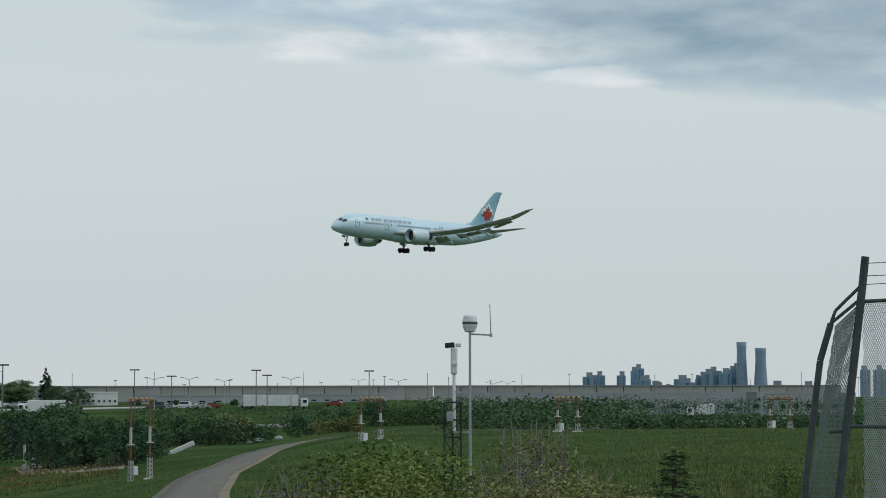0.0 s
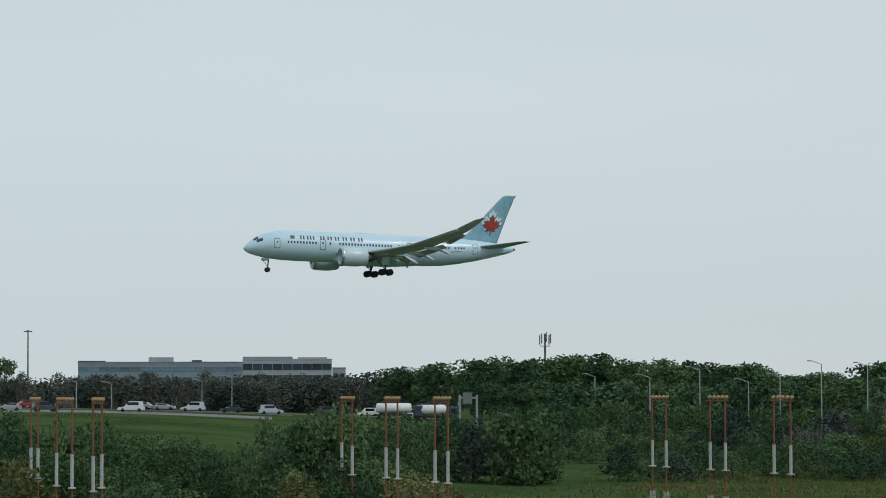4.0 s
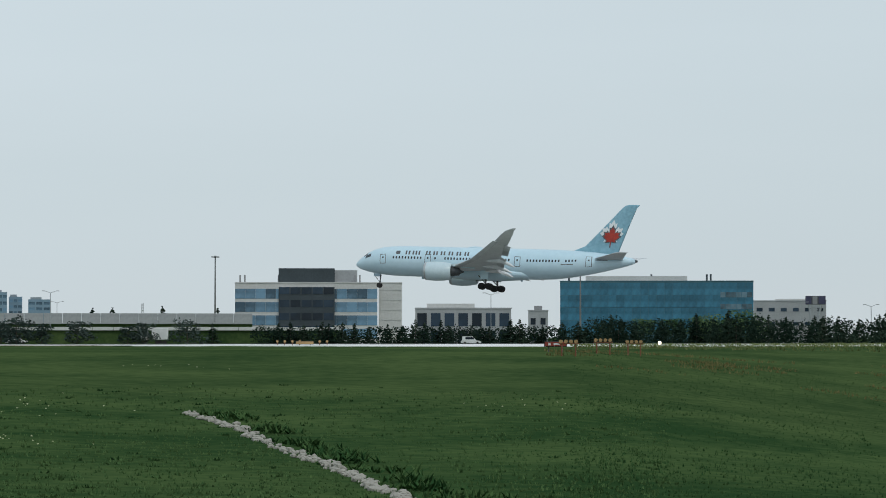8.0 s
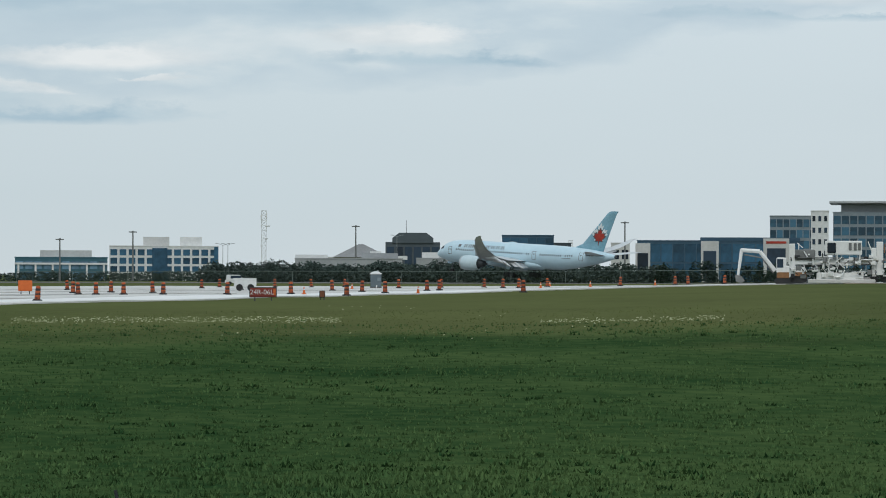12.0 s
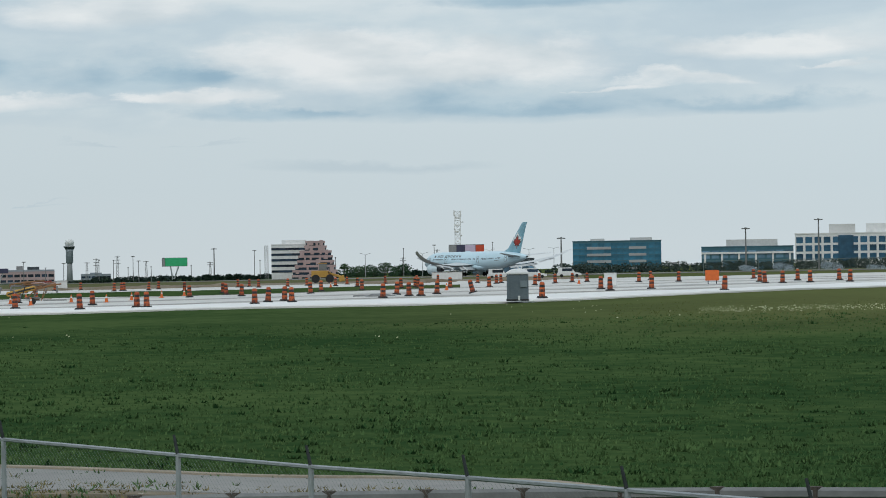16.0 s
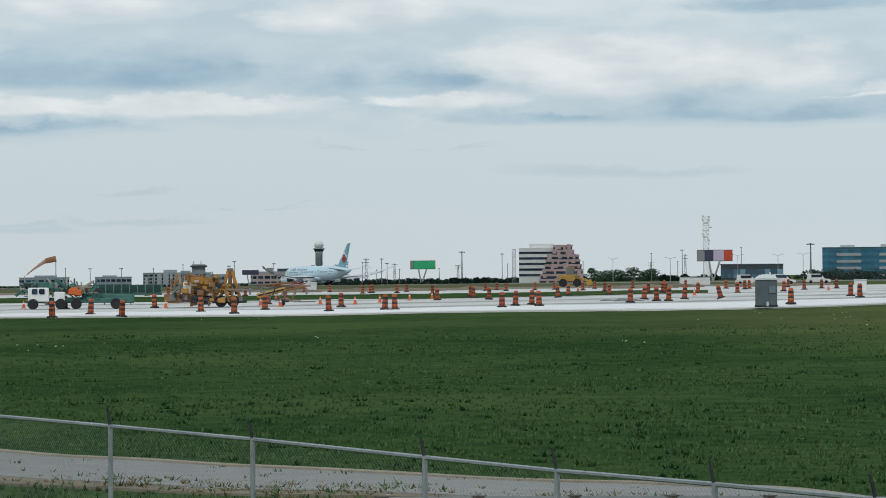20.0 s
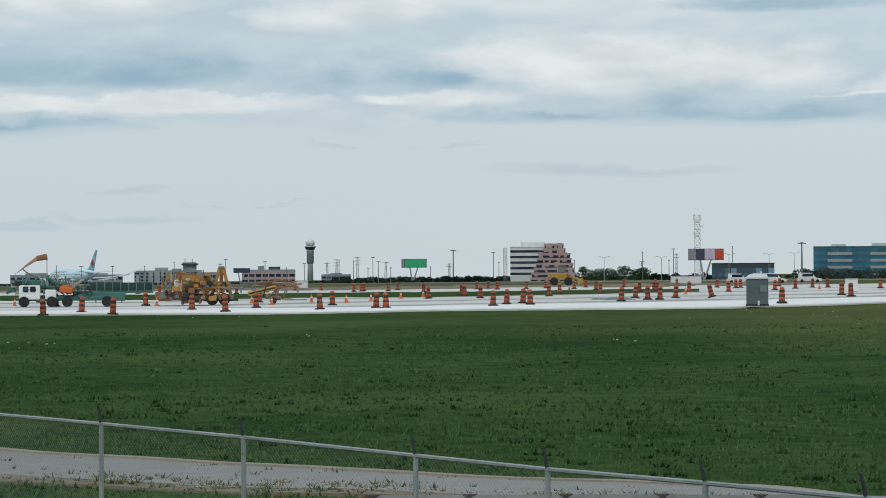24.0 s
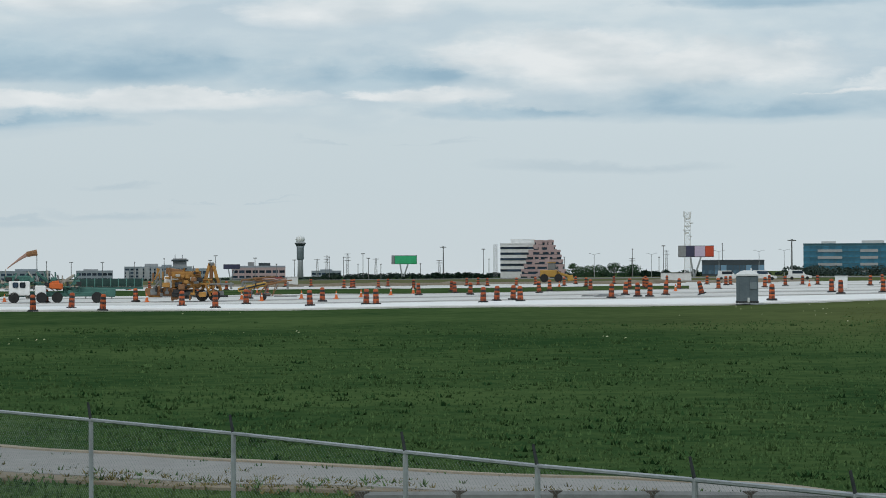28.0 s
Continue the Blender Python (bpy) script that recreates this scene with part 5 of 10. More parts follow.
    building("office_building", 25.02, 1149, 7.0, 25.0, "white gridded stair tower of the big office", "white_paint", "glass_dark", 6, 3, (0.5, 0.45), 30)
    t = building("office_building", 23.45, 1151, 52.5, 24.5, "big blue glass office under a long grey roof slab", "mullion", "glass_office", 6, 16, (0.86, 0.72), 34, blocks=((0.06, 1.0, 27.6, 0.8, "precast_grey"),))
    add_on(t, "roof_slab", 1.5, 14, 32.6, 58.5, 32, 0.8, "precast_grey", "overhanging grey roof slab")
    add_on(t, "glass_volume", 7.0, -1.0, 14.6, 22, 2, 28.0, "clad_blue", "plain blue glass volume")
    for i in range(8):
        add_on(t, "sign_bar", 11.5 + i * 1.5, 2.2, 30.4, 1.1, 0.3, 1.3, "clad_dark", "dark letter bar of the roof sign")
    building("office_building", 22.42, 1147, 6.4, 25.0, "white gridded stair tower of the big office", "white_paint", "glass_dark", 6, 3, (0.5, 0.45), 30)
    t = building("office_building", 21.35, 1145, 22.0, 25.0, "blue glass wing with paler corner bays", "mullion", "glass_office", 6, 8, (0.84, 0.70), 30)
    add_on(t, "corner_glass", 8.4, -0.2, 14.3, 5.2, 0.3, 28.0, "glass_steel", "paler glass corner")
    add_on(t, "glass_volume", -10.5, -3, 10.0, 22, 6, 19.0, "clad_blue", "lower blue glass volume")
    # low row of showrooms
    t = building("showroom_building", 27.0, 1000, 58.0, 11.2, "low row of blue glass showrooms with white portals", "clad_blue", "glass_blue", 2, 14, (0.9, 0.9), 22, blocks=((0.38, 0.98, 12.2, 0.9, "clad_blue"),))
    for x, w_, h_ in ((-27.0, 5.2, 14.2), (-3.6, 6.2, 15.0), (19.5, 9.0, 16.0)):
        add_on(t, "portal", x, -0.5, h_ / 2, w_, 1.2, h_, "precast", "white entrance portal")
        add_on(t, "portal_glass", x, -1.15, h_ / 2 - 1.2, w_ * 0.72, 0.3, h_ - 4.5, "glass_dark")
    add_on(t, "red_sign", 19.5, -1.15, 14.6, 7.0, 0.2, 0.8, "leaf_red", "dull red sign strip")
    building("low_building", 29.0, 990, 6.5, 10.2, "small pale gatehouse beyond the runway", "precast", "glass_dark", 2, 2, (0.7, 0.5), 8)
    # blue block and its wings
    building("office_building", 30.86, 1000, 18.2, 12.9, "dark blue glass office block", "clad_blue", "glass_blue", 4, 6, (0.95, 0.9), 18)
    building("office_building", 31.65, 1001, 8.9, 10.1, "dark blue glass wing", "clad_blue", "glass_blue", 3, 3, (0.95, 0.85), 16)
    building("office_building", 30.16, 1001, 6.0, 10.2, "dark grey wing of the blue block", "clad_dark", "glass_dark", 3, 2, (0.9, 0.85), 16)
    # white terminal roofs behind the hedge
    building("terminal_building", 34.47, 900, 34.0, 4.0, "low pale terminal roofs in steps", "precast_grey", "glass_dark", 1, 8, (0.6, 0.3), 16, blocks=((0.0, 0.3, 5.0, 0.6, "white_paint"), (0.62, 0.96, 5.6, 0.5, "precast_grey"), (0.7, 0.8, 6.2, 0.3, "white_paint")), category="building", group="distant terminal buildings", lift=1.5)
    building("terminal_building", 32.55, 900, 17.5, 4.2, "low pale terminal wing with roof boxes", "precast_grey", "glass_dark", 1, 5, (0.6, 0.3), 14, blocks=((0.1, 0.42, 5.9, 0.6, "white_paint"), (0.5, 0.8, 5.3, 0.5, "precast")), category="building", group="distant terminal buildings", lift=1.5)
    # white and teal pair
    t = building("office_building", 40.22, 1050, 33.6, 4.7, "two-storey teal glass office with white frames", "clad_teal", "glass_steel", 2, 10, (0.8, 0.7), 18, blocks=((0.27, 0.83, 7.1, 0.6, "precast"),), lift=0.2)
    for i in range(6):
        add_on(t, "pilaster", -15.5 + i * 6.2, -0.3, 3.4, 0.7, 0.5, 6.8, "white_paint", "white pilaster")
    add_on(t, "cornice", 0, -0.4, 6.9, 33.8, 0.6, 0.7, "white_paint")
    t = building("office_building", 38.18, 1050, 39.9, 9.0, "white gridded four-storey office with a blue glass centre", "white_paint", "glass_blue", 4, 12, (0.74, 0.72), 20, blocks=((0.31, 0.55, 12.2, 0.6, "precast"), (0.65, 0.85, 12.2, 0.6, "white_paint")), lift=0.2)
    add_on(t, "glass_centre", -1.5, -0.3, 6.3, 5.6, 0.5, 12.6, "glass_blue", "blue glass centre bay")
    add_on(t, "end_bay", 19.2, -0.3, 6.6, 1.6, 0.5, 13.0, "glass_blue")
    t = building("office_building", 42.83, 1250, 38.8, 9.0, "teal glass office with pale floor bands", "clad_teal", "glass_teal", 5, 14, (0.98, 0.9), 20, blocks=((0.2, 0.36, 9.9, 0.4, "precast"), (0.65, 0.9, 10.2, 0.4, "precast")), lift=0.2)
    for k in range(4):
        for x, w_ in ((-7.9, 10.6), (9.0, 7.6)):
            add_on(t, "floor_band", x, -0.2, 2.3 + k * 2.95, w_, 0.3, 1.15, "precast_grey", "pale floor band")
    building("low_building", 45.12, 1200, 26.1, 1.9, "low dark glass hall", "clad_dark", "glass_steel", 1, 10, (0.9, 0.6), 16, lift=0.2)
    # striped and pink stepped pair
    t = building("office_building", 49.44, 1350, 16.5, 10.5, "white office with dark ribbon windows", "white_paint", "glass_dark", 6, 5, (1.0, 0.42), 16, blocks=((0.3, 1.0, 12.4, 0.6, "white_paint"),), lift=0.2)
    base = spot(48.92, 1335)
    t = empty("office_building", (base.x, base.y, base.z - 0.6), 48.92)
    tagged(t, "pink brick office stepping up in ragged terraces", "office building", OFFICES)
    rng = random.Random(29)
    rise_ = (EYE + 12.2 - base.z + 0.6) / 8
    for k in range(8):
        # each storey is a pink parapet over a recessed band of dark glass, cut back unevenly at both ends
        west = -11.4 + 0.75 * k + rng.uniform(0, 0.8) + (1.6 if k > 5 else 0)
        east = 11.6 - 0.55 * k - rng.uniform(0, 0.9) - (2.2 if k > 5 else 0)
        mid, w_ = (west + east) / 2, east - west
        add_on(t, "window_band", mid, 8 + k * 0.4, rise_ * (k + 0.27), w_ - 0.5, 13 - k * 0.8, rise_ * 0.54, "glass_dark", "recessed band of dark glass")
        add_on(t, "parapet", mid, 8 + k * 0.4, rise_ * (k + 0.76), w_, 14 - k * 0.8, rise_ * 0.47, "pink_wall", "pink brick parapet")
        for i in range(4):
            xx = west + w_ * (i + rng.uniform(0.15, 0.85)) / 4
            add_on(t, "pier", xx, 1.2 + k * 0.8, rise_ * (k + 0.42 + rng.uniform(0, 0.25)), rng.uniform(0.9, 2.2), 1.5, rise_ * rng.uniform(0.75, 1.15), "pink_wall")
    # terminal-side blocks far to the west
    for a, d, w, top, wall_, gl, st, by, bl, lab in (
            (56.67, 2200, 52, 0.5, "hazy_grey", "glass_dark", 4, 12, ((0.72, 0.92, 6.6, 0.5, "roof_grey"), (0.3, 0.5, 2.6, 0.5, "precast_grey"), (0.55, 0.7, 1.8, 0.5, "hazy_grey")), "distant grey terminal block"),
            (54.66, 2000, 37.6, -0.6, "pink_wall", "glass_dark", 2, 8, ((0.0, 1.0, 0.6, 0.5, "hazy_grey"), (0.3, 0.42, 3.2, 0.4, "roof_grey"), (0.5, 0.72, 2.6, 0.4, "clad_dark")), "distant brick-pink hangar with a grey upper storey"),
            (57.94, 2200, 28, -2.4, "hazy_grey", "glass_dark", 2, 7, ((0.2, 0.6, -1.4, 0.5, "precast_grey"),), "distant pale grey low block"),
            (59.31, 1900, 33, -2.2, "hazy_grey", "glass_dark", 2, 8, ((0.3, 0.75, -1.0, 0.5, "hazy_grey"),), "distant grey low terminal building"),
            (53.3, 2300, 24, -3.4, "hazy_grey", "glass_dark", 2, 6, ((0.3, 0.7, -2.4, 0.5, "hazy_grey"),), "distant grey shed at the foot of the tower"),
            (55.9, 2100, 16, -1.0, "hazy_grey", "glass_dark", 2, 4, (), "distant grey terminal side block")):
        t = building("terminal_building", a, d, w, top, lab, wall_, gl, st, by, (0.8, 0.5), 20, bl, "building", "distant terminal buildings", lift=0.3)
        if w == 52:
            for x, w_, h_ in ((-23.5, 2.4, 8.5), (-18.0, 1.8, 9.5), (-13.5, 3.4, 10.5), (-8.6, 4.2, 11.4), (-4.4, 2.0, 11.0), (0.6, 5.0, 10.2), (6.5, 2.6, 9.4)):
                add_on(t, "stair_bay", x, -0.6, h_ / 2, w_, 1.4, h_, "precast_grey", "paler upright bay")
            add_on(t, "roof_deck", 16.7, 9, 16.4, 13.0, 12, 1.4, "clad_dark", "dark overhanging roof deck")
            for x in (13.0, 18.5):
                add_on(t, "roof_mast", x, 6, 18.8, 0.5, 0.5, 4.0, "clad_dark")
    # condominiums and other far towers
    for a, d, w, top, lab in ((15.42, 2600, 12, 39, "distant blue condominium tower"), (15.12, 2610, 12, 35, "distant blue condominium tower with a sloped top"), (14.65, 2600, 20, 32.5, "distant stepped grey condominium"), (19.67, 2400, 11, 32, "distant grey apartment tower"), (21.0, 2300, 6, 20, "distant small grey tower")):
        building("apartment_tower", a, d, w, top, lab, "hazy_blue", "glass_steel", 7, 3, (0.8, 0.5), 14, ((0.1, 0.6, top + 2.0, 0.5, "hazy_grey"),), "tower", "distant towers", lift=1)
    # wide low wall over the motorway: one long run
    for a0, a1, d, top, bot, lab, wall_ in ((19.5, 10.4, 880, 6.9, 3.6, "long pale concrete motorway wall", "precast_grey"), (18.6, 8.6, 760, 2.3, 1.4, "pale concrete barrier of the lower road", "precast")):
        p, q = spot(a0, d), spot(a1, d)
        mid, run = (p + q) / 2, (q - p)
        thing = empty("motorway_wall", (mid.x, mid.y, 0), math.degrees(math.atan2(run.y, run.x)))
        tagged(thing, lab, "wall")
        n = 24
        L = run.to_2d().length
        bm = bmesh.new()
        box(bm, 0, 0, 0, L / n - 0.12, 0.6, top - bot, 0.05)
        first = None
        for i in range(n):
            m = pose(-L / 2 + L / n * (i + 0.5), 0, EYE + (top + bot) / 2)
            if first is None:
                first = part("panel", bm, M[wall_], thing)
                first.matrix_basis = m
            else:
                again("panel", first, thing, m)
        bm = bmesh.new()
        box(bm, 0, 0.9, (EYE + bot + 0.3 + min(p.z, q.z) - 1) / 2, L, 1.0, EYE + bot + 0.3 - min(p.z, q.z) + 1)
        part("embankment", bm, M["grass"], thing, "grassed bank under the wall")


build_offices()


def build_arched_hall():
    base = spot(33.18, 1300)
    thing = empty("arched_hall", base, 33.18)
    tagged(thing, "dark glazed hall with a faceted roof and a mast", "hall")
    h = EYE + 14.2 - base.z
    bm = bmesh.new()
    box(bm, 0, 8, (h - 1) / 2 - 0.5, 25, 16, h + 1)
    part("wall", bm, M["roof_slate"], thing)
    for i in range(6):
        add_on(thing, "window", -10.2 + i * 4.1, -0.1, h * 0.55, 3.2, 0.3, h * 0.6, "glass_dark")
    bm = bmesh.new()
    arc = [(-9.4, h - 1), (-9.4, h + 1.4), (-6.2, h + 3.8), (6.2, h + 3.8), (9.4, h + 1.4), (9.4, h - 1)]
    loft(bm, [[(x, y, z) for x, z in arc] for y in (-0.6, 15)])
    bmesh.ops.recalc_face_normals(bm, faces=bm.faces)
    part("roof", bm, M["roof_slate"], thing, "slate-grey faceted roof")
    bm = bmesh.new()
    tube(bm, (-3, 6, h), (-3, 6, h + 9.5), 0.14, 0.08)
    part("mast", bm, M["dark_steel"], thing)
    base = spot(34.22, 1200)
    thing = empty("pavilion", base, 34.22)
    tagged(thing, "low pale pavilion with a peaked grey roof", "pavilion")
    h = EYE + 8.2 - base.z
    bm = bmesh.new()
    box(bm, 0, 8, h / 2 - 1.4, 33, 14, h - 1)
    part("wall", bm, M["precast"], thing)
    bm = bmesh.new()
    loft(bm, [[(-12, -1, h - 2), (12, -1, h - 2), (12, 15, h - 2), (-12, 15, h - 2)], [(-1, 6, h + 3.6), (1, 6, h + 3.6), (1, 8, h + 3.6), (-1, 8, h + 3.6)]])
    bmesh.ops.recalc_face_normals(bm, faces=bm.faces)
    part("roof", bm, M["roof_grey"], thing, "grey peaked roof")
    bm = bmesh.new()
    box(bm, 13.5, 3, h - 2.2, 12, 10, 1.6)
    part("canopy", bm, M["white_paint"], thing, "flat white canopy")


build_arched_hall()


def build_skyline():
    """The distant towers on the eastern horizon, all at one far distance, haze painted into their walls."""
    D = 4300.0
    tops = ((-52.92, 17.1, 26), (-53.17, 13.68, 28), (-53.58, 13.68, 28), (-53.87, 15.39, 35), (-54.09, 11.97, 22), (-54.37, 13.68, 11), (-54.78, 22.23, 22), (-55.13, 10.26, 22), (-55.31, 17.1, 31), (-55.54, 23.94, 28), (-55.81, 20.52, 36), (-56.73, 22.23, 13), (-57.29, 20.52, 12), (-58.44, 15.39, 36), (-58.70, 15.39, 36), (-58.86, 17.1, 30), (-53.37, 11.97, 5), (-54.54, 11.97, 8), (-53.03, 15.0, 22), (-53.95, 14.0, 39), (-54.02, 24.0, 21), (-54.9, 30.0, 17), (-55.22, 22.0, 27), (-55.45, 16.0, 35), (-55.66, 18.0, 32), (-55.9, 11.0, 40), (-54.25, 20.0, 13))
    for i, (a, w, top) in enumerate(tops):
        base = spot(a, D + (i % 4) * 18, -3)
        thing = empty("tower_block", base, a)
        tagged(thing, "hazy blue high-rise on the horizon" if i % 3 else "hazy blue stepped high-rise on the horizon", "tower", "skyline towers")
        h = (EYE + top + 3) * 0.98
        bm = bmesh.new()
        box(bm, 0, 0, h / 2, w, w * 0.8, h)
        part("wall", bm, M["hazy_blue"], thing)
        bm = bmesh.new()
        box(bm, w * 0.1 * (-1) ** i, 0, h + 3, w * 0.55, w * 0.5, 7)
        part("penthouse", bm, M["hazy_grey"], thing)
        bm = bmesh.new()
        box(bm, 0, 0, 0, w * 0.16, 0.6, h * 0.9)
        first = None
        for k in range(3):
            m = pose(w * (-0.3 + 0.3 * k), -w * 0.4 - 0.3, h * 0.5)
            if first is None:
                first = part("window", bm, M["glass_steel"], thing)
                first.matrix_basis = m
            else:
                again("window", first, thing, m)
    # the two twisting towers
    for a, w, top in ((-55.99, 17, 79), (-56.37, 19, 70)):
        base = spot(a, D, -3)
        thing = empty("twisted_tower", base, a)
        tagged(thing, "tall hazy blue twisting tower on the horizon", "tower", "skyline towers")
        bm = bmesh.new()
        rings = []
        for k in range(13):
            z = (top - 2 + EYE) * k / 12
            tw = radians((120 if w < 20 else -100) * (k / 12) ** 1.2)
            bulge = 1.0 if w < 20 else 0.86 + 0.22 * math.sin(math.pi * k / 12)
            rings.append([(bulge * (w * 0.55 * math.cos(q) * math.cos(tw) - w * 0.42 * math.sin(q) * math.sin(tw)), bulge * (w * 0.55 * math.cos(q) * math.sin(tw) + w * 0.42 * math.sin(q) * math.cos(tw)), z + 3) for q in [2 * math.pi * j / 20 for j in range(20)]])
        loft(bm, rings)
        bmesh.ops.recalc_face_normals(bm, faces=bm.faces)
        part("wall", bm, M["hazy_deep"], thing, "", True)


build_skyline()


def build_long_depot():
    """The long pale warehouse, the roofs before it."""
    base = spot(-49.8, 1150)
    thing = empty("warehouse", base, -49.8)
    tagged(thing, "very long pale grey warehouse on the skyline", "warehouse")
    h = EYE + 2.9 - base.z
    n = 30
    bm = bmesh.new()
    box(bm, 0, 0, h / 2 - 0.5, 330 / n - 0.3, 30, h + 1)
    first = None
    for i in range(n):
        m = pose(-165 + 330 / n * (i + 0.5), 15, 0)
        if first is None:
            first = part("panel", bm, M["wall_warm"], thing)
            first.matrix_basis = m
        else:
            again("panel", first, thing, m)
    bm = bmesh.new()
    box(bm, 0, 15, h + 0.2, 331, 31, 0.5)
    part("roof", bm, M["roof_grey"], thing)
    for a, d, w, top, dep in ((-43.05, 770, 11.5, 0.3, 12), (-45.0, 800, 36, -0.5, 12), (-47.8, 800, 30, -0.3, 12), (-54.4, 830, 62, -0.1, 14), (-57.2, 820, 30, -0.2, 14), (-51.2, 810, 30, 0.0, 10)):
        building("depot_building", a, d, w, top, "long low pale-walled depot building", "white_paint" if a > -44.5 else "precast_grey", "glass_dark", 1, 8, (0.35, 0.2), dep, category="depot", group="depot buildings", lift=0.2)


build_long_depot()

# ---------------------------------------------------------------- trees and bushes
def leaves(seed, blobs, count, size, flat=0.5, ragged=0.18):
    """Vertices and faces of many small leaf clumps in the outer shells of some ellipsoids."""
    rng = np.random.default_rng(seed)
    vol = np.array([b[3] * b[4] * b[5] for b in blobs]) ** 0.7
    pick = rng.choice(len(blobs), count, p=vol / vol.sum())
    B = np.array(blobs)[pick]
    d = rng.normal(size=(count, 3))
    d /= np.linalg.norm(d, axis=1)[:, None]
    rad = rng.uniform(0.25, 1.0, count) ** 0.45
    rad *= 1 + ragged * rng.normal(size=count) * (rng.uniform(size=count) < 0.25)
    c = B[:, :3] + d * rad[:, None] * B[:, 3:6]
    u = rng.normal(size=(count, 3))
    u[:, 2] *= flat
    u /= np.linalg.norm(u, axis=1)[:, None]
    w = rng.normal(size=(count, 3))
    v = np.cross(u, w)
    v /= np.linalg.norm(v, axis=1)[:, None]
    s = size * rng.uniform(0.55, 1.3, count)[:, None]
    V = np.stack([c - u * s, c - v * s * 0.5, c + u * s, c + v * s * 0.55], 1).reshape(-1, 3)
    F = np.arange(count * 4).reshape(-1, 4)
    return V.tolist(), F.tolist()


def limbs(bm, rng, height, spread, trunk, n=9, start=0.25):
    tips = []
    top = Vector((rng.uniform(-0.3, 0.3), rng.uniform(-0.3, 0.3), height * 0.82))
    tube(bm, (0, 0, -0.4), top * 0.55, trunk, trunk * 0.6, 8, False)
    tube(bm, top * 0.55, top, trunk * 0.6, trunk * 0.15, 6, False)
    for i in range(n):
        k = start + (0.85 - start) * i / n
        a = i * 2.4 + rng.uniform(-0.4, 0.4)
        reach = spread * (1.0 - 0.45 * k) * rng.uniform(0.7, 1.05)
        p = top * k
        q = p + Vector((math.cos(a) * reach, math.sin(a) * reach, height * rng.uniform(0.10, 0.24)))
        tube(bm, p, q, trunk * 0.34 * (1.2 - k), trunk * 0.08, 5, False)
        tips.append(q)
    tips.append(top)
    return tips


def tree_kind(name, seed, height, spread, leaf, bark, count, size, label, twigs=0, start=0.25, category="tree", group=""):
    """A broadleaf tree or bush: trunk with limbs, and a crown of many leaf clumps."""
    rng = random.Random(seed)
    thing = empty(name, (0, 0, -200))
    tagged(thing, label, category, group)
    bm = bmesh.new()
    tips = limbs(bm, rng, height, spread, height * 0.022 + 0.03, 10, start)
    if twigs:
        for i in range(twigs):
            a, r = rng.uniform(0, 6.28), spread * rng.uniform(0.1, 0.9)
            b = Vector((math.cos(a) * r * 0.4, math.sin(a) * r * 0.4, 0))
            e = Vector((math.cos(a) * r, math.sin(a) * r, height * rng.uniform(0.6, 1.15)))
            tube(bm, b, e, 0.03 + 0.004 * height, 0.008, 4, False)
            for k in range(3):
                m_ = b.lerp(e, rng.uniform(0.4, 0.9))
                tube(bm, m_, m_ + Vector((rng.uniform(-1, 1), rng.uniform(-1, 1), rng.uniform(0.2, 1))) * height * 0.12, 0.015 + 0.002 * height, 0.006, 3, False)
    part("trunk", bm, M[bark], thing)
    blobs = []
    for q in tips:
        r = spread * rng.uniform(0.30, 0.46)
        blobs.append((q.x, q.y, q.z, r, r, r * rng.uniform(0.6, 0.85)))
    blobs.append((0, 0, height * 0.62, spread * 0.55, spread * 0.55, height * 0.28))
    if start < 0.15:
        blobs.append((0, 0, height * 0.3, spread * 0.8, spread * 0.8, height * 0.3))
    V, F = leaves(seed, blobs, count, size)
    top = sorted(z for x, y, z in V)[int(len(V) * 0.985)]
    side = sorted(math.hypot(x, y) for x, y, z in V)[int(len(V) * 0.95)]
    V = [(x * spread / side, y * spread / side, max(z * height / top, 0.05)) for x, y, z in V]
    mesh_ob("crown", V, F, M[leaf], False, thing)
    return thing


def conifer_kind(name, seed, height, spread, leaf, count, size, label):
    rng = random.Random(seed)
    thing = empty(name, (0, 0, -200))
    tagged(thing, label, "conifer")
    bm = bmesh.new()
    tube(bm, (0, 0, -0.3), (0, 0, height * 0.97), height * 0.018 + 0.03, 0.02, 7, False)
    blobs = []
    for i in range(30):
        k = 0.06 + 0.9 * i / 30
        a = i * 2.4
        r = spread * (1 - k) ** 0.8 * rng.uniform(0.75, 1.1)
        p = Vector((0, 0, height * k))
        q = p + Vector((math.cos(a) * r, math.sin(a) * r, -r * 0.12))
        tube(bm, p, q, 0.02 + 0.02 * (1 - k), 0.008, 4, False)
        m_ = p.lerp(q, 0.62)
        blobs.append((m_.x, m_.y, m_.z, max(r * 0.45, 0.12), max(r * 0.45, 0.12), height * 0.035))
    blobs.append((0, 0, height * 0.95, spread * 0.08, spread * 0.08, height * 0.06))
    part("trunk", bm, M["bark"], thing)
    V, F = leaves(seed, blobs, count, size, 0.35)
    mesh_ob("crown", V, F, M[leaf], False, thing)
    return thing


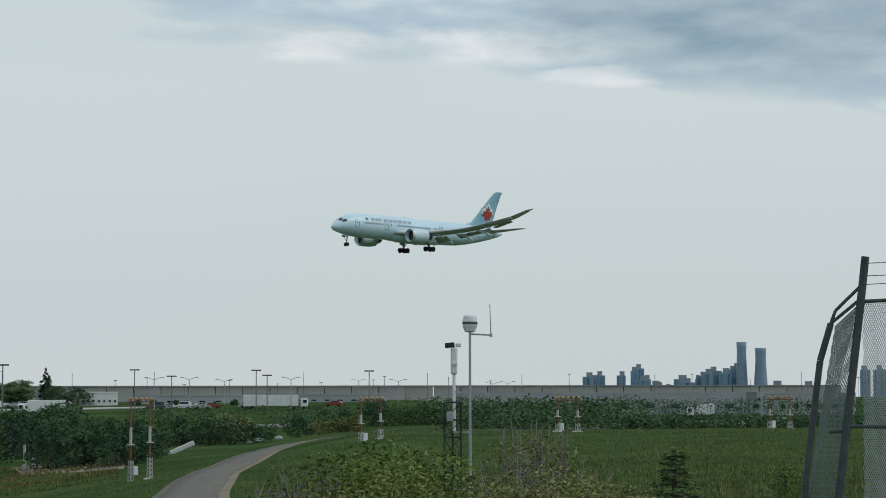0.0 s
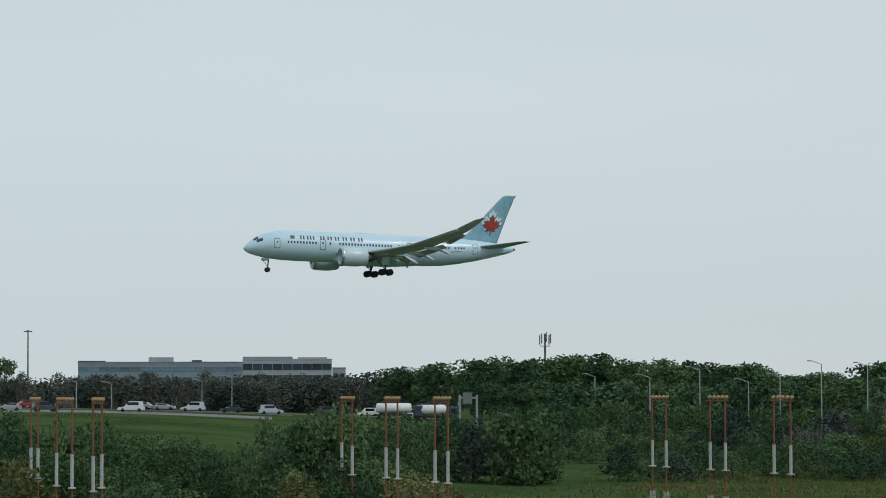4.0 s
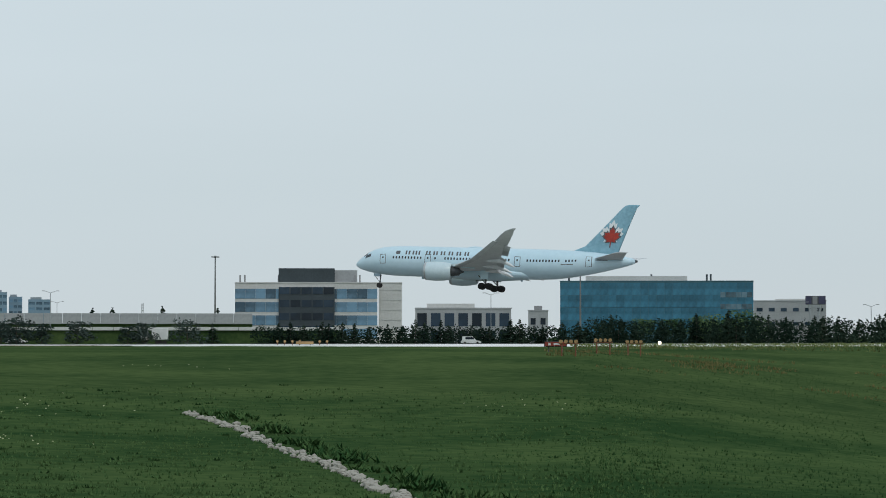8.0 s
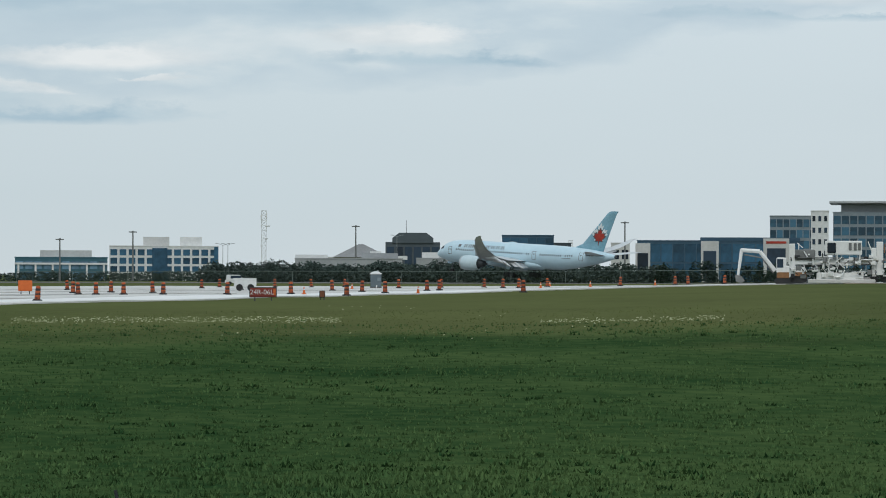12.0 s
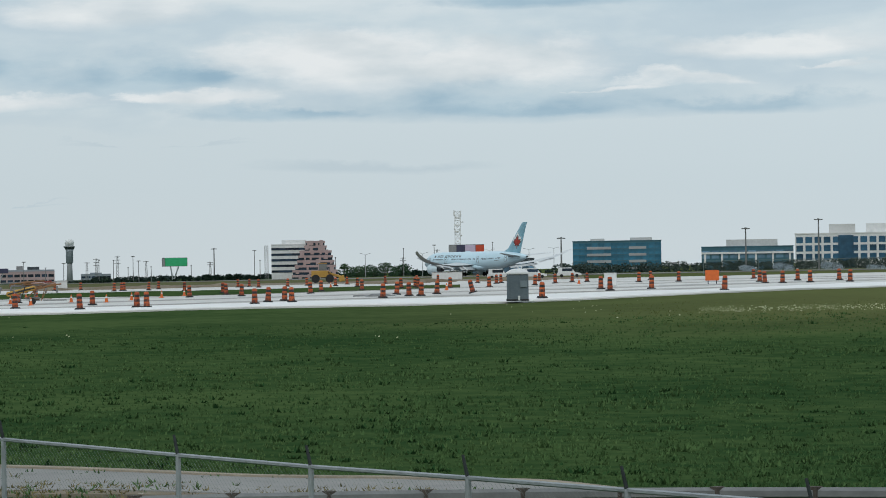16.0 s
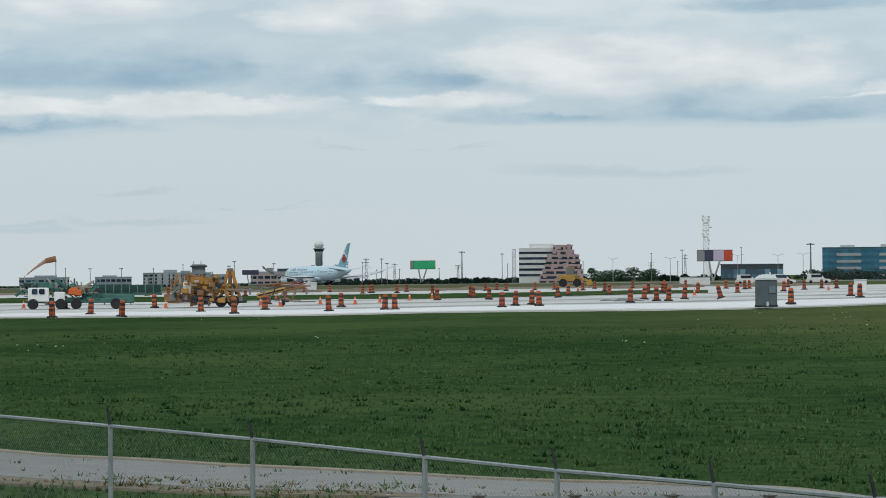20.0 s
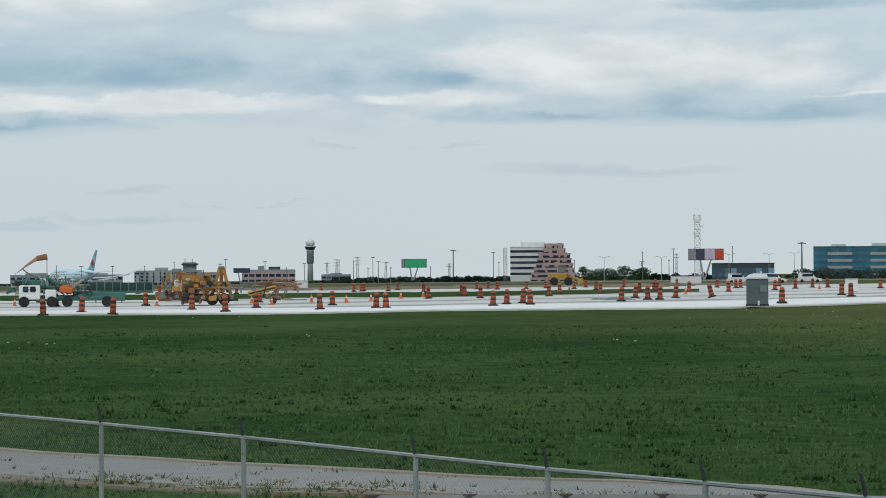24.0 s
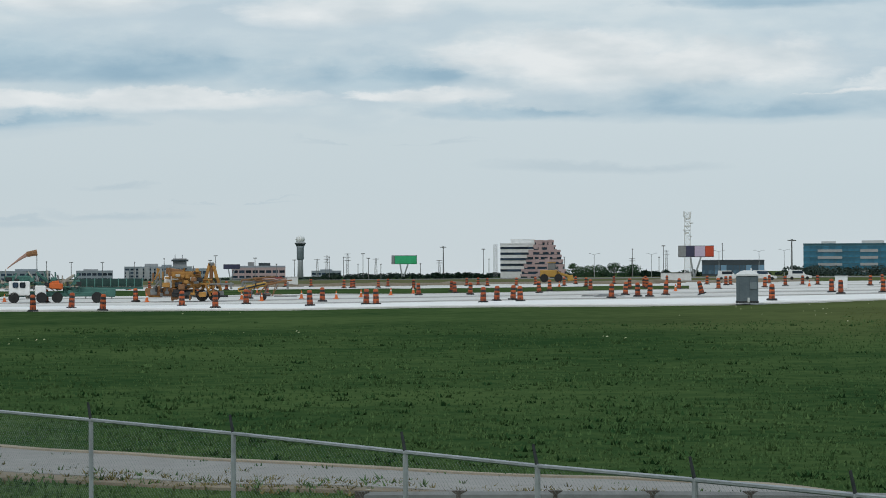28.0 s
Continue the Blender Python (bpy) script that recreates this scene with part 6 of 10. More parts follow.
KINDS = {
    "oak_a": tree_kind("tree", 11, 10, 3.6, "leaf_dark", "bark", 1800, 0.295, "tall dark green broadleaf tree"),
    "oak_b": tree_kind("tree", 12, 10, 4.2, "leaf_mid", "bark", 1850, 0.295, "broad green tree with an uneven crown"),
    "oak_c": tree_kind("tree", 13, 10, 3.2, "leaf_dark", "bark", 1700, 0.295, "narrow dark green broadleaf tree", start=0.2),
    "poplar": tree_kind("tree", 14, 10, 2.4, "leaf_olive", "bark_grey", 900, 0.28, "thin tree in young olive leaf", twigs=6),
    "bare": tree_kind("tree", 15, 10, 2.8, "leaf_grey", "bark_grey", 1000, 0.26, "grey-brown tree barely in leaf", twigs=14, start=0.1),
    "bush_a": tree_kind("bush", 21, 6, 3.8, "leaf_mid", "bark", 1300, 0.31, "dense rounded green bush", start=0.05, category="bush"),
    "bush_b": tree_kind("bush", 22, 6, 4.4, "leaf_dark", "bark", 1300, 0.32, "wide dark green thicket bush", start=0.05, category="bush"),
    "bush_c": tree_kind("bush", 23, 5, 3.4, "leaf_olive", "bark_grey", 1200, 0.25, "yellow-olive bush in young leaf", start=0.05, category="bush"),
    "bush_silver": tree_kind("bush", 24, 5, 2.6, "leaf_grey", "bark_grey", 1100, 0.19, "silvery grey twiggy bush", twigs=16, start=0.05, category="bush"),
    "val_a": tree_kind("bush", 25, 6, 3.4, "leaf_mid", "bark", 2050, 0.202, "dense rounded green bush in the valley", start=0.05, category="bush"),
    "val_b": tree_kind("bush", 26, 6, 3.6, "leaf_dark", "bark", 2050, 0.202, "dark green thicket bush in the valley", start=0.05, category="bush"),
    "val_c": tree_kind("bush", 27, 6, 3.0, "leaf_olive", "bark_grey", 1700, 0.205, "yellow-olive valley bush in young leaf", start=0.05, category="bush"),
    "dale_a": tree_kind("bush", 28, 6, 3.4, "leaf_mid", "bark", 1300, 0.265, "dense rounded green bush below the wood", start=0.05, category="bush"),
    "dale_b": tree_kind("bush", 29, 6, 3.6, "leaf_dark", "bark", 1300, 0.265, "dark green thicket bush below the wood", start=0.05, category="bush"),
    "haze_a": tree_kind("bush", 51, 6, 3.6, "leaf_haze", "bark", 1100, 0.30, "haze-toned green bush far across the field", start=0.05, category="bush"),
    "haze_b": tree_kind("bush", 52, 6, 3.2, "leaf_haze", "bark", 1100, 0.30, "haze-toned tall bush far across the field", start=0.1, category="bush"),
    "near_bright": tree_kind("bush", 31, 2.6, 1.9, "leaf_bright", "bark", 5200, 0.06, "bright yellow-green leafy bush", start=0.05, category="bush"),
    "near_twig": tree_kind("bush", 32, 2.6, 1.5, "leaf_grey", "bark_grey", 1100, 0.05, "grey twiggy bush barely in leaf", twigs=40, start=0.05, category="bush"),
    "near_olive": tree_kind("bush", 33, 2.0, 1.7, "leaf_olive", "bark_grey", 4200, 0.055, "pale olive bush with fine leaves", twigs=10, start=0.05, category="bush"),
    "sapling": tree_kind("sapling", 34, 3.2, 0.9, "leaf_olive", "bark_grey", 420, 0.055, "thin upright sapling with few leaves", twigs=12, category="sapling"),
    "spruce": conifer_kind("conifer", 41, 8, 2.6, "leaf_conifer", 780, 0.36, "dark green spruce with drooping branches"),
    "spruce_b": conifer_kind("conifer", 42, 8, 3.3, "leaf_conifer", 780, 0.38, "broad dark green spruce tree"),
    "near_spruce": conifer_kind("conifer", 43, 2.4, 0.75, "leaf_mid", 3000, 0.045, "small young green conifer"),
}
NATURAL = {"oak_a": 10, "oak_b": 10, "oak_c": 10, "poplar": 10, "bare": 10, "bush_a": 6, "bush_b": 6, "bush_c": 5, "bush_silver": 5, "val_a": 6, "val_b": 6, "val_c": 6, "dale_a": 6, "dale_b": 6, "haze_a": 6, "haze_b": 6, "near_bright": 2.6, "near_twig": 2.6, "near_olive": 2.0, "sapling": 3.2, "spruce": 8, "spruce_b": 8, "near_spruce": 2.4}
plant_rng = random.Random(5)


def plant(kind, a, r, height, wide=1.0, group="", sink=0.15):
    p = spot(a, r)
    k = height / NATURAL[kind]
    m = pose(p.x, p.y, p.z - sink, 0, 0, plant_rng.uniform(0, 360)) @ Matrix.Diagonal((k * wide, k * wide, k, 1))
    ob = copy_thing(KINDS[kind], m)
    if group:
        tagged(ob, group=group)
    return ob


def belt(kinds, a0, a1, r0, r1, n, h0, h1, group, wide=1.0):
    for i in range(n):
        a = a0 + (a1 - a0) * (i + plant_rng.uniform(0.1, 0.9)) / n
        plant(plant_rng.choice(kinds), a, plant_rng.uniform(r0, r1), plant_rng.uniform(h0, h1), wide * plant_rng.uniform(0.85, 1.15), group)


def rise(kinds, a0, a1, r0, r1, n, top0, top1, group, wide=1.0):
    """A belt whose crowns end at a level above (or below) the eye."""
    for i in range(n):
        a = a0 + (a1 - a0) * (i + plant_rng.uniform(0.1, 0.9)) / n
        r = plant_rng.uniform(r0, r1)
        h = max(EYE + plant_rng.uniform(top0, top1) - plant_rng.choice((0, 0, 0, 0.7, 1.4)) - spot(a, r).z, 1.2)
        plant(plant_rng.choice(kinds), a, r, h, wide * plant_rng.uniform(0.85, 1.15) * (8.5 / h if h < 8.5 else 1) ** 0.5, group)


def hedge(name, a0, a1, r0, r1, n, top0, top1, leaf, label, count=70, size=0.4, wide=2.0):
    """A far hedge that nobody could count: many leaf clumps in one mesh."""
    rng = random.Random(n + int(r0))
    blobs = []
    for i in range(n):
        p = spot(a0 + (a1 - a0) * (i + rng.uniform(0, 1)) / n, rng.uniform(r0, r1))
        h = max(EYE + rng.uniform(top0, top1) - p.z, 1.0)
        blobs.append((p.x, p.y, p.z + h * 0.42, h * 0.5 * wide * rng.uniform(0.7, 1.2), h * 0.5 * wide, h * 0.56))
    V, F = leaves(n, blobs, n * count, size, 0.5, 0.05)
    tagged(mesh_ob(name, V, F, M[leaf]), label, "hedge", kind="stuff")


WOOD, VALLEY, SCREEN, LOTS = "trees of the far wood", "bushes in the valley", "tree screen beyond the runway", "trees round the car parks"
# the far wood
rise(["oak_a", "oak_b"], -27.8, -31.2, 580, 680, 20, 6.0, 8.8, WOOD, 1.0)
rise(["oak_a", "oak_b"], -31.2, -33.6, 580, 680, 14, 4.8, 6.8, WOOD, 1.0)
rise(["oak_a", "oak_b", "oak_c"], -33.6, -35.8, 580, 680, 13, 2.8, 4.4, WOOD, 1.0)
rise(["oak_a", "oak_b"], -35.8, -37.2, 580, 680, 8, 4.6, 6.2, WOOD, 1.0)
rise(["oak_a", "oak_b"], -37.2, -38.6, 580, 680, 9, 6.2, 8.0, WOOD, 1.0)
rise(["oak_a", "oak_b", "bush_b"], -27.8, -39.5, 480, 545, 34, 0.6, 2.6, WOOD, 1.1)
rise(["poplar", "bare", "oak_c"], -38.6, -41.2, 770, 800, 14, 3.0, 5.8, WOOD, 1.4)
rise(["bush_b", "oak_b"], -38.5, -41.7, 765, 790, 14, 1.2, 3.0, WOOD, 1.45)
rise(["oak_b"], -41.3, -41.7, 768, 780, 2, 3.3, 4.0, WOOD, 0.8)
plant("spruce_b", -42.05, 775, EYE + 7.2 - spot(-42.05, 775).z, 0.85, WOOD)
rise(["oak_a", "bush_b"], -41.2, -42.9, 762, 780, 5, 1.6, 3.2, WOOD, 0.9)
plant("oak_c", -42.1, 772, EYE + 5.0 - spot(-42.1, 772).z, 0.4, WOOD)
hedge("hedge", -49.2, -58.8, 690, 750, 80, -1.3, -0.4, "leaf_dark", "dark hedge shrubs before the depot buildings", 150, 0.3, 1.6)
hedge("hedge", -43.6, -46.4, 735, 752, 14, -2.4, -1.2, "leaf_dark", "low dark shrubs before the depot", 90, 0.3, 0.9)
rise(["dale_b", "dale_a"], -44.0, -45.9, 440, 480, 9, -3.8, -2.6, "bushes in the valley", 0.8)
rise(["dale_b"], -47.4, -48.2, 540, 560, 3, -2.8, -2.0, "bushes in the valley", 0.7)
rise(["dale_a", "dale_b"], -48.4, -50.6, 600, 625, 9, -1.9, -1.0, "bushes in the valley", 1.0)
# valley thickets behind the light poles
DAB, DABC = ["dale_a", "dale_b", "dale_a", "haze_a"], ["dale_a", "dale_b", "val_c", "dale_a", "haze_b", "bush_silver", "dale_a"]
AB, ABC = ["val_a", "val_b", "val_a"], ["val_a", "val_b", "val_c", "val_a"]
rise(AB, -15.9, -17.2, 262, 300, 7, -4.3, -3.2, VALLEY, 0.7)
rise(["val_a", "val_b", "oak_b"], -17.5, -19.1, 262, 300, 9, -2.4, -1.3, VALLEY, 0.62)
rise(ABC, -16.4, -20.4, 244, 262, 12, -6.6, -4.6, VALLEY, 0.75)
rise(AB, -19.2, -20.8, 262, 300, 8, -3.9, -2.8, VALLEY, 0.65)
rise(AB, -20.8, -22.3, 265, 300, 7, -5.4, -4.0, VALLEY, 0.7)
rise(AB, -22.2, -23.3, 270, 300, 5, -6.4, -5.0, VALLEY, 0.7)
rise(["val_b", "val_a"], -19.8, -22.2, 240, 258, 8, -8.4, -6.2, VALLEY, 0.8)
rise(AB, -23.6, -24.4, 256, 285, 5, -4.0, -2.4, VALLEY, 0.65)
rise(["val_a", "oak_b"], -24.4, -25.4, 256, 280, 6, -2.0, -1.2, VALLEY, 0.65)
rise(AB, -25.6, -26.6, 290, 330, 6, -3.6, -2.6, VALLEY, 0.7)
rise(DAB, -26.6, -29.4, 330, 380, 12, -3.0, -1.9, VALLEY, 0.75)
rise(ABC, -23.8, -27.5, 246, 262, 11, -8.2, -5.6, VALLEY, 0.75)
rise(DAB, -29.0, -34.0, 440, 500, 20, -3.2, -1.4, VALLEY, 0.85)
rise(DABC, -33.5, -39.5, 440, 500, 23, -3.4, -1.6, VALLEY, 0.85)
rise(DAB, -28.5, -34.4, 400, 430, 20, -6.4, -4.4, VALLEY, 0.8)
rise(DABC, -34.2, -39.8, 395, 430, 20, -6.6, -4.8, VALLEY, 0.8)
rise(DAB, -39.2, -41.4, 400, 440, 8, -5.6, -4.0, VALLEY, 0.8)
rise(["dale_b"], -42.0, -44.0, 366, 395, 9, -3.8, -2.6, VALLEY, 0.8)
rise(["dale_b", "dale_a", "bush_c"], -44.2, -48.4, 480, 540, 10, -5.0, -3.4, VALLEY, 0.9)
rise(["dale_b"], -42.6, -46.4, 430, 470, 6, -5.6, -4.4, VALLEY, 0.9)
rise(DAB, -30.5, -40.2, 352, 388, 24, -8.0, -6.0, VALLEY, 0.8)
rise(["dale_b"], -43.3, -44.2, 352, 385, 5, -4.4, -3.2, VALLEY, 0.85)
rise(DAB, -39.4, -42.6, 490, 560, 16, -3.0, -1.6, VALLEY, 0.9)
rise(DAB, -40.4, -42.4, 430, 470, 9, -4.6, -3.2, VALLEY, 0.85)
hedge("hedge", -43.8, -50.2, 600, 690, 70, -3.4, -2.2, "leaf_dark", "dark shrubs on the bank below the depot", 110, 0.28, 1.5)
plant("val_c", -36.7, 392, 5.6, 1.0, VALLEY)
plant("bush_silver", -15.75, 262, 4.6, 1.0, VALLEY)
plant("bush_silver", -39.6, 300, 5.0, 1.0, VALLEY)
plant("bare", -39.3, 330, 6.0, 1.0, VALLEY)
hedge("hedge", -50.0, -53.8, 440, 490, 34, -1.0, 0.2, "leaf_dark", "dark green hedge trees beyond the meadow", 240, 0.33, 1.2)
hedge("hedge", -53.4, -58.8, 430, 490, 50, -4.2, -3.0, "leaf_dark", "dark hedge shrubs beyond the meadow", 200, 0.30, 1.3)
# by the camera
NEAR = "bushes on the near slope"
for kind, a, r, h, w in (("near_bright", -48.6, 60, 2.75, 1.15), ("near_bright", -49.3, 63, 2.7, 1.1), ("near_bright", -49.1, 58, 2.3, 1.1), ("near_bright", -48.0, 66, 2.5, 1.1), ("near_twig", -47.0, 60, 2.1, 1.1), ("near_twig", -47.6, 62, 2.4, 1.1), ("near_olive", -46.7, 58, 1.5, 1.1), ("near_olive", -47.9, 56, 1.7, 1.1), ("near_olive", -51.6, 57, 1.9, 1.1),
                         ("near_olive", -52.2, 55, 1.75, 1.15), ("near_olive", -52.7, 60, 1.7, 1.1), ("near_twig", -51.5, 62, 2.2, 1.0), ("sapling", -51.4, 60, 2.7, 1.0), ("sapling", -51.9, 61, 2.8, 1.1), ("sapling", -52.3, 63, 2.6, 1.0), ("near_spruce", -54.64, 66, 2.15, 1.9), ("near_spruce", -56.85, 68, 1.6, 2.0),
                         ("near_olive", -48.2, 54, 1.4, 1.1), ("near_bright", -57.2, 58, 1.6, 0.9), ("near_olive", -46.0, 57, 1.1, 1.0)):
    plant(kind, a, r, h, w, NEAR, 0.1)
# screens of spruce beyond the runway
belt(["spruce", "spruce_b"], -11.2, 3.4, 700, 760, 44, 6.4, 9.2, SCREEN, 1.15)
hedge("hedge", -11.4, 3.6, 705, 745, 130, 3.6, 5.6, "leaf_conifer", "dense dark conifer screen beyond the runway", 330, 0.34, 0.62)
hedge("hedge", 3.4, 10.4, 705, 745, 60, 1.8, 3.2, "leaf_conifer", "low dark conifer screen before the silver office", 170, 0.34, 0.9)
belt(["spruce_b", "spruce"], 3.0, 10.0, 690, 740, 26, 4.6, 6.8, SCREEN, 1.35)
belt(["oak_b", "bush_a"], 0.2, 2.6, 770, 800, 6, 7.0, 9.5, SCREEN, 1.1)
hedge("hedge", -12.0, -1.0, 640, 668, 70, 0.4, 1.4, "leaf_conifer", "dark conifer hedge before the spruce screen", 90, 0.34, 1.0)
for a, h in ((12.6, 5.0), (12.9, 4.2), (13.9, 5.2), (14.6, 4.6), (15.1, 6.0), (15.4, 5.2), (15.8, 5.6), (16.3, 4.8), (17.2, 4.6), (17.5, 4.4), (18.4, 4.6), (11.2, 4.8), (11.7, 5.4)):
    plant(plant_rng.choice(["spruce_b", "haze_a", "haze_b"]), a, 640 + plant_rng.uniform(-20, 20), h, 1.3, SCREEN)
for a, h in ((12.2, 9.6), (13.2, 9.2), (13.6, 9.0), (11.1, 9.0)):
    plant("spruce", a, 905, h + 3.0, 0.9, SCREEN)
belt(["spruce_b", "haze_b"], 17.8, 28.4, 680, 720, 52, 3.6, 5.6, SCREEN, 1.5)
hedge("hedge", 28.0, 37.4, 780, 815, 80, 1.4, 3.4, "leaf_haze", "dark hedge before the low terminal roofs", 300, 0.55, 1.3)
belt(["haze_a", "haze_b"], 28.0, 37.2, 780, 830, 12, 4.6, 6.6, SCREEN, 1.1)
FAR = "dark clump of far trees beyond the airfield"
hedge("far_trees", 50.0, 51.55, 1240, 1290, 17, -3.9, -2.4, "leaf_conifer", FAR, 110, 0.5, 1.3)
hedge("far_trees", 53.05, 53.6, 1240, 1290, 8, -4.6, -3.7, "leaf_conifer", FAR, 90, 0.5, 1.3)
hedge("far_trees", 51.55, 53.1, 1250, 1300, 14, -5.6, -4.6, "leaf_conifer", FAR, 90, 0.5, 1.3)
hedge("far_trees", 45.4, 47.0, 1240, 1290, 16, -3.0, -1.6, "leaf_conifer", FAR, 100, 0.55, 1.3)
hedge("far_trees", 43.1, 43.9, 1220, 1240, 10, -2.4, -0.9, "leaf_haze", FAR, 100, 0.5, 1.3)
hedge("far_trees", 43.0, 53.4, 1500, 1650, 95, -4.4, -3.2, "leaf_haze", "low line of far trees on the horizon", 70, 0.8, 2.0)
hedge("far_trees", 53.4, 61.5, 1500, 1650, 80, -7.4, -6.2, "leaf_haze", "low line of far trees on the horizon", 60, 0.8, 2.0)
belt(["oak_a", "bush_b"], 47.0, 48.4, 1380, 1440, 7, 5.0, 7.0, SCREEN, 1.5)
hedge("hedge", 37.0, 44.0, 960, 1010, 60, -0.9, 0.3, "leaf_haze", "low dark hedge beyond the closed runway", 170, 0.45, 1.8)
# trees round the offices
hedge("hedge", -11.2, -17.6, 768, 792, 66, 2.2, 4.4, "leaf_conifer", "dense dark conifers before the offices", 230, 0.5, 0.9)
hedge("bare_thicket", -17.4, -26.8, 742, 790, 140, 3.0, 5.4, "leaf_thicket", "grey-brown thicket of trees barely in leaf", 290, 0.46, 0.9)
rise(["bare", "bare", "bare", "haze_b"], -17.4, -26.6, 740, 800, 50, 3.0, 5.8, LOTS, 1.1)
rise(["oak_b", "oak_a"], -26.1, -27.6, 600, 640, 6, 4.0, 6.4, LOTS, 1.0)
rise(["spruce", "spruce_b", "haze_a"], -11.5, -17.0, 758, 776, 26, 2.8, 5.2, LOTS, 1.2)
rise(["oak_b", "poplar", "oak_c"], -16.0, -19.0, 780, 830, 9, 3.5, 7.0, LOTS, 1.0)
plant("oak_b", -18.48, 800, EYE + 9.7 - spot(-18.48, 800).z, 0.7, LOTS)
belt(["spruce", "oak_c"], -13.0, -16.2, 760, 790, 18, 4.5, 6.5, LOTS, 1.2)
belt(["bare"], -8.8, -11.0, 900, 960, 9, 9, 12, LOTS, 1.2)
plant("poplar", -9.0, 900, 13.5, 1.3, LOTS)
for k in KINDS.values():
    for o in (*k.children_recursive, k):
        bpy.data.objects.remove(o)


# ---------------------------------------------------------------- grass blades, flowers, stones
def tufts(name, a0, a1, r0, r1, n, h0, h1, w, material, label, category="grass", seed=1, blades=3, clump=0.0, lift=0.0):
    """Leaning blades strewn over the field, thicker near by; kept in one mesh."""
    rng = np.random.default_rng(seed)
    A, R = rng.uniform(a0, a1, n), r0 * (r1 / r0) ** rng.uniform(0, 1, n)
    X, Y = -R * np.sin(np.radians(A)), R * np.cos(np.radians(A))
    big = np.array([noise.noise((x * 0.11, y * 0.11, 7.0)) for x, y in zip(X, Y)])
    bare = np.zeros(n, bool)
    for line, half, widths in PAVED:
        near = ((X > line[:, 0].min() - 8) & (X < line[:, 0].max() + 8) & (Y > line[:, 1].min() - 8) & (Y < line[:, 1].max() + 8)).nonzero()[0]
        for block in np.array_split(near, max(len(near) // 2000, 1)):
            d = np.hypot(X[block][:, None] - line[None, :, 0], Y[block][:, None] - line[None, :, 1])
            k = d.argmin(1)
            h = half if widths is None else np.array([widths(j / (len(line) - 1)) / 2 + 0.3 for j in k])
            bare[block] |= d.min(1) < h
    X, Y, big = X[~bare], Y[~bare], big[~bare]
    if clump:
        keep = big > clump
        X, Y, big = X[keep], Y[keep], big[keep]
    Z = np.array([turf(x, y) for x, y in zip(X, Y)]) + lift
    m = len(X)
    H = rng.uniform(h0, h1, m) * (1 + 0.7 * np.clip(big, -0.6, 0.8))
    V = np.zeros((m, blades, 3, 3))
    base = np.stack([X, Y, Z], 1)
    for b in range(blades):
        t = rng.uniform(0, 6.283, m)
        d = np.stack([np.cos(t), np.sin(t), np.zeros(m)], 1)
        q = np.stack([-np.sin(t), np.cos(t), np.zeros(m)], 1)
        o = base + d * (H * rng.uniform(0, 0.5, m))[:, None]
        V[:, b, 0] = o - q * w * 0.5 - np.array([0, 0, 0.05])
        V[:, b, 1] = o + q * w * 0.5 - np.array([0, 0, 0.05])
        V[:, b, 2] = o + d * (H * rng.uniform(0.1, 0.8, m))[:, None] + np.array([0, 0, 1.0]) * (H * rng.uniform(0.7, 1.1, m))[:, None]
    V = V.reshape(-1, 3)
    tagged(mesh_ob(name, V.tolist(), np.arange(len(V)).reshape(-1, 3).tolist(), M[material]), label, category, kind="stuff")


def tussocks(name, a0, a1, r0, r1, n, material, label, seed, blades=8):
    """Small tufts of longer blades that lean outwards, gathered in drifts."""
    rng = np.random.default_rng(seed)
    V = []
    for a, k in zip(rng.uniform(a0, a1, n), rng.uniform(0, 1, n)):
        c = spot(a, r0 * (r1 / r0) ** k)
        if noise.noise((c.x * 0.09, c.y * 0.09, seed * 1.7)) < -0.02 or noise.noise((c.x * 0.5, c.y * 0.5, seed * 0.7)) < -0.1:
            continue
        z, wide, tall = turf(c.x, c.y), rng.uniform(0.16, 0.42), rng.uniform(0.08, 0.19)
        for t, u, v in zip(rng.uniform(0, 6.283, blades), rng.uniform(0.1, 1, blades), rng.uniform(0.6, 1.1, blades)):
            dx, dy = math.cos(t), math.sin(t)
            x, y, w = c.x + dx * wide * u, c.y + dy * wide * u, 0.05 + 0.05 * u
            V += [(x - dy * w, y + dx * w, z - 0.03), (x + dy * w, y - dx * w, z - 0.03), (x + dx * tall * 0.5, y + dy * tall * 0.5, z + tall * v * (1.1 - 0.5 * u))]
    tagged(mesh_ob(name, V, np.arange(len(V)).reshape(-1, 3).tolist(), M[material]), label, "grass", kind="stuff")


def petals(name, a0, a1, r0, r1, n, size, material, label, seed=3, thr=0.1, height=0.3):
    """Small flower heads in drifts."""
    rng = np.random.default_rng(seed)
    V, F = [], []
    for a, r in zip(rng.uniform(a0, a1, n), rng.uniform(r0, r1, n)):
        p = spot(a, r)
        if noise.noise((p.x * 0.07, p.y * 0.07, 2.0 + seed)) < thr:
            continue
        z = turf(p.x, p.y) + height * rng.uniform(0.6, 1.2)
        k, s = len(V), size * rng.uniform(0.6, 1.3)
        V += [(p.x - s, p.y, z), (p.x, p.y - s, z - s * 0.3), (p.x + s, p.y, z), (p.x, p.y + s, z + s * 0.3), (p.x, p.y, z + s * 0.7)]
        F += [(k, k + 1, k + 4), (k + 1, k + 2, k + 4), (k + 2, k + 3, k + 4), (k + 3, k, k + 4)]
    tagged(mesh_ob(name, V, F, M[material]), label, "flowers", kind="stuff")


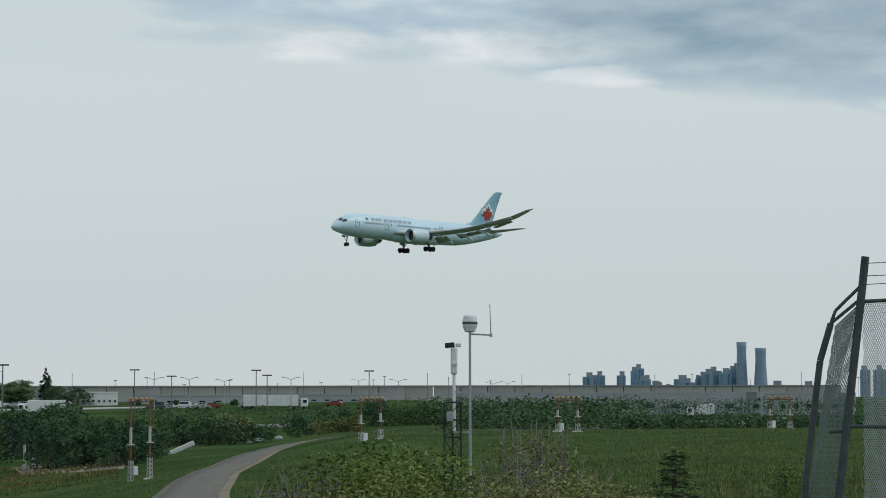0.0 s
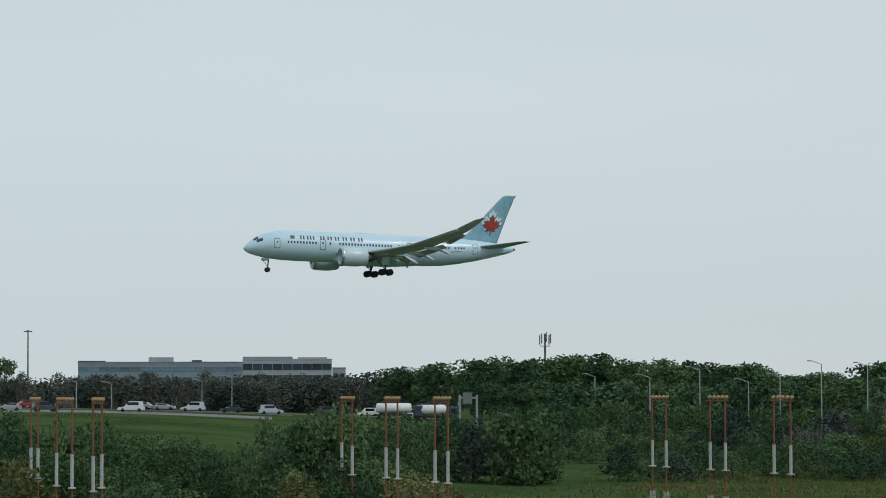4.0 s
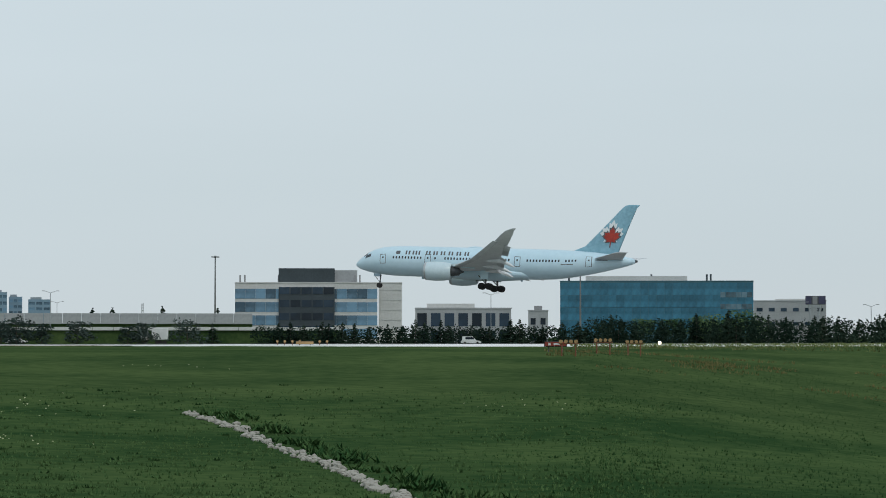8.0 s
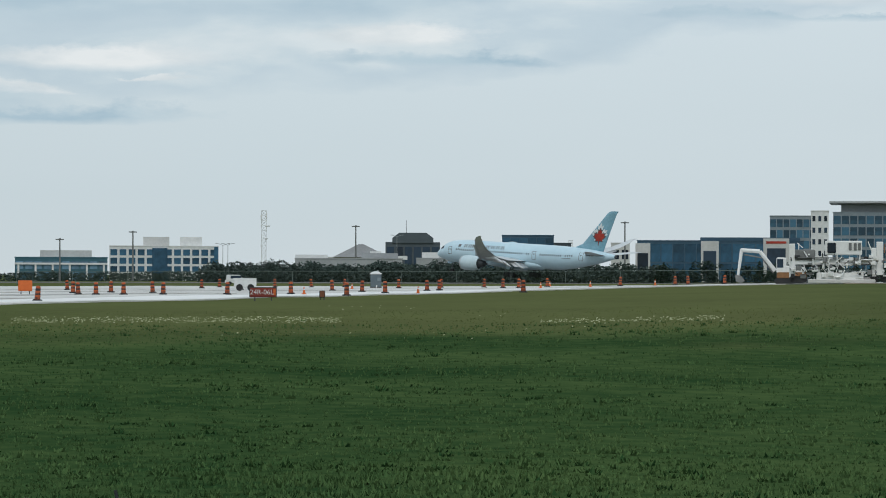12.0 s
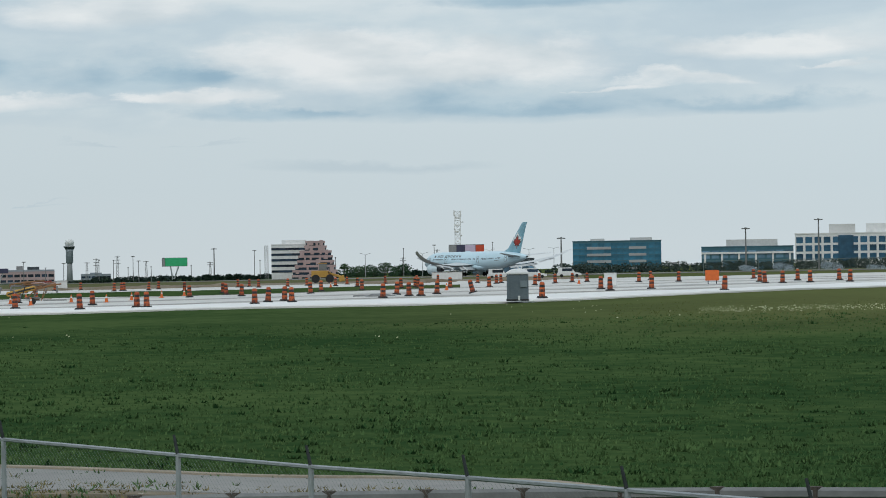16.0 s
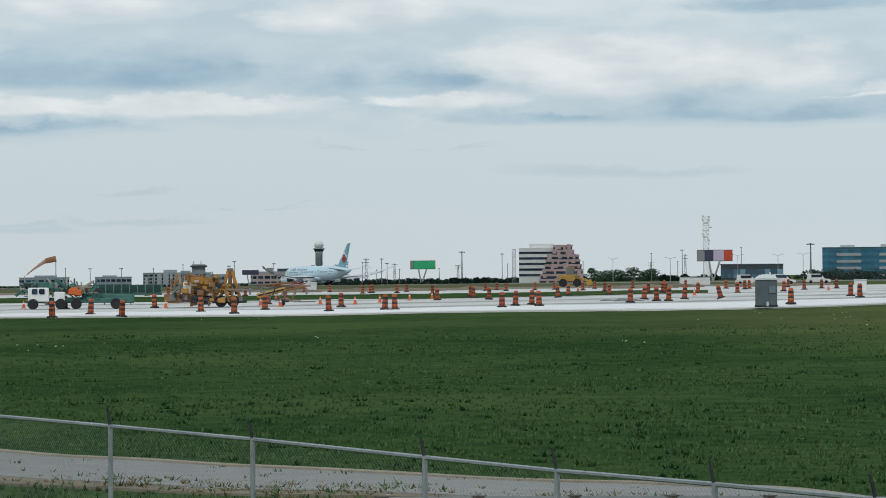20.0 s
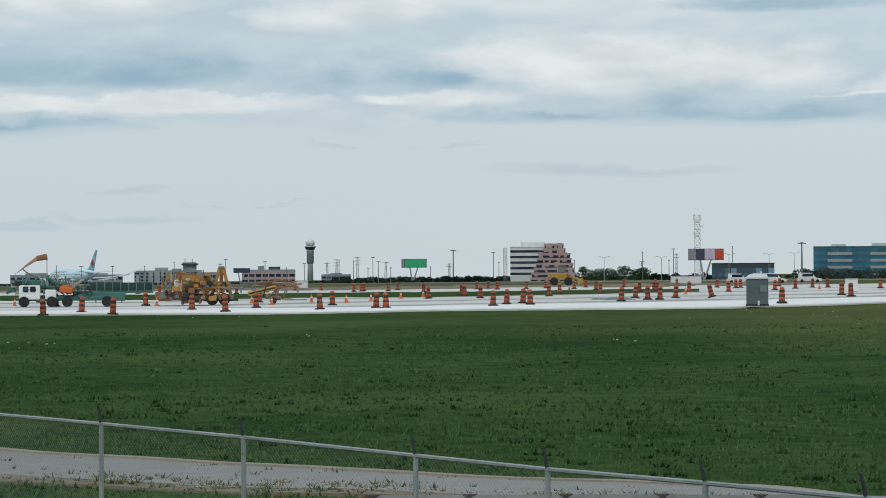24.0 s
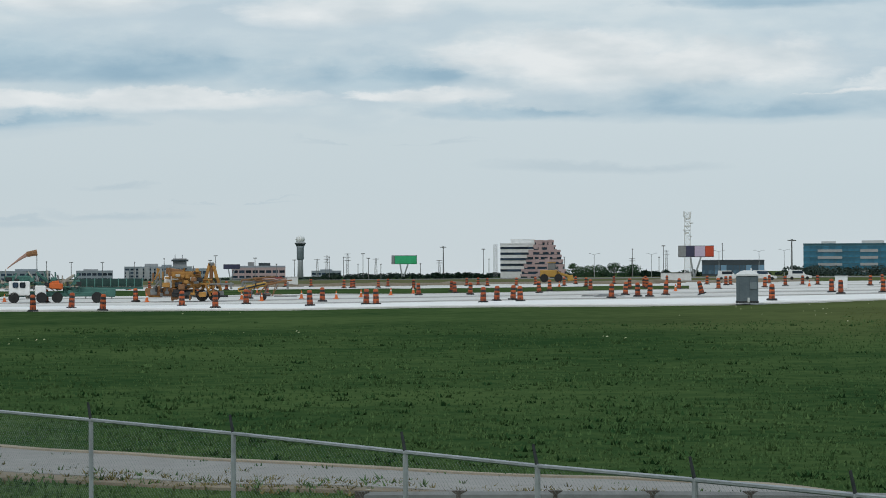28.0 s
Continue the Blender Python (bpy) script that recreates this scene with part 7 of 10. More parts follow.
tufts("grass_blades", 2, 66, 48, 168, 54000, 0.05, 0.12, 0.10, "tuft", "dense green grass blades on the airfield slope")
tussocks("tussocks", 3, 66, 50, 165, 3600, "weed", "low dark tussocks of longer grass on the slope", 21)
tussocks("tussocks", 3, 66, 50, 175, 2600, "tuft", "low bright tussocks of young grass on the slope", 22)
tufts("seed_heads", 23, 43, 150, 200, 5000, 0.05, 0.10, 0.05, "seed_head", "olive-brown seed heads of grass near the crest", seed=6)
tufts("grass_blades", -9, 4, 70, 240, 12000, 0.05, 0.11, 0.07, "weed", "green grass blades on the bank by the road", seed=8)
tufts("grass_blades", -20, -8, 130, 330, 12000, 0.14, 0.3, 0.10, "weed", "rough green grass above the valley road", seed=9)
tufts("grass_blades", -40, -20, 190, 310, 16000, 0.25, 0.5, 0.12, "meadow", "rough yellow-green grass in the valley meadow", seed=10)
tufts("grass_blades", -59, -40, 48, 330, 40000, 0.10, 0.22, 0.07, "meadow", "long yellow-green grass beside the gravel path", seed=11)
tufts("seed_heads", -59, -43, 60, 360, 7000, 0.12, 0.25, 0.07, "seed_head", "olive seed heads on the meadow by the path", seed=14)
tufts("seed_heads", -40, -20, 190, 350, 6000, 0.2, 0.35, 0.11, "seed_head", "olive seed heads in the valley meadow", seed=15)
tufts("grass_blades", -21, 4, 300, 560, 16000, 0.16, 0.34, 0.16, "meadow", "yellow-green grass of the level field beyond the crest", seed=16)
tufts("dry_grass", -6, 4.5, 205, 268, 5000, 0.12, 0.26, 0.07, "dry_grass", "pale dry grass in drifts near the crest", seed=12, clump=0.12)
tufts("seed_heads", -43.5, -30, 300, 385, 5000, 0.2, 0.35, 0.16, "seed_head", "olive seed heads in the far valley meadow", seed=17)
tufts("dry_grass", -43.5, -31, 325, 395, 8000, 0.2, 0.4, 0.16, "dry_grass", "pale dry grass before the valley bushes", seed=18, clump=-0.02)
tufts("dry_grass", -40, -28, 215, 262, 3000, 0.2, 0.4, 0.12, "dry_grass", "pale dry grass in the valley meadow", seed=13, clump=0.1)
petals("white_flowers", 34.6, 41.2, 165, 173, 700, 0.05, "flower", "drift of pale flowers along the crest", 11, -0.15)
petals("white_flowers", 26.9, 30.6, 161, 167, 260, 0.05, "flower", "drift of pale flowers along the crest", 12, -0.15)
petals("white_flowers", 14, 66, 128, 205, 1000, 0.055, "flower", "small white and yellow flowers in the grass", 3, 0.33)
petals("white_flowers", 4, 20, 110, 200, 1200, 0.045, "flower", "white flowers scattered over the slope", 5, 0.33)


def stone_meshes():
    out = []
    for k in range(5):
        rng = random.Random(70 + k)
        bm = bmesh.new()
        bmesh.ops.create_icosphere(bm, subdivisions=1, radius=0.5)
        for v in bm.verts:
            v.co *= rng.uniform(0.75, 1.1)
            v.co.z *= 0.6
        me = bpy.data.meshes.new("stone")
        bm.to_mesh(me)
        bm.free()
        me.materials.append(M["stone"])
        out.append(me)
    return out


def rock_ditch(places, n, width, label, s0, s1, seed):
    """Loose stones along a drain, each one a part."""
    rng = random.Random(seed)
    line = smooth_line([spot(*p).to_2d() for p in places], 12)
    th = empty("rock_ditch", spot(*places[0]))
    o = spot(*places[0])
    tagged(th, label, "rock ditch")
    kinds = stone_meshes()
    for i in range(n):
        u = rng.uniform(0, len(line) - 1.001)
        p = line[int(u)].lerp(line[int(u) + 1], u - int(u))
        x, y = p.x + rng.gauss(0, width * 0.4), p.y + rng.gauss(0, width * 0.4)
        s = rng.uniform(s0, s1)
        ob = new("stone", rng.choice(kinds))
        ob.parent = th
        ob.matrix_basis = pose(x - o.x, y - o.y, turf(x, y) - o.z + s * 0.12, rng.uniform(-15, 15), rng.uniform(-15, 15), rng.uniform(0, 360)) @ Matrix.Diagonal((s, s * rng.uniform(0.6, 1), s, 1))


DITCH = [(11.76, 144), (10.9, 133), (10.25, 123), (9.3, 109), (8.4, 97), (7.5, 87), (7.0, 80)]
rock_ditch(DITCH, 270, 0.52, "rock-lined drain of pale broken stones in the grass", 0.2, 0.5, 4)


def weeds_along(places, n, spread, h0, h1, w, label, seed, material="weed", offset=0.0):
    rng = np.random.default_rng(seed)
    line = smooth_line([spot(*p).to_2d() for p in places], 12)
    V = []
    for i in range(n):
        u = rng.uniform(0, len(line) - 1.001)
        p = line[int(u)].lerp(line[int(u) + 1], u - int(u))
        if noise.noise((p.x * 0.3, p.y * 0.3, seed)) < -0.05:
            continue
        x, y = p.x + rng.normal(0, spread) + offset, p.y + rng.normal(0, spread)
        z, h = turf(x, y), rng.uniform(h0, h1)
        for b in range(5):
            t = rng.uniform(0, 6.283)
            e = rng.uniform(0.2, 0.9) * h
            o = (x + math.cos(t) * e * 0.3, y + math.sin(t) * e * 0.3)
            V += [(o[0] - math.sin(t) * w, o[1] + math.cos(t) * w, z + h * rng.uniform(0, 0.4)), (o[0] + math.sin(t) * w, o[1] - math.cos(t) * w, z + h * rng.uniform(0, 0.4)), (o[0] + math.cos(t) * e, o[1] + math.sin(t) * e, z + h * rng.uniform(0.5, 1))]
    tagged(mesh_ob("weeds", V, np.arange(len(V)).reshape(-1, 3).tolist(), M[material]), label, "weeds", kind="stuff")


weeds_along(DITCH, 1100, 0.5, 0.2, 0.5, 0.07, "dark leafy weeds beside the rock drain", 5, offset=1.4)
VERGE = [(66, 70), (60, 60.5), (56, 56.8), (53, 54.6), (50, 53.0), (48, 52.2)]
weeds_along(VERGE, 260, 0.9, 0.08, 0.24, 0.025, "green weeds on the bare verge", 7, "tuft")
weeds_along(VERGE, 1100, 1.0, 0.06, 0.2, 0.02, "dry stalks on the bare verge", 9, "dry_grass")
rock_ditch(VERGE, 110, 1.6, "loose stones along the bare verge", 0.1, 0.28, 8)


# ---------------------------------------------------------------- tyre smoke of the touchdown
M["smoke"] = surface("smoke", (0.34, 0.42, 0.48), (0.48, 0.56, 0.61), 1.0, 0, 0.3, 2.0, space="Position", spec=0.0)


def smoke_puff(seed, long, tall):
    V, F = leaves(seed, [(0, 0, tall * 0.4, long, 1.6, tall * 0.5), (long * 0.5, 0, tall * 0.6, long * 0.5, 1.4, tall * 0.4), (-long * 0.6, 0, tall * 0.3, long * 0.4, 1.4, tall * 0.3)], 2600, 0.09, 1.0)
    return tagged(mesh_ob("tyre_smoke", V, F, M["smoke"]), "thin pale puff of tyre smoke over the runway", "smoke", "puffs of tyre smoke")


# seconds at which each puff is torn off, metres along the runway, size
SMOKE = ((12.9, 520, 3.2, 1.8), (13.2, 541, 3.8, 2.2), (13.6, 566, 4.2, 2.6), (13.9, 582, 4.4, 2.8), (14.2, 600, 4.2, 2.4), (14.4, 614, 3.4, 1.8))
PUFFS = [smoke_puff(90 + k, s[2], s[3]) for k, s in enumerate(SMOKE)]


def smoke_rows(k):
    """Lies under the runway until the wheels touch, billows up, drifts and settles."""
    t, s, long, tall = SMOKE[k]
    rows = []
    for when, ds, dz in ((0, 0, -6), (t - 0.1, 0, -6), (t + 0.35, -1, -0.4), (t + 1.2, -4, 0.0), (t + 2.2, -9, -0.6), (t + 3.4, -14, -6), (28, -14, -6)):
        p = lane(s + ds, 534)
        rows.append((when, pose(p.x, p.y, p.z + 0.2 + dz, 0, 0, 180 + RUN_AZ)))
    return rows

M["machine_grey"] = surface("machine_grey", (0.12, 0.125, 0.125), (0.24, 0.245, 0.24), 0.7, 0, 0.6, 5)

# ---------------------------------------------------------------- approach lights
def light_pole(h, box_side=0, label="frangible approach light pole in orange and white sections"):
    """A pole at the origin whose lights stand at height h: lattice foot, painted tube."""
    thing = empty("approach_light_pole", (0, 0, -300))
    tagged(thing, label, "light pole", "approach light poles")
    foot = max(min(h * 0.28, 3.2), 0.5)
    bm = bmesh.new()
    w = 0.20
    for sx, sy in ((-1, -1), (1, -1), (1, 1), (-1, 1)):
        tube(bm, (sx * w, sy * w, 0), (sx * w * 0.85, sy * w * 0.85, foot), 0.035, 0.035, 5)
    n = max(int(foot / 0.42), 1)
    for i in range(n):
        z0, z1 = foot * i / n, foot * (i + 1) / n
        for s in (-1, 1):
            tube(bm, (-w * s, -w, z0), (w * s, -w, z1), 0.025, 0.025, 4, False)
            tube(bm, (-w, -w * s, z0), (-w, w * s, z1), 0.025, 0.025, 4, False)
            tube(bm, (w, -w * s, z0), (w, w * s, z1), 0.025, 0.025, 4, False)
    part("lattice_foot", bm, M["pole_white"], thing, "white lattice foot")
    bm = bmesh.new()
    box(bm, 0, 0, -0.15, 0.9, 0.9, 0.5, 0.05)
    part("footing", bm, M["concrete"], thing, "concrete footing")
    if h > 11.7:
        bm = bmesh.new()
        box(bm, 0, -0.05, 0.8, 1.1, 0.8, 1.9, 0.05)
        part("base_cabinet", bm, M["orange"], thing, "orange base cabinet")
    z, k = foot, 0
    cuts = [foot, foot + (h - foot) * 0.27, foot + (h - foot) * 0.56, h]
    for i in range(3):
        bm = bmesh.new()
        r = 0.085 if i % 2 == 0 else 0.14
        tube(bm, (0, 0, cuts[i]), (0, 0, cuts[i + 1]), r, r, 8)
        if i == 1:
            box(bm, 0, 0, cuts[1], 0.55, 0.55, 0.12, 0.02)
        part("pole_section", bm, M["pole_white" if i == 1 else "pole_orange"], thing, "white tube section" if i == 1 else "orange tube section")
    if box_side:
        bm = bmesh.new()
        box(bm, 0.36 * box_side, -0.25, foot * 0.55, 0.5, 0.3, 0.85, 0.03)
        part("junction_box", bm, M["box_white"], thing, "white junction box")
    return thing


def light_bar(width, lamps, thing_name="approach_light_bar"):
    thing = empty(thing_name, (0, 0, -300))
    tagged(thing, "orange crossbar with a row of pale round lamps", "light bar", "approach light bars")
    bm = bmesh.new()
    box(bm, 0, 0, 0, width, 0.09, 0.09)
    part("crossbar", bm, M["pole_orange"], thing)
    bm = bmesh.new()
    tube(bm, (0, -0.16, 0.28), (0, 0.1, 0.28), 0.19, 0.12, 12)
    tube(bm, (0, 0, 0.02), (0, 0, 0.2), 0.04, 0.04, 6)
    first = None
    for i in range(lamps):
        m = pose(-width / 2 + width * (i + 0.5) / lamps, 0, 0)
        if first is None:
            first = part("lamp", bm, M["orange_lamp"], thing, "round amber-housed lamp")
            first.matrix_basis = m
        else:
            again("lamp", first, thing, m)
    return thing


TOP = EYE - 0.75  # the lamps stand in one level plane
poles_made = {}


def put_pole(s, c, side):
    p = lane(s, 228 + c)
    h = max(TOP - p.z, 0.6)
    key = (math.ceil(h * 2) / 2, side)
    if key not in poles_made:
        poles_made[key] = light_pole(key[0], side)
    copy_thing(poles_made[key], pose(p.x, p.y, TOP - key[0], 0, 0, RUN_AZ))


def put_bar(kind, s, c):
    p = lane(s, 228 + c)
    copy_thing(kind, pose(p.x, p.y, TOP, 0, 0, RUN_AZ + 90))


# every bar lies across the approach line, on two poles
bar5, bar7, bar9 = light_bar(4.4, 5), light_bar(7.0, 6), light_bar(10, 9)
for c in (-13, 0, 13):
    p = lane(47.8, 228 + c)
    th = empty("low_approach_light", p, RUN_AZ)
    tagged(th, "low orange frame with amber lamps in the grass", "approach light", "low approach lights")
    for k in range(4):
        bm = bmesh.new()
        tube(bm, (-0.6 + 0.4 * k, -0.14, 1.12), (-0.6 + 0.4 * k, 0.1, 1.12), 0.15, 0.12, 8)
        part("lamp", bm, M["orange_lamp"], th)
    bm = bmesh.new()
    box(bm, 0, 0, 0.94, 1.6, 0.1, 0.08)
    part("crossbar", bm, M["pole_orange"], th)
    for x in (-0.55, 0.55):
        bm = bmesh.new()
        tube(bm, (x, 0, -0.3), (x, 0, 0.95), 0.06, 0.06, 6)
        part("leg", bm, M["pole_orange"], th)
for s in (17.5, -13.7, -45.0, -72.8, -102.7):
    for c in ((-9, 0, 9) if s > 0 else (-13, 0, 13)):
        d = 3.2 if (s == -45.0 and c == 0) else 1.6
        for k, dc in enumerate((-d, d)):
            put_pole(s, c + dc, 1 if s == 17.5 or k == (0 if s == -102.7 else 1) else 0)
        put_bar(bar7 if d > 2 else bar5, s, c)
for i in range(8):
    put_pole(-132.3, -15 + 30 * i / 7, (0, 0, -1, -1, 0, -1, 0, -1)[i])
for c in (-10.5, 0, 10.5):
    put_bar(bar9, -132.3, c)
for s in (-162.2, -191.6, -220.2, -255.4):
    for k, dc in enumerate((-1.6, 1.6)):
        put_pole(s, dc, 1 if k else 0)
    put_bar(bar5, s, 0)
for o in (bar5, bar7, bar9, *poles_made.values()):
    for q in (*o.children_recursive, o):
        bpy.data.objects.remove(q)
# low lights along the field
for a, r in ((9.75, 372), (9.45, 372), (9.9, 372), (9.6, 372), (9.05, 372), (8.9, 372)):
    p = spot(a, r)
    th = empty("runway_light", p, a)
    tagged(th, "small amber runway end light on a stub", "runway light", "runway end lights")
    bm = bmesh.new()
    tube(bm, (0, 0, -0.2), (0, 0, 0.5), 0.06, 0.06, 6)
    part("stub", bm, M["pole_orange"], th)
    bm = bmesh.new()
    tube(bm, (0, -0.2, 0.6), (0, 0.2, 0.6), 0.17, 0.14, 10)
    part("lamp", bm, M["orange_lamp"], th)


p = spot(2.21, 330)
th = empty("runway_light", p, 2.2)
tagged(th, "small lit runway light shining white in the grass", "runway light", "runway end lights")
bm = bmesh.new()
tube(bm, (0, 0, -0.2), (0, 0, 0.4), 0.06, 0.06, 6)
part("stub", bm, M["pole_orange"], th)
bm = bmesh.new()
tube(bm, (0, -0.16, 0.5), (0, 0.16, 0.5), 0.2, 0.15, 12)
part("lamp", bm, M["lamp_lit"], th, "glowing warm white lamp")


# ---------------------------------------------------------------- weather mast by the camera
def build_mast():
    p = spot(-50.19, 100)
    th = empty("lattice_mast", p, -50)
    tagged(th, "dark lattice mast carrying a camera on a white post", "mast")
    bm = bmesh.new()
    w, h = 0.29, EYE - 0.3 - p.z
    for sx, sy in ((-1, -0.6), (1, -0.6), (0, 1)):
        tube(bm, (sx * w, sy * w, -0.2), (sx * w, sy * w, h), 0.038, 0.038, 6)
    n = 7
    for i in range(n):
        z0, z1 = h * i / n, h * (i + 1) / n
        for (ax, ay), (bx, by) in (((-1, -0.6), (1, -0.6)), ((1, -0.6), (0, 1)), ((0, 1), (-1, -0.6))):
            tube(bm, (ax * w, ay * w, z1), (bx * w, by * w, z1), 0.028, 0.028, 4)
            tube(bm, (ax * w, ay * w, z0), (bx * w, by * w, z1), 0.014, 0.014, 4)
    part("lattice", bm, M["post_dark"], th, "dark three-legged lattice")
    bm = bmesh.new()
    tube(bm, (0.05, 0, h - 1.0), (0.05, 0, h + 1.0), 0.055, 0.055, 8)
    part("post", bm, M["white_paint"], th, "white post")
    bm = bmesh.new()
    box(bm, 0.05, 0, h + 1.45, 0.24, 0.24, 0.95, 0.05)
    box(bm, 0.07, -0.14, h + 1.35, 0.16, 0.06, 0.12, 0.01)
    part("housing", bm, M["white_paint"], th, "white weatherproof housing")
    bm = bmesh.new()
    box(bm, -0.10, 0, h + 2.0, 0.34, 0.22, 0.18, 0.02, lean=-6)
    part("camera_head", bm, M["black"], th, "black camera head")
    bm = bmesh.new()
    box(bm, 0.20, 0, h + 2.0, 0.20, 0.16, 0.13, 0.02)
    part("lamp_head", bm, M["white_paint"], th)
    bm = bmesh.new()
    box(bm, -0.1, -0.25, h - 0.5, 0.22, 0.14, 0.34, 0.02)
    part("control_box", bm, M["galv"], th)
    p = spot(-50.54, 100)
    th = empty("antenna_pole", p, -50)
    tagged(th, "slim grey pole with a white round sensor and a whip aerial", "antenna pole")
    t = EYE + 2.15 - p.z
    bm = bmesh.new()
    tube(bm, (0, 0, -0.2), (0, 0, t), 0.06, 0.045, 10)
    for z in (1.2, 3.2, 4.6):
        box(bm, -0.3, 0, z, 0.6, 0.05, 0.06)
    part("pole", bm, M["galv"], th)
    bm = bmesh.new()
    prof = ((0.0, 0.10), (0.04, 0.19), (0.22, 0.255), (0.40, 0.265), (0.56, 0.23), (0.61, 0.17), (0.63, 0.03))
    loft(bm, [[(r * math.cos(2 * math.pi * i / 18), r * math.sin(2 * math.pi * i / 18), t + z) for i in range(18)] for z, r in prof])
    bmesh.ops.recalc_face_normals(bm, faces=bm.faces)
    dome = part("sensor_dome", bm, M["white_paint"], th, "white drum-shaped sensor dome")
    bm = bmesh.new()
    tube(bm, (0, 0, t + 0.29), (0, 0, t + 0.37), 0.272, 0.272, 18)
    part("band", bm, M["dark_steel"], dome, "dark band round the dome")
    bm = bmesh.new()
    tube(bm, (0, 0, t - 0.06), (0.74, 0, t - 0.09), 0.03, 0.03, 6)
    box(bm, 0.74, 0, t - 0.1, 0.1, 0.06, 0.12)
    part("arm", bm, M["galv"], th)
    bm = bmesh.new()
    tube(bm, (0.74, 0, t - 0.1), (0.70, 0, t + 1.0), 0.022, 0.012, 6)
    part("whip_aerial", bm, M["galv"], th)


build_mast()


# ---------------------------------------------------------------- chain-link fences
def chain_mesh(bm, p0, p1, z0a, z1a, z0b, z1b, pitch, thick):
    """Diamond wire between two posts; lower and upper heights at each end."""
    p0, p1 = Vector(p0), Vector(p1)
    L = (p1 - p0).length
    H = max(z1a - z0a, z1b - z0b)
    d = (p1 - p0) / L
    side = Vector((-d.y, d.x, 0)) * thick * 0.5
    def at(u, v):
        k = u / L
        q = p0 + d * u
        lo, hi = z0a * (1 - k) + z0b * k, z1a * (1 - k) + z1b * k
        return Vector((q.x, q.y, lo + (hi - lo) * v / H))
    n = int((L + H) / pitch)
    for way in (1, -1):
        for i in range(1, n):
            c = i * pitch
            u0, v0, u1, v1 = (c, 0, c - H, H)
            if u0 > L:
                v0, u0 = u0 - L, L
            if u1 < 0:
                v1, u1 = H + u1, 0
            if v1 <= v0 or u0 <= u1:
                continue
            a, b = at(u0, v0), at(u1, v1)
            if way < 0:
                a, b = at(L - u0, v0), at(L - u1, v1)
            off = Vector((0, 0, thick * 0.5))
            vs = [bm.verts.new(q) for q in (a - off - side, a + off + side, b + off + side, b - off - side)]
            bm.faces.new(vs)


def fence_run(name, posts, height, label, pitch, thick, post_r, arm=0.0, lean=0.0, rail=0.03, material="galv", arm_material="dark_steel", wire=None):
    """posts: (x, y, z) feet. Returns the fence with each post, rail and panel a part."""
    th = empty(name, posts[0])
    tagged(th, label, "fence")
    o = Vector(posts[0])
    feet = [Vector(p) - o for p in posts]
    for i, f in enumerate(feet):
        bm = bmesh.new()
        tube(bm, f - Vector((0, 0, 0.3)), f + Vector((0, 0, height)), post_r, post_r, 8)
        ob = part("post", bm, M[material], th)
        if arm:
            bm = bmesh.new()
            tube(bm, f + Vector((0, 0, height - 0.02)), f + Vector((-lean, 0, height + arm)), post_r * 0.7, post_r * 0.5, 6)
            part("barbed_wire_arm", bm, M[arm_material], th)
    for f, g in zip(feet, feet[1:]):
        bm = bmesh.new()
        tube(bm, f + Vector((0, 0, height)), g + Vector((0, 0, height)), rail, rail, 6)
        part("top_rail", bm, M[material], th)
        bm = bmesh.new()
        chain_mesh(bm, (f.x, f.y, 0), (g.x, g.y, 0), f.z + 0.03, f.z + height, g.z + 0.03, g.z + height, pitch, thick)
        part("wire_panel", bm, M[wire or material], th, "diamond wire panel")
    return th


# perimeter fence below the slope, rail a little below the eye
rail_pts = [(61.2, 40.2), (58.02, 35.8), (55.18, 33.6), (51.72, 31.1), (49.06, 29.3), (45.9, 27.4), (42.7, 25.9), (39, 24.5), (35, 23.3), (31, 22.3)]
drop = (-1.90, -1.90, -1.96, -2.03, -2.06, -2.06, -2.08, -2.1, -2.12, -2.15)
posts = []
for (a, r), dz in zip(rail_pts, drop):
    q = spot(a, r)
    posts.append((q.x, q.y, EYE + dz - 2.15))
fence_run("chain_link_fence", posts, 2.15, "galvanised chain-link fence with barbed wire arms beside the road", 0.06, 0.0017, 0.030, 0.22, 0.07, 0.024, "galv", "post_dark", "fence_grey")
# valley fence
vf = [(-17.6, 378), (-16.6, 352), (-15.6, 334), (-14.8, 316), (-14.1, 302), (-13.5, 292), (-12.95, 284), (-12.85, 274), (-12.9, 264), (-13.15, 254), (-13.5, 248), (-13.95, 242), (-14.5, 235), (-15.1, 228), (-15.8, 221), (-16.6, 215), (-17.6, 210), (-18.8, 206), (-20.2, 203)]
fence_run("chain_link_fence", [tuple(spot(a, r)) for a, r in vf], 2.5, "long grey chain-link fence curving above the valley road", 0.22, 0.028, 0.05, 0.3, 0.0, 0.035, "fence_grey", "fence_grey")
# fences beyond the field
fence_run("chain_link_fence", [tuple(spot(-16 + 1.2 * i, 590)) for i in range(8)], 2.6, "grey chain-link fence before the spruce screen", 0.5, 0.03, 0.06, 0, 0, 0.05, "fence_grey")
fence_run("chain_link_fence", [tuple(spot(18 + 1.1 * i, 600)) for i in range(22)], 2.8, "grey chain-link fence beyond the runway", 0.5, 0.03, 0.06, 0, 0, 0.05, "fence_grey")


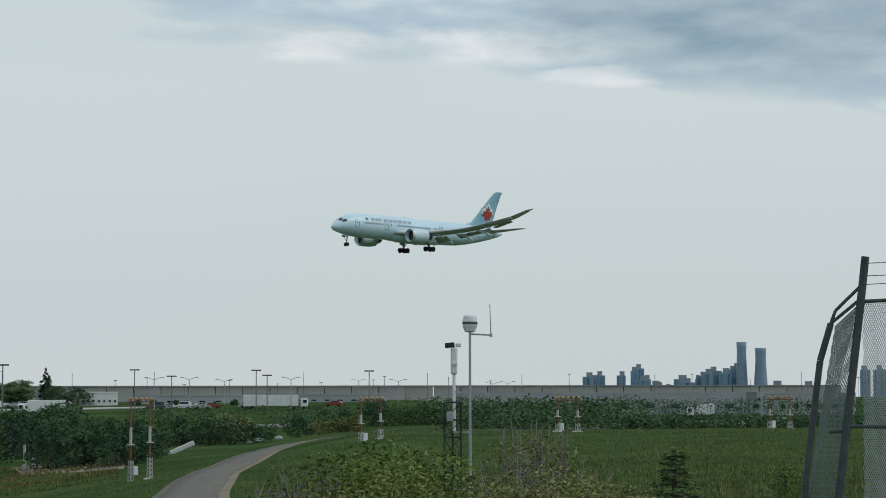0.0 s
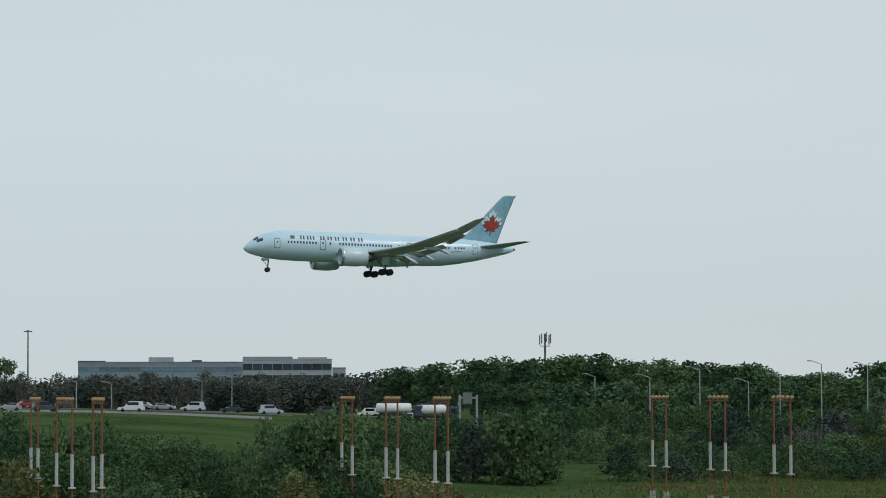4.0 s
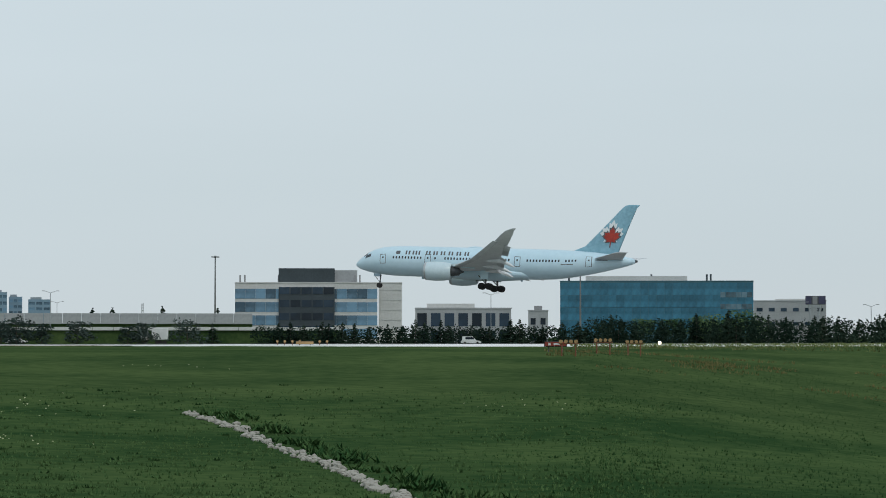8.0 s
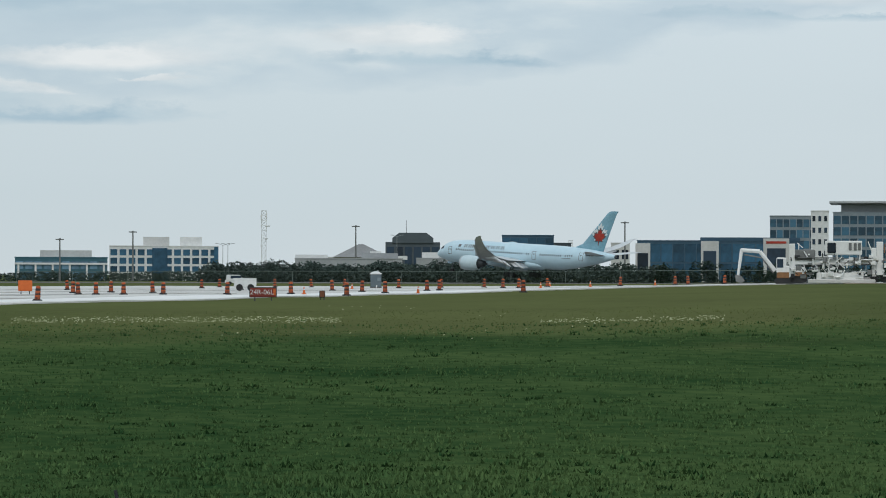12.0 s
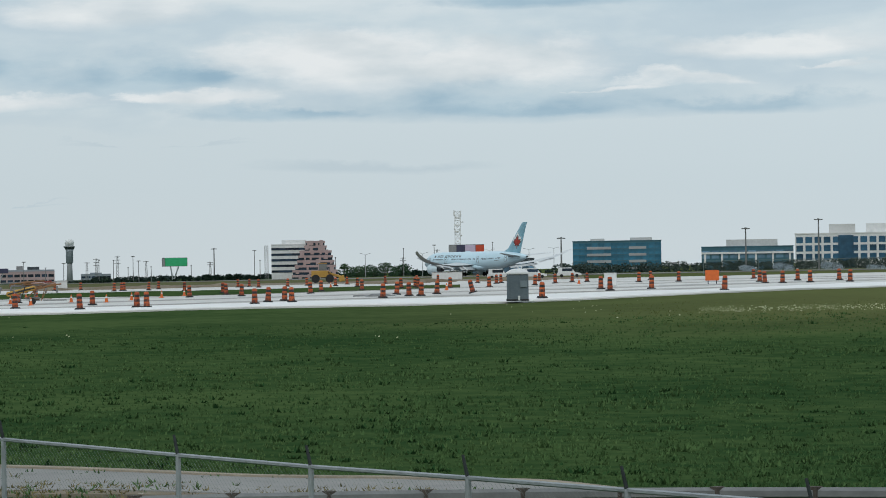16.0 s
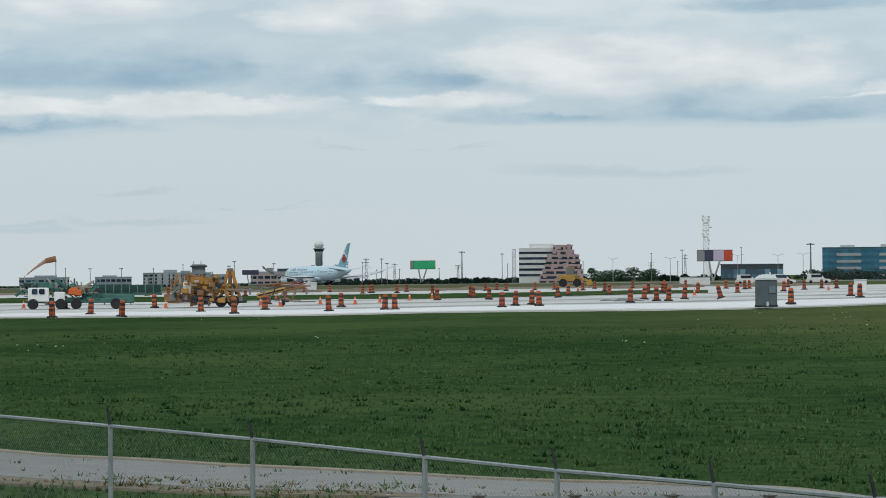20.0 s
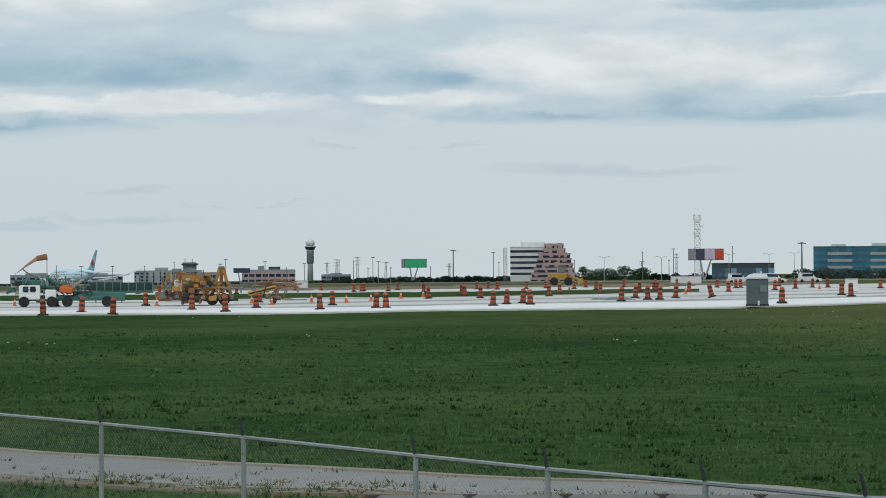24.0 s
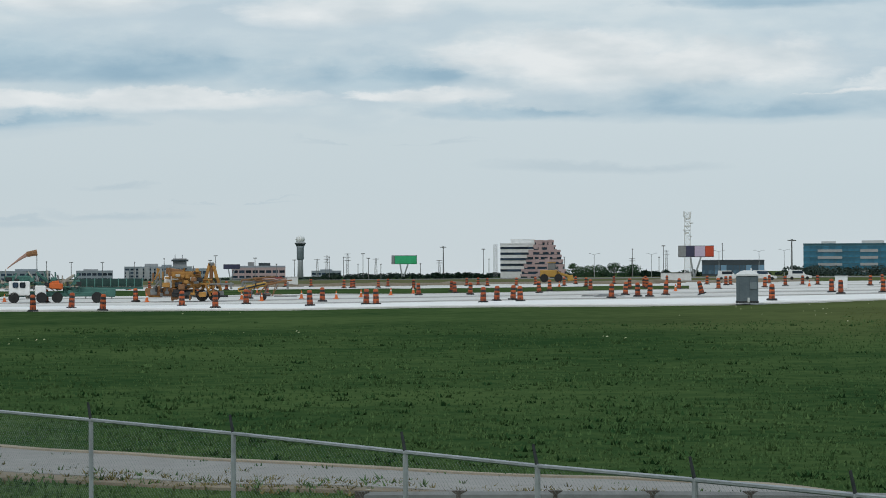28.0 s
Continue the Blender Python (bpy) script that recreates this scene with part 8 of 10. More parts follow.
def build_gate_corner():
    """The leaning fence corner that the shot begins beside."""
    r = 24.0
    px = r / 5030.0
    a0 = -50.0
    def at(x, y, dr=0.0):
        rr = r + dr
        q = spot(a0 - (x - 784) / 87.8, rr, 0)
        return Vector((q.x, q.y, EYE + (697 - y) * rr / 5030.0))
    o = at(1478, 900)
    foot = Vector((o.x, o.y, ground(o.x, o.y)))
    th = empty("fence_corner", foot)
    tagged(th, "leaning dark corner of a tall chain-link fence with barbed wire", "fence")
    rel = lambda v: v - foot
    def rod(name, pts, rad, material, seg=8):
        bm = bmesh.new()
        for p, q in zip(pts, pts[1:]):
            tube(bm, rel(p), rel(q), rad, rad, seg)
        return part(name, bm, M[material], th)
    low = lambda x: Vector((at(x, 1000).x, at(x, 1000).y, ground(at(x, 1000).x, at(x, 1000).y) - 0.1))
    rod("corner_post", [low(1468), at(1478, 880), at(1518, 540), at(1527, 458)], 0.034, "post_grey", 10)
    rod("side_post", [low(1412), at(1420, 850), at(1447, 640), at(1466, 575)], 0.028, "post_grey")
    rod("curved_arm", [at(1466, 575), at(1474, 553), at(1490, 537), at(1516, 512)], 0.014, "post_grey")
    rod("top_rail", [at(1518, 537), at(1700, 528)], 0.016, "post_grey")
    rod("mid_rail", [at(1498, 755), at(1700, 757)], 0.016, "post_grey")
    rod("side_rail", [at(1466, 575), at(1516, 534)], 0.014, "post_grey")
    rod("brace", [at(1462, 765), at(1494, 762)], 0.014, "post_grey")
    for y0, y1 in ((470, 462), (492, 486), (507, 498)):
        rod("barbed_wire", [at(1524, y0), at(1700, y1)], 0.004, "galv", 4)
    for (xa, xb, ya, yb, mat_) in ((1418, 1486, 900, 580, "fence_grey"), (1520, 1700, 1000, 540, "galv")):
        bm = bmesh.new()
        A, B = at(xa, ya), at(xb, ya)
        C, D = at(xa + (55 if xa < 1500 else 0), yb), at(xb + (30 if xa < 1500 else 0), yb - (40 if xa < 1500 else 8))
        n = 24 if xa < 1500 else 56
        for i in range(-n, n):
            for way in (0, 1):
                u0, u1 = i / n * 1.0, i / n + 1.0
                if way:
                    u0, u1 = u1, u0
                pts = []
                for k in range(41):
                    v = k / 40
                    u = u0 + (u1 - u0) * v
                    if -0.001 <= u <= 1.001:
                        pts.append(A.lerp(B, u).lerp(C.lerp(D, u), v))
                if len(pts) > 1:
                    e = Vector((0.64, -0.77, 0.0)) * (0.0026 if xa < 1500 else 0.0024)
                    p, q = rel(pts[0]), rel(pts[-1])
                    bm.faces.new([bm.verts.new(t_) for t_ in (p - e, p + e, q + e, q - e)])
        part("wire_panel", bm, M[mat_], th, "diamond wire panel")


build_gate_corner()


def guard_rail(pts, z_up, label):
    th = empty("guard_rail", spot(*pts[0]))
    o = spot(*pts[0])
    tagged(th, label, "guard rail")
    places = [spot(*p) - o for p in pts]
    for p, q in zip(places, places[1:]):
        bm = bmesh.new()
        tube(bm, p + Vector((0, 0, z_up)), q + Vector((0, 0, z_up)), 0.09, 0.09, 6)
        part("beam", bm, M["machine_grey"], th)
    for p in places:
        bm = bmesh.new()
        box(bm, p.x, p.y, p.z + z_up / 2 - 0.15, 0.16, 0.16, z_up + 0.5)
        part("post", bm, M["bark"], th)


guard_rail([(a - 0.05, r - 0.3) for a, r in VALLEY_I[1:12]], 0.75, "curved steel guard rail of the valley road")
guard_rail([(52.6 - 1.95 * i, 43.2 - 0.02 * i - 0.012 * i * i) for i in range(11)], 0.70, "low steel guard rail below the fence")


# ---------------------------------------------------------------- closed runway: drums, cones, signs
def drum():
    th = empty("traffic_drum", (0, 0, -300))
    tagged(th, "orange traffic drum with dark bands on a black rubber base", "traffic drum", "traffic drums on the closed runway")
    bm = bmesh.new()
    loft(bm, [[(r * math.cos(2 * math.pi * i / 14), r * math.sin(2 * math.pi * i / 14), z) for i in range(14)] for z, r in ((0.08, 0.245), (0.42, 0.235), (0.43, 0.225), (0.76, 0.218), (0.77, 0.21), (1.1, 0.2), (1.2, 0.175), (1.24, 0.09))])
    bmesh.ops.recalc_face_normals(bm, faces=bm.faces)
    part("body", bm, M["orange"], th)
    for z in (0.24, 0.59, 0.94):
        bm = bmesh.new()
        r = 0.251 - z * 0.043
        tube(bm, (0, 0, z - 0.11), (0, 0, z + 0.09), r + 0.004, r - 0.004, 14)
        part("band", bm, M["black"], th, "dark reflective band")
    bm = bmesh.new()
    tube(bm, (0, 0, 0), (0, 0, 0.13), 0.44, 0.38, 12)
    part("base", bm, M["rubber"], th, "black rubber base")
    return th


def cone():
    th = empty("traffic_cone", (0, 0, -300))
    tagged(th, "small bright orange traffic cone", "traffic cone", "traffic cones on the closed runway")
    bm = bmesh.new()
    tube(bm, (0, 0, 0.04), (0, 0, 0.75), 0.17, 0.03, 12)
    part("cone_body", bm, M["sign_orange"], th)
    bm = bmesh.new()
    box(bm, 0, 0, 0.025, 0.42, 0.42, 0.05, 0.01)
    part("base", bm, M["sign_orange"], th)
    bm = bmesh.new()
    tube(bm, (0, 0, 0.42), (0, 0, 0.54), 0.105, 0.082, 12)
    part("collar", bm, M["white_paint"], th, "white collar")
    return th


the_drum, the_cone = drum(), cone()
DRUMS_A = ((59.16, 212), (58.4, 222), (57.78, 212), (56.2, 226), (55.53, 217), (54.91, 233), (53.63, 221), (53.38, 245), (52.5, 223), (52.3, 222), (51.44, 293), (50.71, 312), (50.4, 292), (50.14, 225), (49.87, 233), (49.54, 239), (49.39, 228), (49.01, 300), (48.8, 325), (47.98, 326))
DRUMS_B = ((47.56, 242), (47.28, 267), (47.03, 252), (46.79, 250), (46.47, 262), (44.35, 219), (42.98, 253), (42.15, 259), (46.2, 326), (45.41, 319), (44.49, 336), (44.08, 362), (43.74, 382), (43.44, 378), (47.19, 344), (46.9, 361), (57.12, 262), (58.9, 262), (55.9, 300), (54.5, 301))
DRUMS_C = ((40.69, 234), (39.88, 290), (39.23, 315), (38.98, 288), (38.4, 306), (38.19, 286), (37.42, 400), (36.91, 284), (35.63, 288), (34.8, 333), (34.2, 313), (32.89, 331), (32.64, 338), (33.46, 400), (35.95, 430), (35.22, 430), (34.55, 440), (31.74, 410), (31.36, 380), (31.04, 360), (30.47, 410), (29.0, 385), (27.9, 400), (27.64, 400), (26.91, 395), (41.6, 340), (42.4, 350), (40.1, 370))
drum_rng = random.Random(9)
for a, r in DRUMS_A + DRUMS_B + DRUMS_C:
    p = spot(a, r)
    copy_thing(the_drum, pose(p.x, p.y, p.z + 0.14, drum_rng.uniform(-3, 3), drum_rng.uniform(-3, 3), drum_rng.uniform(0, 360)))
p = spot(45.74, 263)
copy_thing(the_drum, pose(p.x, p.y, p.z + 0.16, 0, -14, 46))
for k in range(34):
    a = 30 + 30 * (k + drum_rng.uniform(0, 1)) / 34
    r = drum_rng.choice((275, 300, 340, 380, 420, 450)) + drum_rng.uniform(-12, 12)
    p = spot(a, r)
    copy_thing(the_drum if k % 3 else the_cone, pose(p.x, p.y, p.z + 0.17, 0, 0, drum_rng.uniform(0, 360)))
for a, r in ((55.0, 268), (54.6, 252), (56.9, 256), (53.1, 262), (52.6, 275), (52.0, 292), (53.8, 270), (34.4, 372), (30.6, 352), (29.6, 362), (28.3, 365)):
    p = spot(a, r)
    copy_thing(the_cone, pose(p.x, p.y, p.z + 0.17, 0, 0, 20))
for k in range(26):
    a = 44 + 14 * (k + drum_rng.uniform(0, 1)) / 26
    p = spot(a, drum_rng.uniform(385, 475))
    copy_thing(the_drum, pose(p.x, p.y, p.z + 0.17, 0, drum_rng.uniform(-4, 4), drum_rng.uniform(0, 360)))
for o in (the_drum, the_cone):
    for q in (*o.children_recursive, o):
        bpy.data.objects.remove(q)


def toilet(a, r, label, size=1.0):
    p = spot(a, r)
    th = empty("portable_toilet", (p.x, p.y, p.z + 0.12), a)
    tagged(th, label, "portable toilet", "portable toilets")
    bm = bmesh.new()
    box(bm, 0, 0, 1.0, 1.62 * size, 1.4, 2.0, 0.06)
    part("cabin", bm, M["cabin_grey"], th, "blue-grey plastic cabin")
    bm = bmesh.new()
    loft(bm, [[(x * k, y * k, z) for x, y in ((-0.88, -0.78), (0.88, -0.78), (0.88, 0.78), (-0.88, 0.78))] for z, k in ((1.98, 1.0), (2.1, 1.0), (2.32, 0.62), (2.40, 0.3))])
    bmesh.ops.recalc_face_normals(bm, faces=bm.faces)
    part("roof", bm, M["white_paint"], th, "white translucent roof cap")
    bm = bmesh.new()
    box(bm, -0.2 * size, -0.71, 0.98, 0.75, 0.06, 1.75, 0.02)
    part("door", bm, M["cabin_grey"], th)
    bm = bmesh.new()
    box(bm, 0.45, -0.73, 1.25, 0.5, 0.05, 0.5, 0.02)
    part("panel", bm, M["cabin_light"], th, "paler wall panel")
    bm = bmesh.new()
    box(bm, 0, 0, 0.06, 1.7 * size, 1.46, 0.14)
    part("skid", bm, M["black"], th)
    bm = bmesh.new()
    box(bm, 0.1, -0.8, 0.2, 0.16, 0.16, 0.36, 0.03)
    part("pump", bm, M["white_paint"], th)
    bm = bmesh.new()
    tube(bm, (0.3, 0.3, 2.2), (0.3, 0.3, 2.55), 0.06, 0.06, 8)
    part("vent_pipe", bm, M["white_paint"], th)


M["cabin_grey"] = surface("cabin_grey", (0.085, 0.115, 0.135), (0.14, 0.175, 0.195), 0.5, 0, 1.0, 8)
M["cabin_light"] = surface("cabin_light", (0.16, 0.20, 0.22), (0.23, 0.275, 0.295), 0.5, 0, 1.0, 8)
toilet(44.84, 212, "blue-grey portable toilet with a white roof on the concrete")
toilet(33.92, 420, "grey portable toilet among the drums")
toilet(18.71, 338, "grey portable toilet between piles of sand", 0.95)


def lettering(thing, text, x, y, z, size, material):
    """Raised characters on a sign's face."""
    curve = bpy.data.curves.new("lettering", "FONT")
    curve.body, curve.size, curve.extrude = text, size, 0.008
    curve.align_x, curve.align_y = "CENTER", "CENTER"
    holder = new("lettering", curve)
    me = bpy.data.meshes.new_from_object(holder)
    bpy.data.objects.remove(holder)
    me.materials.clear()
    me.materials.append(M[material])
    ob = new("lettering", me)
    ob.parent = thing
    ob.matrix_basis = pose(x, y, z, 90, 0, 0)
    return ob


def board(name, a, r, w, h, z, face, label, category, bars=(), legs=0.3, frame_mat="black"):
    p = spot(a, r)
    th = empty(name, (p.x, p.y, p.z + 0.1), a)
    tagged(th, label, category)
    bm = bmesh.new()
    box(bm, 0, 0, z + h / 2, w, 0.22, h, 0.03)
    part("panel", bm, M[frame_mat], th)
    bm = bmesh.new()
    box(bm, 0, -0.12, z + h / 2, w - 0.12, 0.04, h - 0.12)
    part("face", bm, M[face], th)
    for x0, w_, h_, mat_ in bars:
        bm = bmesh.new()
        box(bm, x0, -0.15, z + h / 2, w_, 0.03, h_)
        part("lettering_bar", bm, M[mat_], th)
    for x in (-w * legs, w * legs):
        bm = bmesh.new()
        box(bm, x, 0.05, z / 2 - 0.1, 0.1, 0.1, z + 0.3)
        part("leg", bm, M["dark_steel"], th)
    return th


runway_sign = board("runway_sign", 36.19, 239, 2.3, 0.85, 0.2, "sign_red", "dark red runway sign with white lettering 24R-06L", "sign", ((0.95, 0.2, 0.5, "sign_orange"),))
lettering(runway_sign, "24R-06L", -0.1, -0.16, 0.62, 0.58, "line_white")
board("work_sign", 40.93, 300, 1.45, 1.1, 0.35, "sign_orange", "bright orange works sign on legs", "sign", frame_mat="sign_orange")
board("work_sign", 35.0, 245, 0.5, 0.6, 0.1, "pole_orange", "small yellow and black generator box", "generator")
board("field_sign", 4.3, 236, 1.9, 0.45, 0.3, "sign_red", "long low dark red airfield sign", "sign", ((-0.5, 0.2, 0.2, "line_white"), (0.1, 0.5, 0.16, "line_white")))
board("field_sign", -5.0, 380, 2.9, 0.5, 0.1, "sign_red", "long low dark red airfield sign by the runway end", "sign", ((-0.4, 0.9, 0.2, "line_white"),))
board("field_sign", 9.35, 372, 2.4, 0.45, 0.1, "orange_lamp", "low amber airfield sign", "sign")
distance_board = board("distance_board", -11.55, 226, 1.0, 1.0, 1.9, "white_paint", "small white board with the dark figure 50", "sign", frame_mat="white_paint")
lettering(distance_board, "50", 0, -0.16, 2.4, 0.85, "black")
board("marker_board", -6.98, 252, 0.8, 0.8, 0.25, "white_paint", "small square white marker in the grass", "marker", ((0, 0.1, 0.25, "black"),), frame_mat="white_paint")
board("warning_sign", -18.05, 225, 0.7, 0.7, 1.4, "sign_orange", "orange diamond road sign on posts", "sign", frame_mat="sign_orange")


def site_box(a, r, w, d, h, material, name, label, category, roof=None, lift=0.15, wheels=0):
    p = spot(a, r)
    th = empty(name, (p.x, p.y, p.z + lift), a)
    tagged(th, label, category)
    bm = bmesh.new()
    box(bm, 0, 0, h / 2 + (0.4 if wheels else 0), w, d, h, 0.06)
    part("body", bm, M[material], th)
    bm = bmesh.new()
    box(bm, 0, 0, h + 0.04 + (0.4 if wheels else 0), w + 0.1, d + 0.1, 0.08)
    part("lid", bm, M[roof or material], th)
    for i in range(wheels):
        bm = bmesh.new()
        x = -w / 2 + w * (i + 0.5) / wheels
        tube(bm, (x, -d / 2 - 0.12, 0.4), (x, -d / 2 + 0.12, 0.4), 0.4, 0.4, 14)
        part("wheel", bm, M["rubber"], th)
    return th


site_box(36.55, 330, 2.6, 1.8, 1.0, "white_paint", "site_trailer", "small white site trailer on wheels", "trailer", wheels=2)
site_box(42.97, 300, 1.3, 1.2, 1.3, "white_paint", "white_cabinet", "white equipment cabinet on the concrete", "cabinet")
site_box(46.26, 560, 6.0, 2.2, 1.5, "white_paint", "site_container", "long white site container beyond the concrete", "container", roof="roof_grey")
site_box(54.0, 540, 2.4, 2.0, 1.4, "white_paint", "site_container", "white site container on the concrete", "container")
site_box(-7.3, 207, 0.5, 0.5, 0.4, "stone", "stone_marker", "pale stone marker in the grass", "marker")


def boulder(a, r, w, d, h, material, name, label, category, seed=1, lean=0):
    p = spot(a, r)
    bm = bmesh.new()
    bmesh.ops.create_icosphere(bm, subdivisions=3, radius=1.0)
    for v in bm.verts:
        n_ = 1 + 0.3 * noise.noise(v.co * 1.3 + Vector((seed * 7.1, 0, 0))) + 0.12 * noise.noise(v.co * 3.4 + Vector((seed, 5, 0)))
        v.co = Vector((v.co.x * w * n_, v.co.y * d * n_, max(v.co.z, -0.2) * h * n_))
    ob = part(name, bm, M[material], None, "", True)
    ob.matrix_world = pose(p.x, p.y, p.z - 0.02, 0, lean, a)
    return tagged(ob, label, category)


boulder(19.3, 340, 2.3, 2.2, 1.25, "sand", "sand_mound", "grey pile of sand", "sand mound", 3)
boulder(18.15, 341, 2.5, 2.2, 1.5, "sand", "sand_mound", "pale pile of sand beside the portable toilet", "sand mound", 5)
boulder(17.7, 342, 1.6, 1.6, 0.8, "sand", "sand_mound", "low pale pile of sand", "sand mound", 8)
M["soil"] = surface("soil", (0.15, 0.075, 0.035), (0.27, 0.14, 0.065), 0.95, 0, 0.5, 3.0, 0.5, 5.0, "Position", spec=0.05)
boulder(-22.95, 262, 3.2, 2.2, 1.1, "soil", "soil_mound", "low mound of bare orange-brown soil among the bushes", "soil mound", 6)
boulder(-5.95, 207, 0.45, 0.4, 1.3, "stone", "boulder", "upright pale boulder in the grass", "boulder", 4)
p = spot(-44.75, 395)
bm = bmesh.new()
box(bm, 0, 0, 0.75, 3.8, 0.5, 0.7, 0.12, 0, -24)
barrier = part("concrete_barrier", bm, M["concrete"])
barrier.matrix_world = pose(p.x, p.y, p.z - 0.1, 0, 0, -44.75)
tagged(barrier, "tilted pale concrete barrier by the path", "barrier")
for i, (a, r) in enumerate(((-46.3, 470), (-46.7, 480), (-46.1, 455))):
    boulder(a, r, 0.75, 0.5, 0.55, "precast_grey", "concrete_block", "pale broken concrete block by the path", "concrete block", 10 + i)


def light_tower(a, r):
    p = spot(a, r)
    th = empty("light_tower", (p.x, p.y, p.z + 0.05), a)
    tagged(th, "white towed light tower with crossed yellow masts", "light tower")
    bm = bmesh.new()
    box(bm, -0.7, 0, 1.0, 1.9, 1.2, 1.0, 0.1)
    part("generator_body", bm, M["white_paint"], th)
    for x in (-1.0, 0.2):
        bm = bmesh.new()
        tube(bm, (x - 0.1, -0.65, 0.36), (x - 0.1, -0.4, 0.36), 0.36, 0.36, 14)
        part("wheel", bm, M["rubber"], th)
    M_y = M["machine_yellow"]
    for x0, x1 in ((0.3, 1.5), (1.5, 0.4)):
        bm = bmesh.new()
        tube(bm, (x0, -0.1, 0.4), (x1, -0.1, 3.3), 0.10, 0.08, 6)
        part("mast", bm, M_y, th, "yellow folded mast")
    bm = bmesh.new()
    box(bm, 0.9, 0, 0.7, 1.6, 1.0, 0.35, 0.04)
    part("drawbar", bm, M_y, th)


M["machine_yellow"] = surface("machine_yellow", (0.27, 0.125, 0.025), (0.50, 0.25, 0.055), 0.55, 0, 0.8, 5)
M["loader_yellow"] = surface("loader_yellow", (0.36, 0.20, 0.035), (0.58, 0.34, 0.07), 0.5, 0, 0.8, 5)
M["machine_white"] = surface("machine_white", (0.74, 0.735, 0.715), (0.90, 0.90, 0.885), 0.55, 0, 0.5, 4)
M["machine_rust"] = surface("machine_rust", (0.15, 0.07, 0.03), (0.33, 0.16, 0.065), 0.7, 0, 0.6, 5)
M["machine_green"] = surface("machine_green", (0.035, 0.12, 0.10), (0.075, 0.20, 0.165), 0.6, 0, 0.6, 5)
light_tower(19.85, 333)


def crawler(bm, x0, x1, y, h=0.7, w=0.5):
    """A rounded crawler track lying along x."""
    r = h / 2
    out = [(x0 + r - r * math.sin(math.pi * i / 8), r - r * math.cos(math.pi * i / 8)) for i in range(9)] + [(x1 - r + r * math.sin(math.pi * i / 8), r + r * math.cos(math.pi * i / 8)) for i in range(9)]
    loft(bm, [[(x, y - w / 2, z) for x, z in out], [(x, y + w / 2, z) for x, z in out]])
    bmesh.ops.recalc_face_normals(bm, faces=bm.faces)


def excavator(a, r):
    p = spot(a, r)
    th = empty("excavator", (p.x, p.y, p.z + 0.1), a)
    tagged(th, "white excavator with an orange base and a bent boom", "excavator")
    for y in (-1.0, 1.0):
        bm = bmesh.new()
        crawler(bm, 0.5, 4.1, y)
        part("crawler", bm, M["black"], th)
    bm = bmesh.new()
    box(bm, 2.6, 0, 1.05, 3.6, 2.4, 0.75, 0.1)
    part("base", bm, M["machine_rust"], th, "orange slewing base")
    bm = bmesh.new()
    box(bm, 3.0, 0, 1.8, 2.4, 2.2, 0.9, 0.15)
    part("engine_cover", bm, M["machine_white"], th)
    bm = bmesh.new()
    box(bm, 1.35, -0.5, 2.3, 1.2, 1.1, 1.9, 0.12)
    cab = part("cab", bm, M["machine_white"], th)
    for x, w_ in ((1.2, 0.75),):
        bm = bmesh.new()
        box(bm, x, -1.07, 2.55, w_, 0.05, 1.1, 0.02)
        part("window", bm, M["glass_dark"], cab)
    bm = bmesh.new()
    box(bm, 0.74, -0.5, 2.5, 0.05, 0.85, 1.2, 0.02)
    part("windscreen", bm, M["glass_dark"], cab)
    bm = bmesh.new()
    for q, s in (((0.6, 0.3, 1.6), (-1.3, 0.3, 4.0)), ((-1.3, 0.3, 4.0), (-3.6, 0.3, 4.15))):
        tube(bm, q, s, 0.26, 0.24, 8)
    part("boom", bm, M["machine_white"], th, "pale bent boom")
    bm = bmesh.new()
    tube(bm, (-3.5, 0.3, 4.3), (-3.95, 0.3, 1.0), 0.22, 0.16, 8)
    part("stick", bm, M["machine_white"], th)
    bm = bmesh.new()
    tube(bm, (-1.0, 0.3, 3.2), (-3.2, 0.3, 3.6), 0.09, 0.09, 6)
    tube(bm, (0.4, 0.3, 1.3), (-0.9, 0.3, 3.0), 0.09, 0.09, 6)
    part("ram", bm, M["machine_grey"], th)
    bm = bmesh.new()
    loft(bm, [[(-4.3, y, 1.1), (-3.6, y, 1.0), (-3.1, y, 0.4), (-3.5, y, 0.05), (-4.2, y, 0.3)] for y in (-0.35, 0.9)])
    bmesh.ops.recalc_face_normals(bm, faces=bm.faces)
    part("bucket", bm, M["machine_grey"], th)


excavator(26.0, 352)


def machine(name, a, r, w, label, category, seed, skins, spec, turn=0.0):
    """A large working machine: hand-set main bodies, and pipes, rails and small boxes about them."""
    p = spot(a, r)
    th = empty(name, (p.x, p.y, p.z + 0.12), a + turn)
    tagged(th, label, category)
    rng = random.Random(seed)
    for nm, x, y, z, sx, sy, sz, lean, mat_, lab in spec:
        bm = bmesh.new()
        box(bm, x, y, z, sx, sy, sz, min(0.08, sx / 5, sz / 5), 0, lean)
        part(nm, bm, M[mat_], th, lab)
    return th, rng


def rods(th, rng, n, x0, x1, z0, z1, y0, y1, mats, rad=0.07):
    for i in range(n):
        bm = bmesh.new()
        x, z, y = rng.uniform(x0, x1), rng.uniform(z0, z1), rng.uniform(y0, y1)
        d = rng.choice((Vector((rng.uniform(0.8, 2.2), 0, 0)), Vector((0, 0, rng.uniform(0.5, 1.3))), Vector((rng.uniform(-1, 1), 0, rng.uniform(0.4, 1.2)))))
        tube(bm, Vector((x, y, z)), Vector((x, y, z)) + d, rad * rng.uniform(0.6, 1.5), None, 6)
        part("pipe", bm, M[rng.choice(mats)], th)


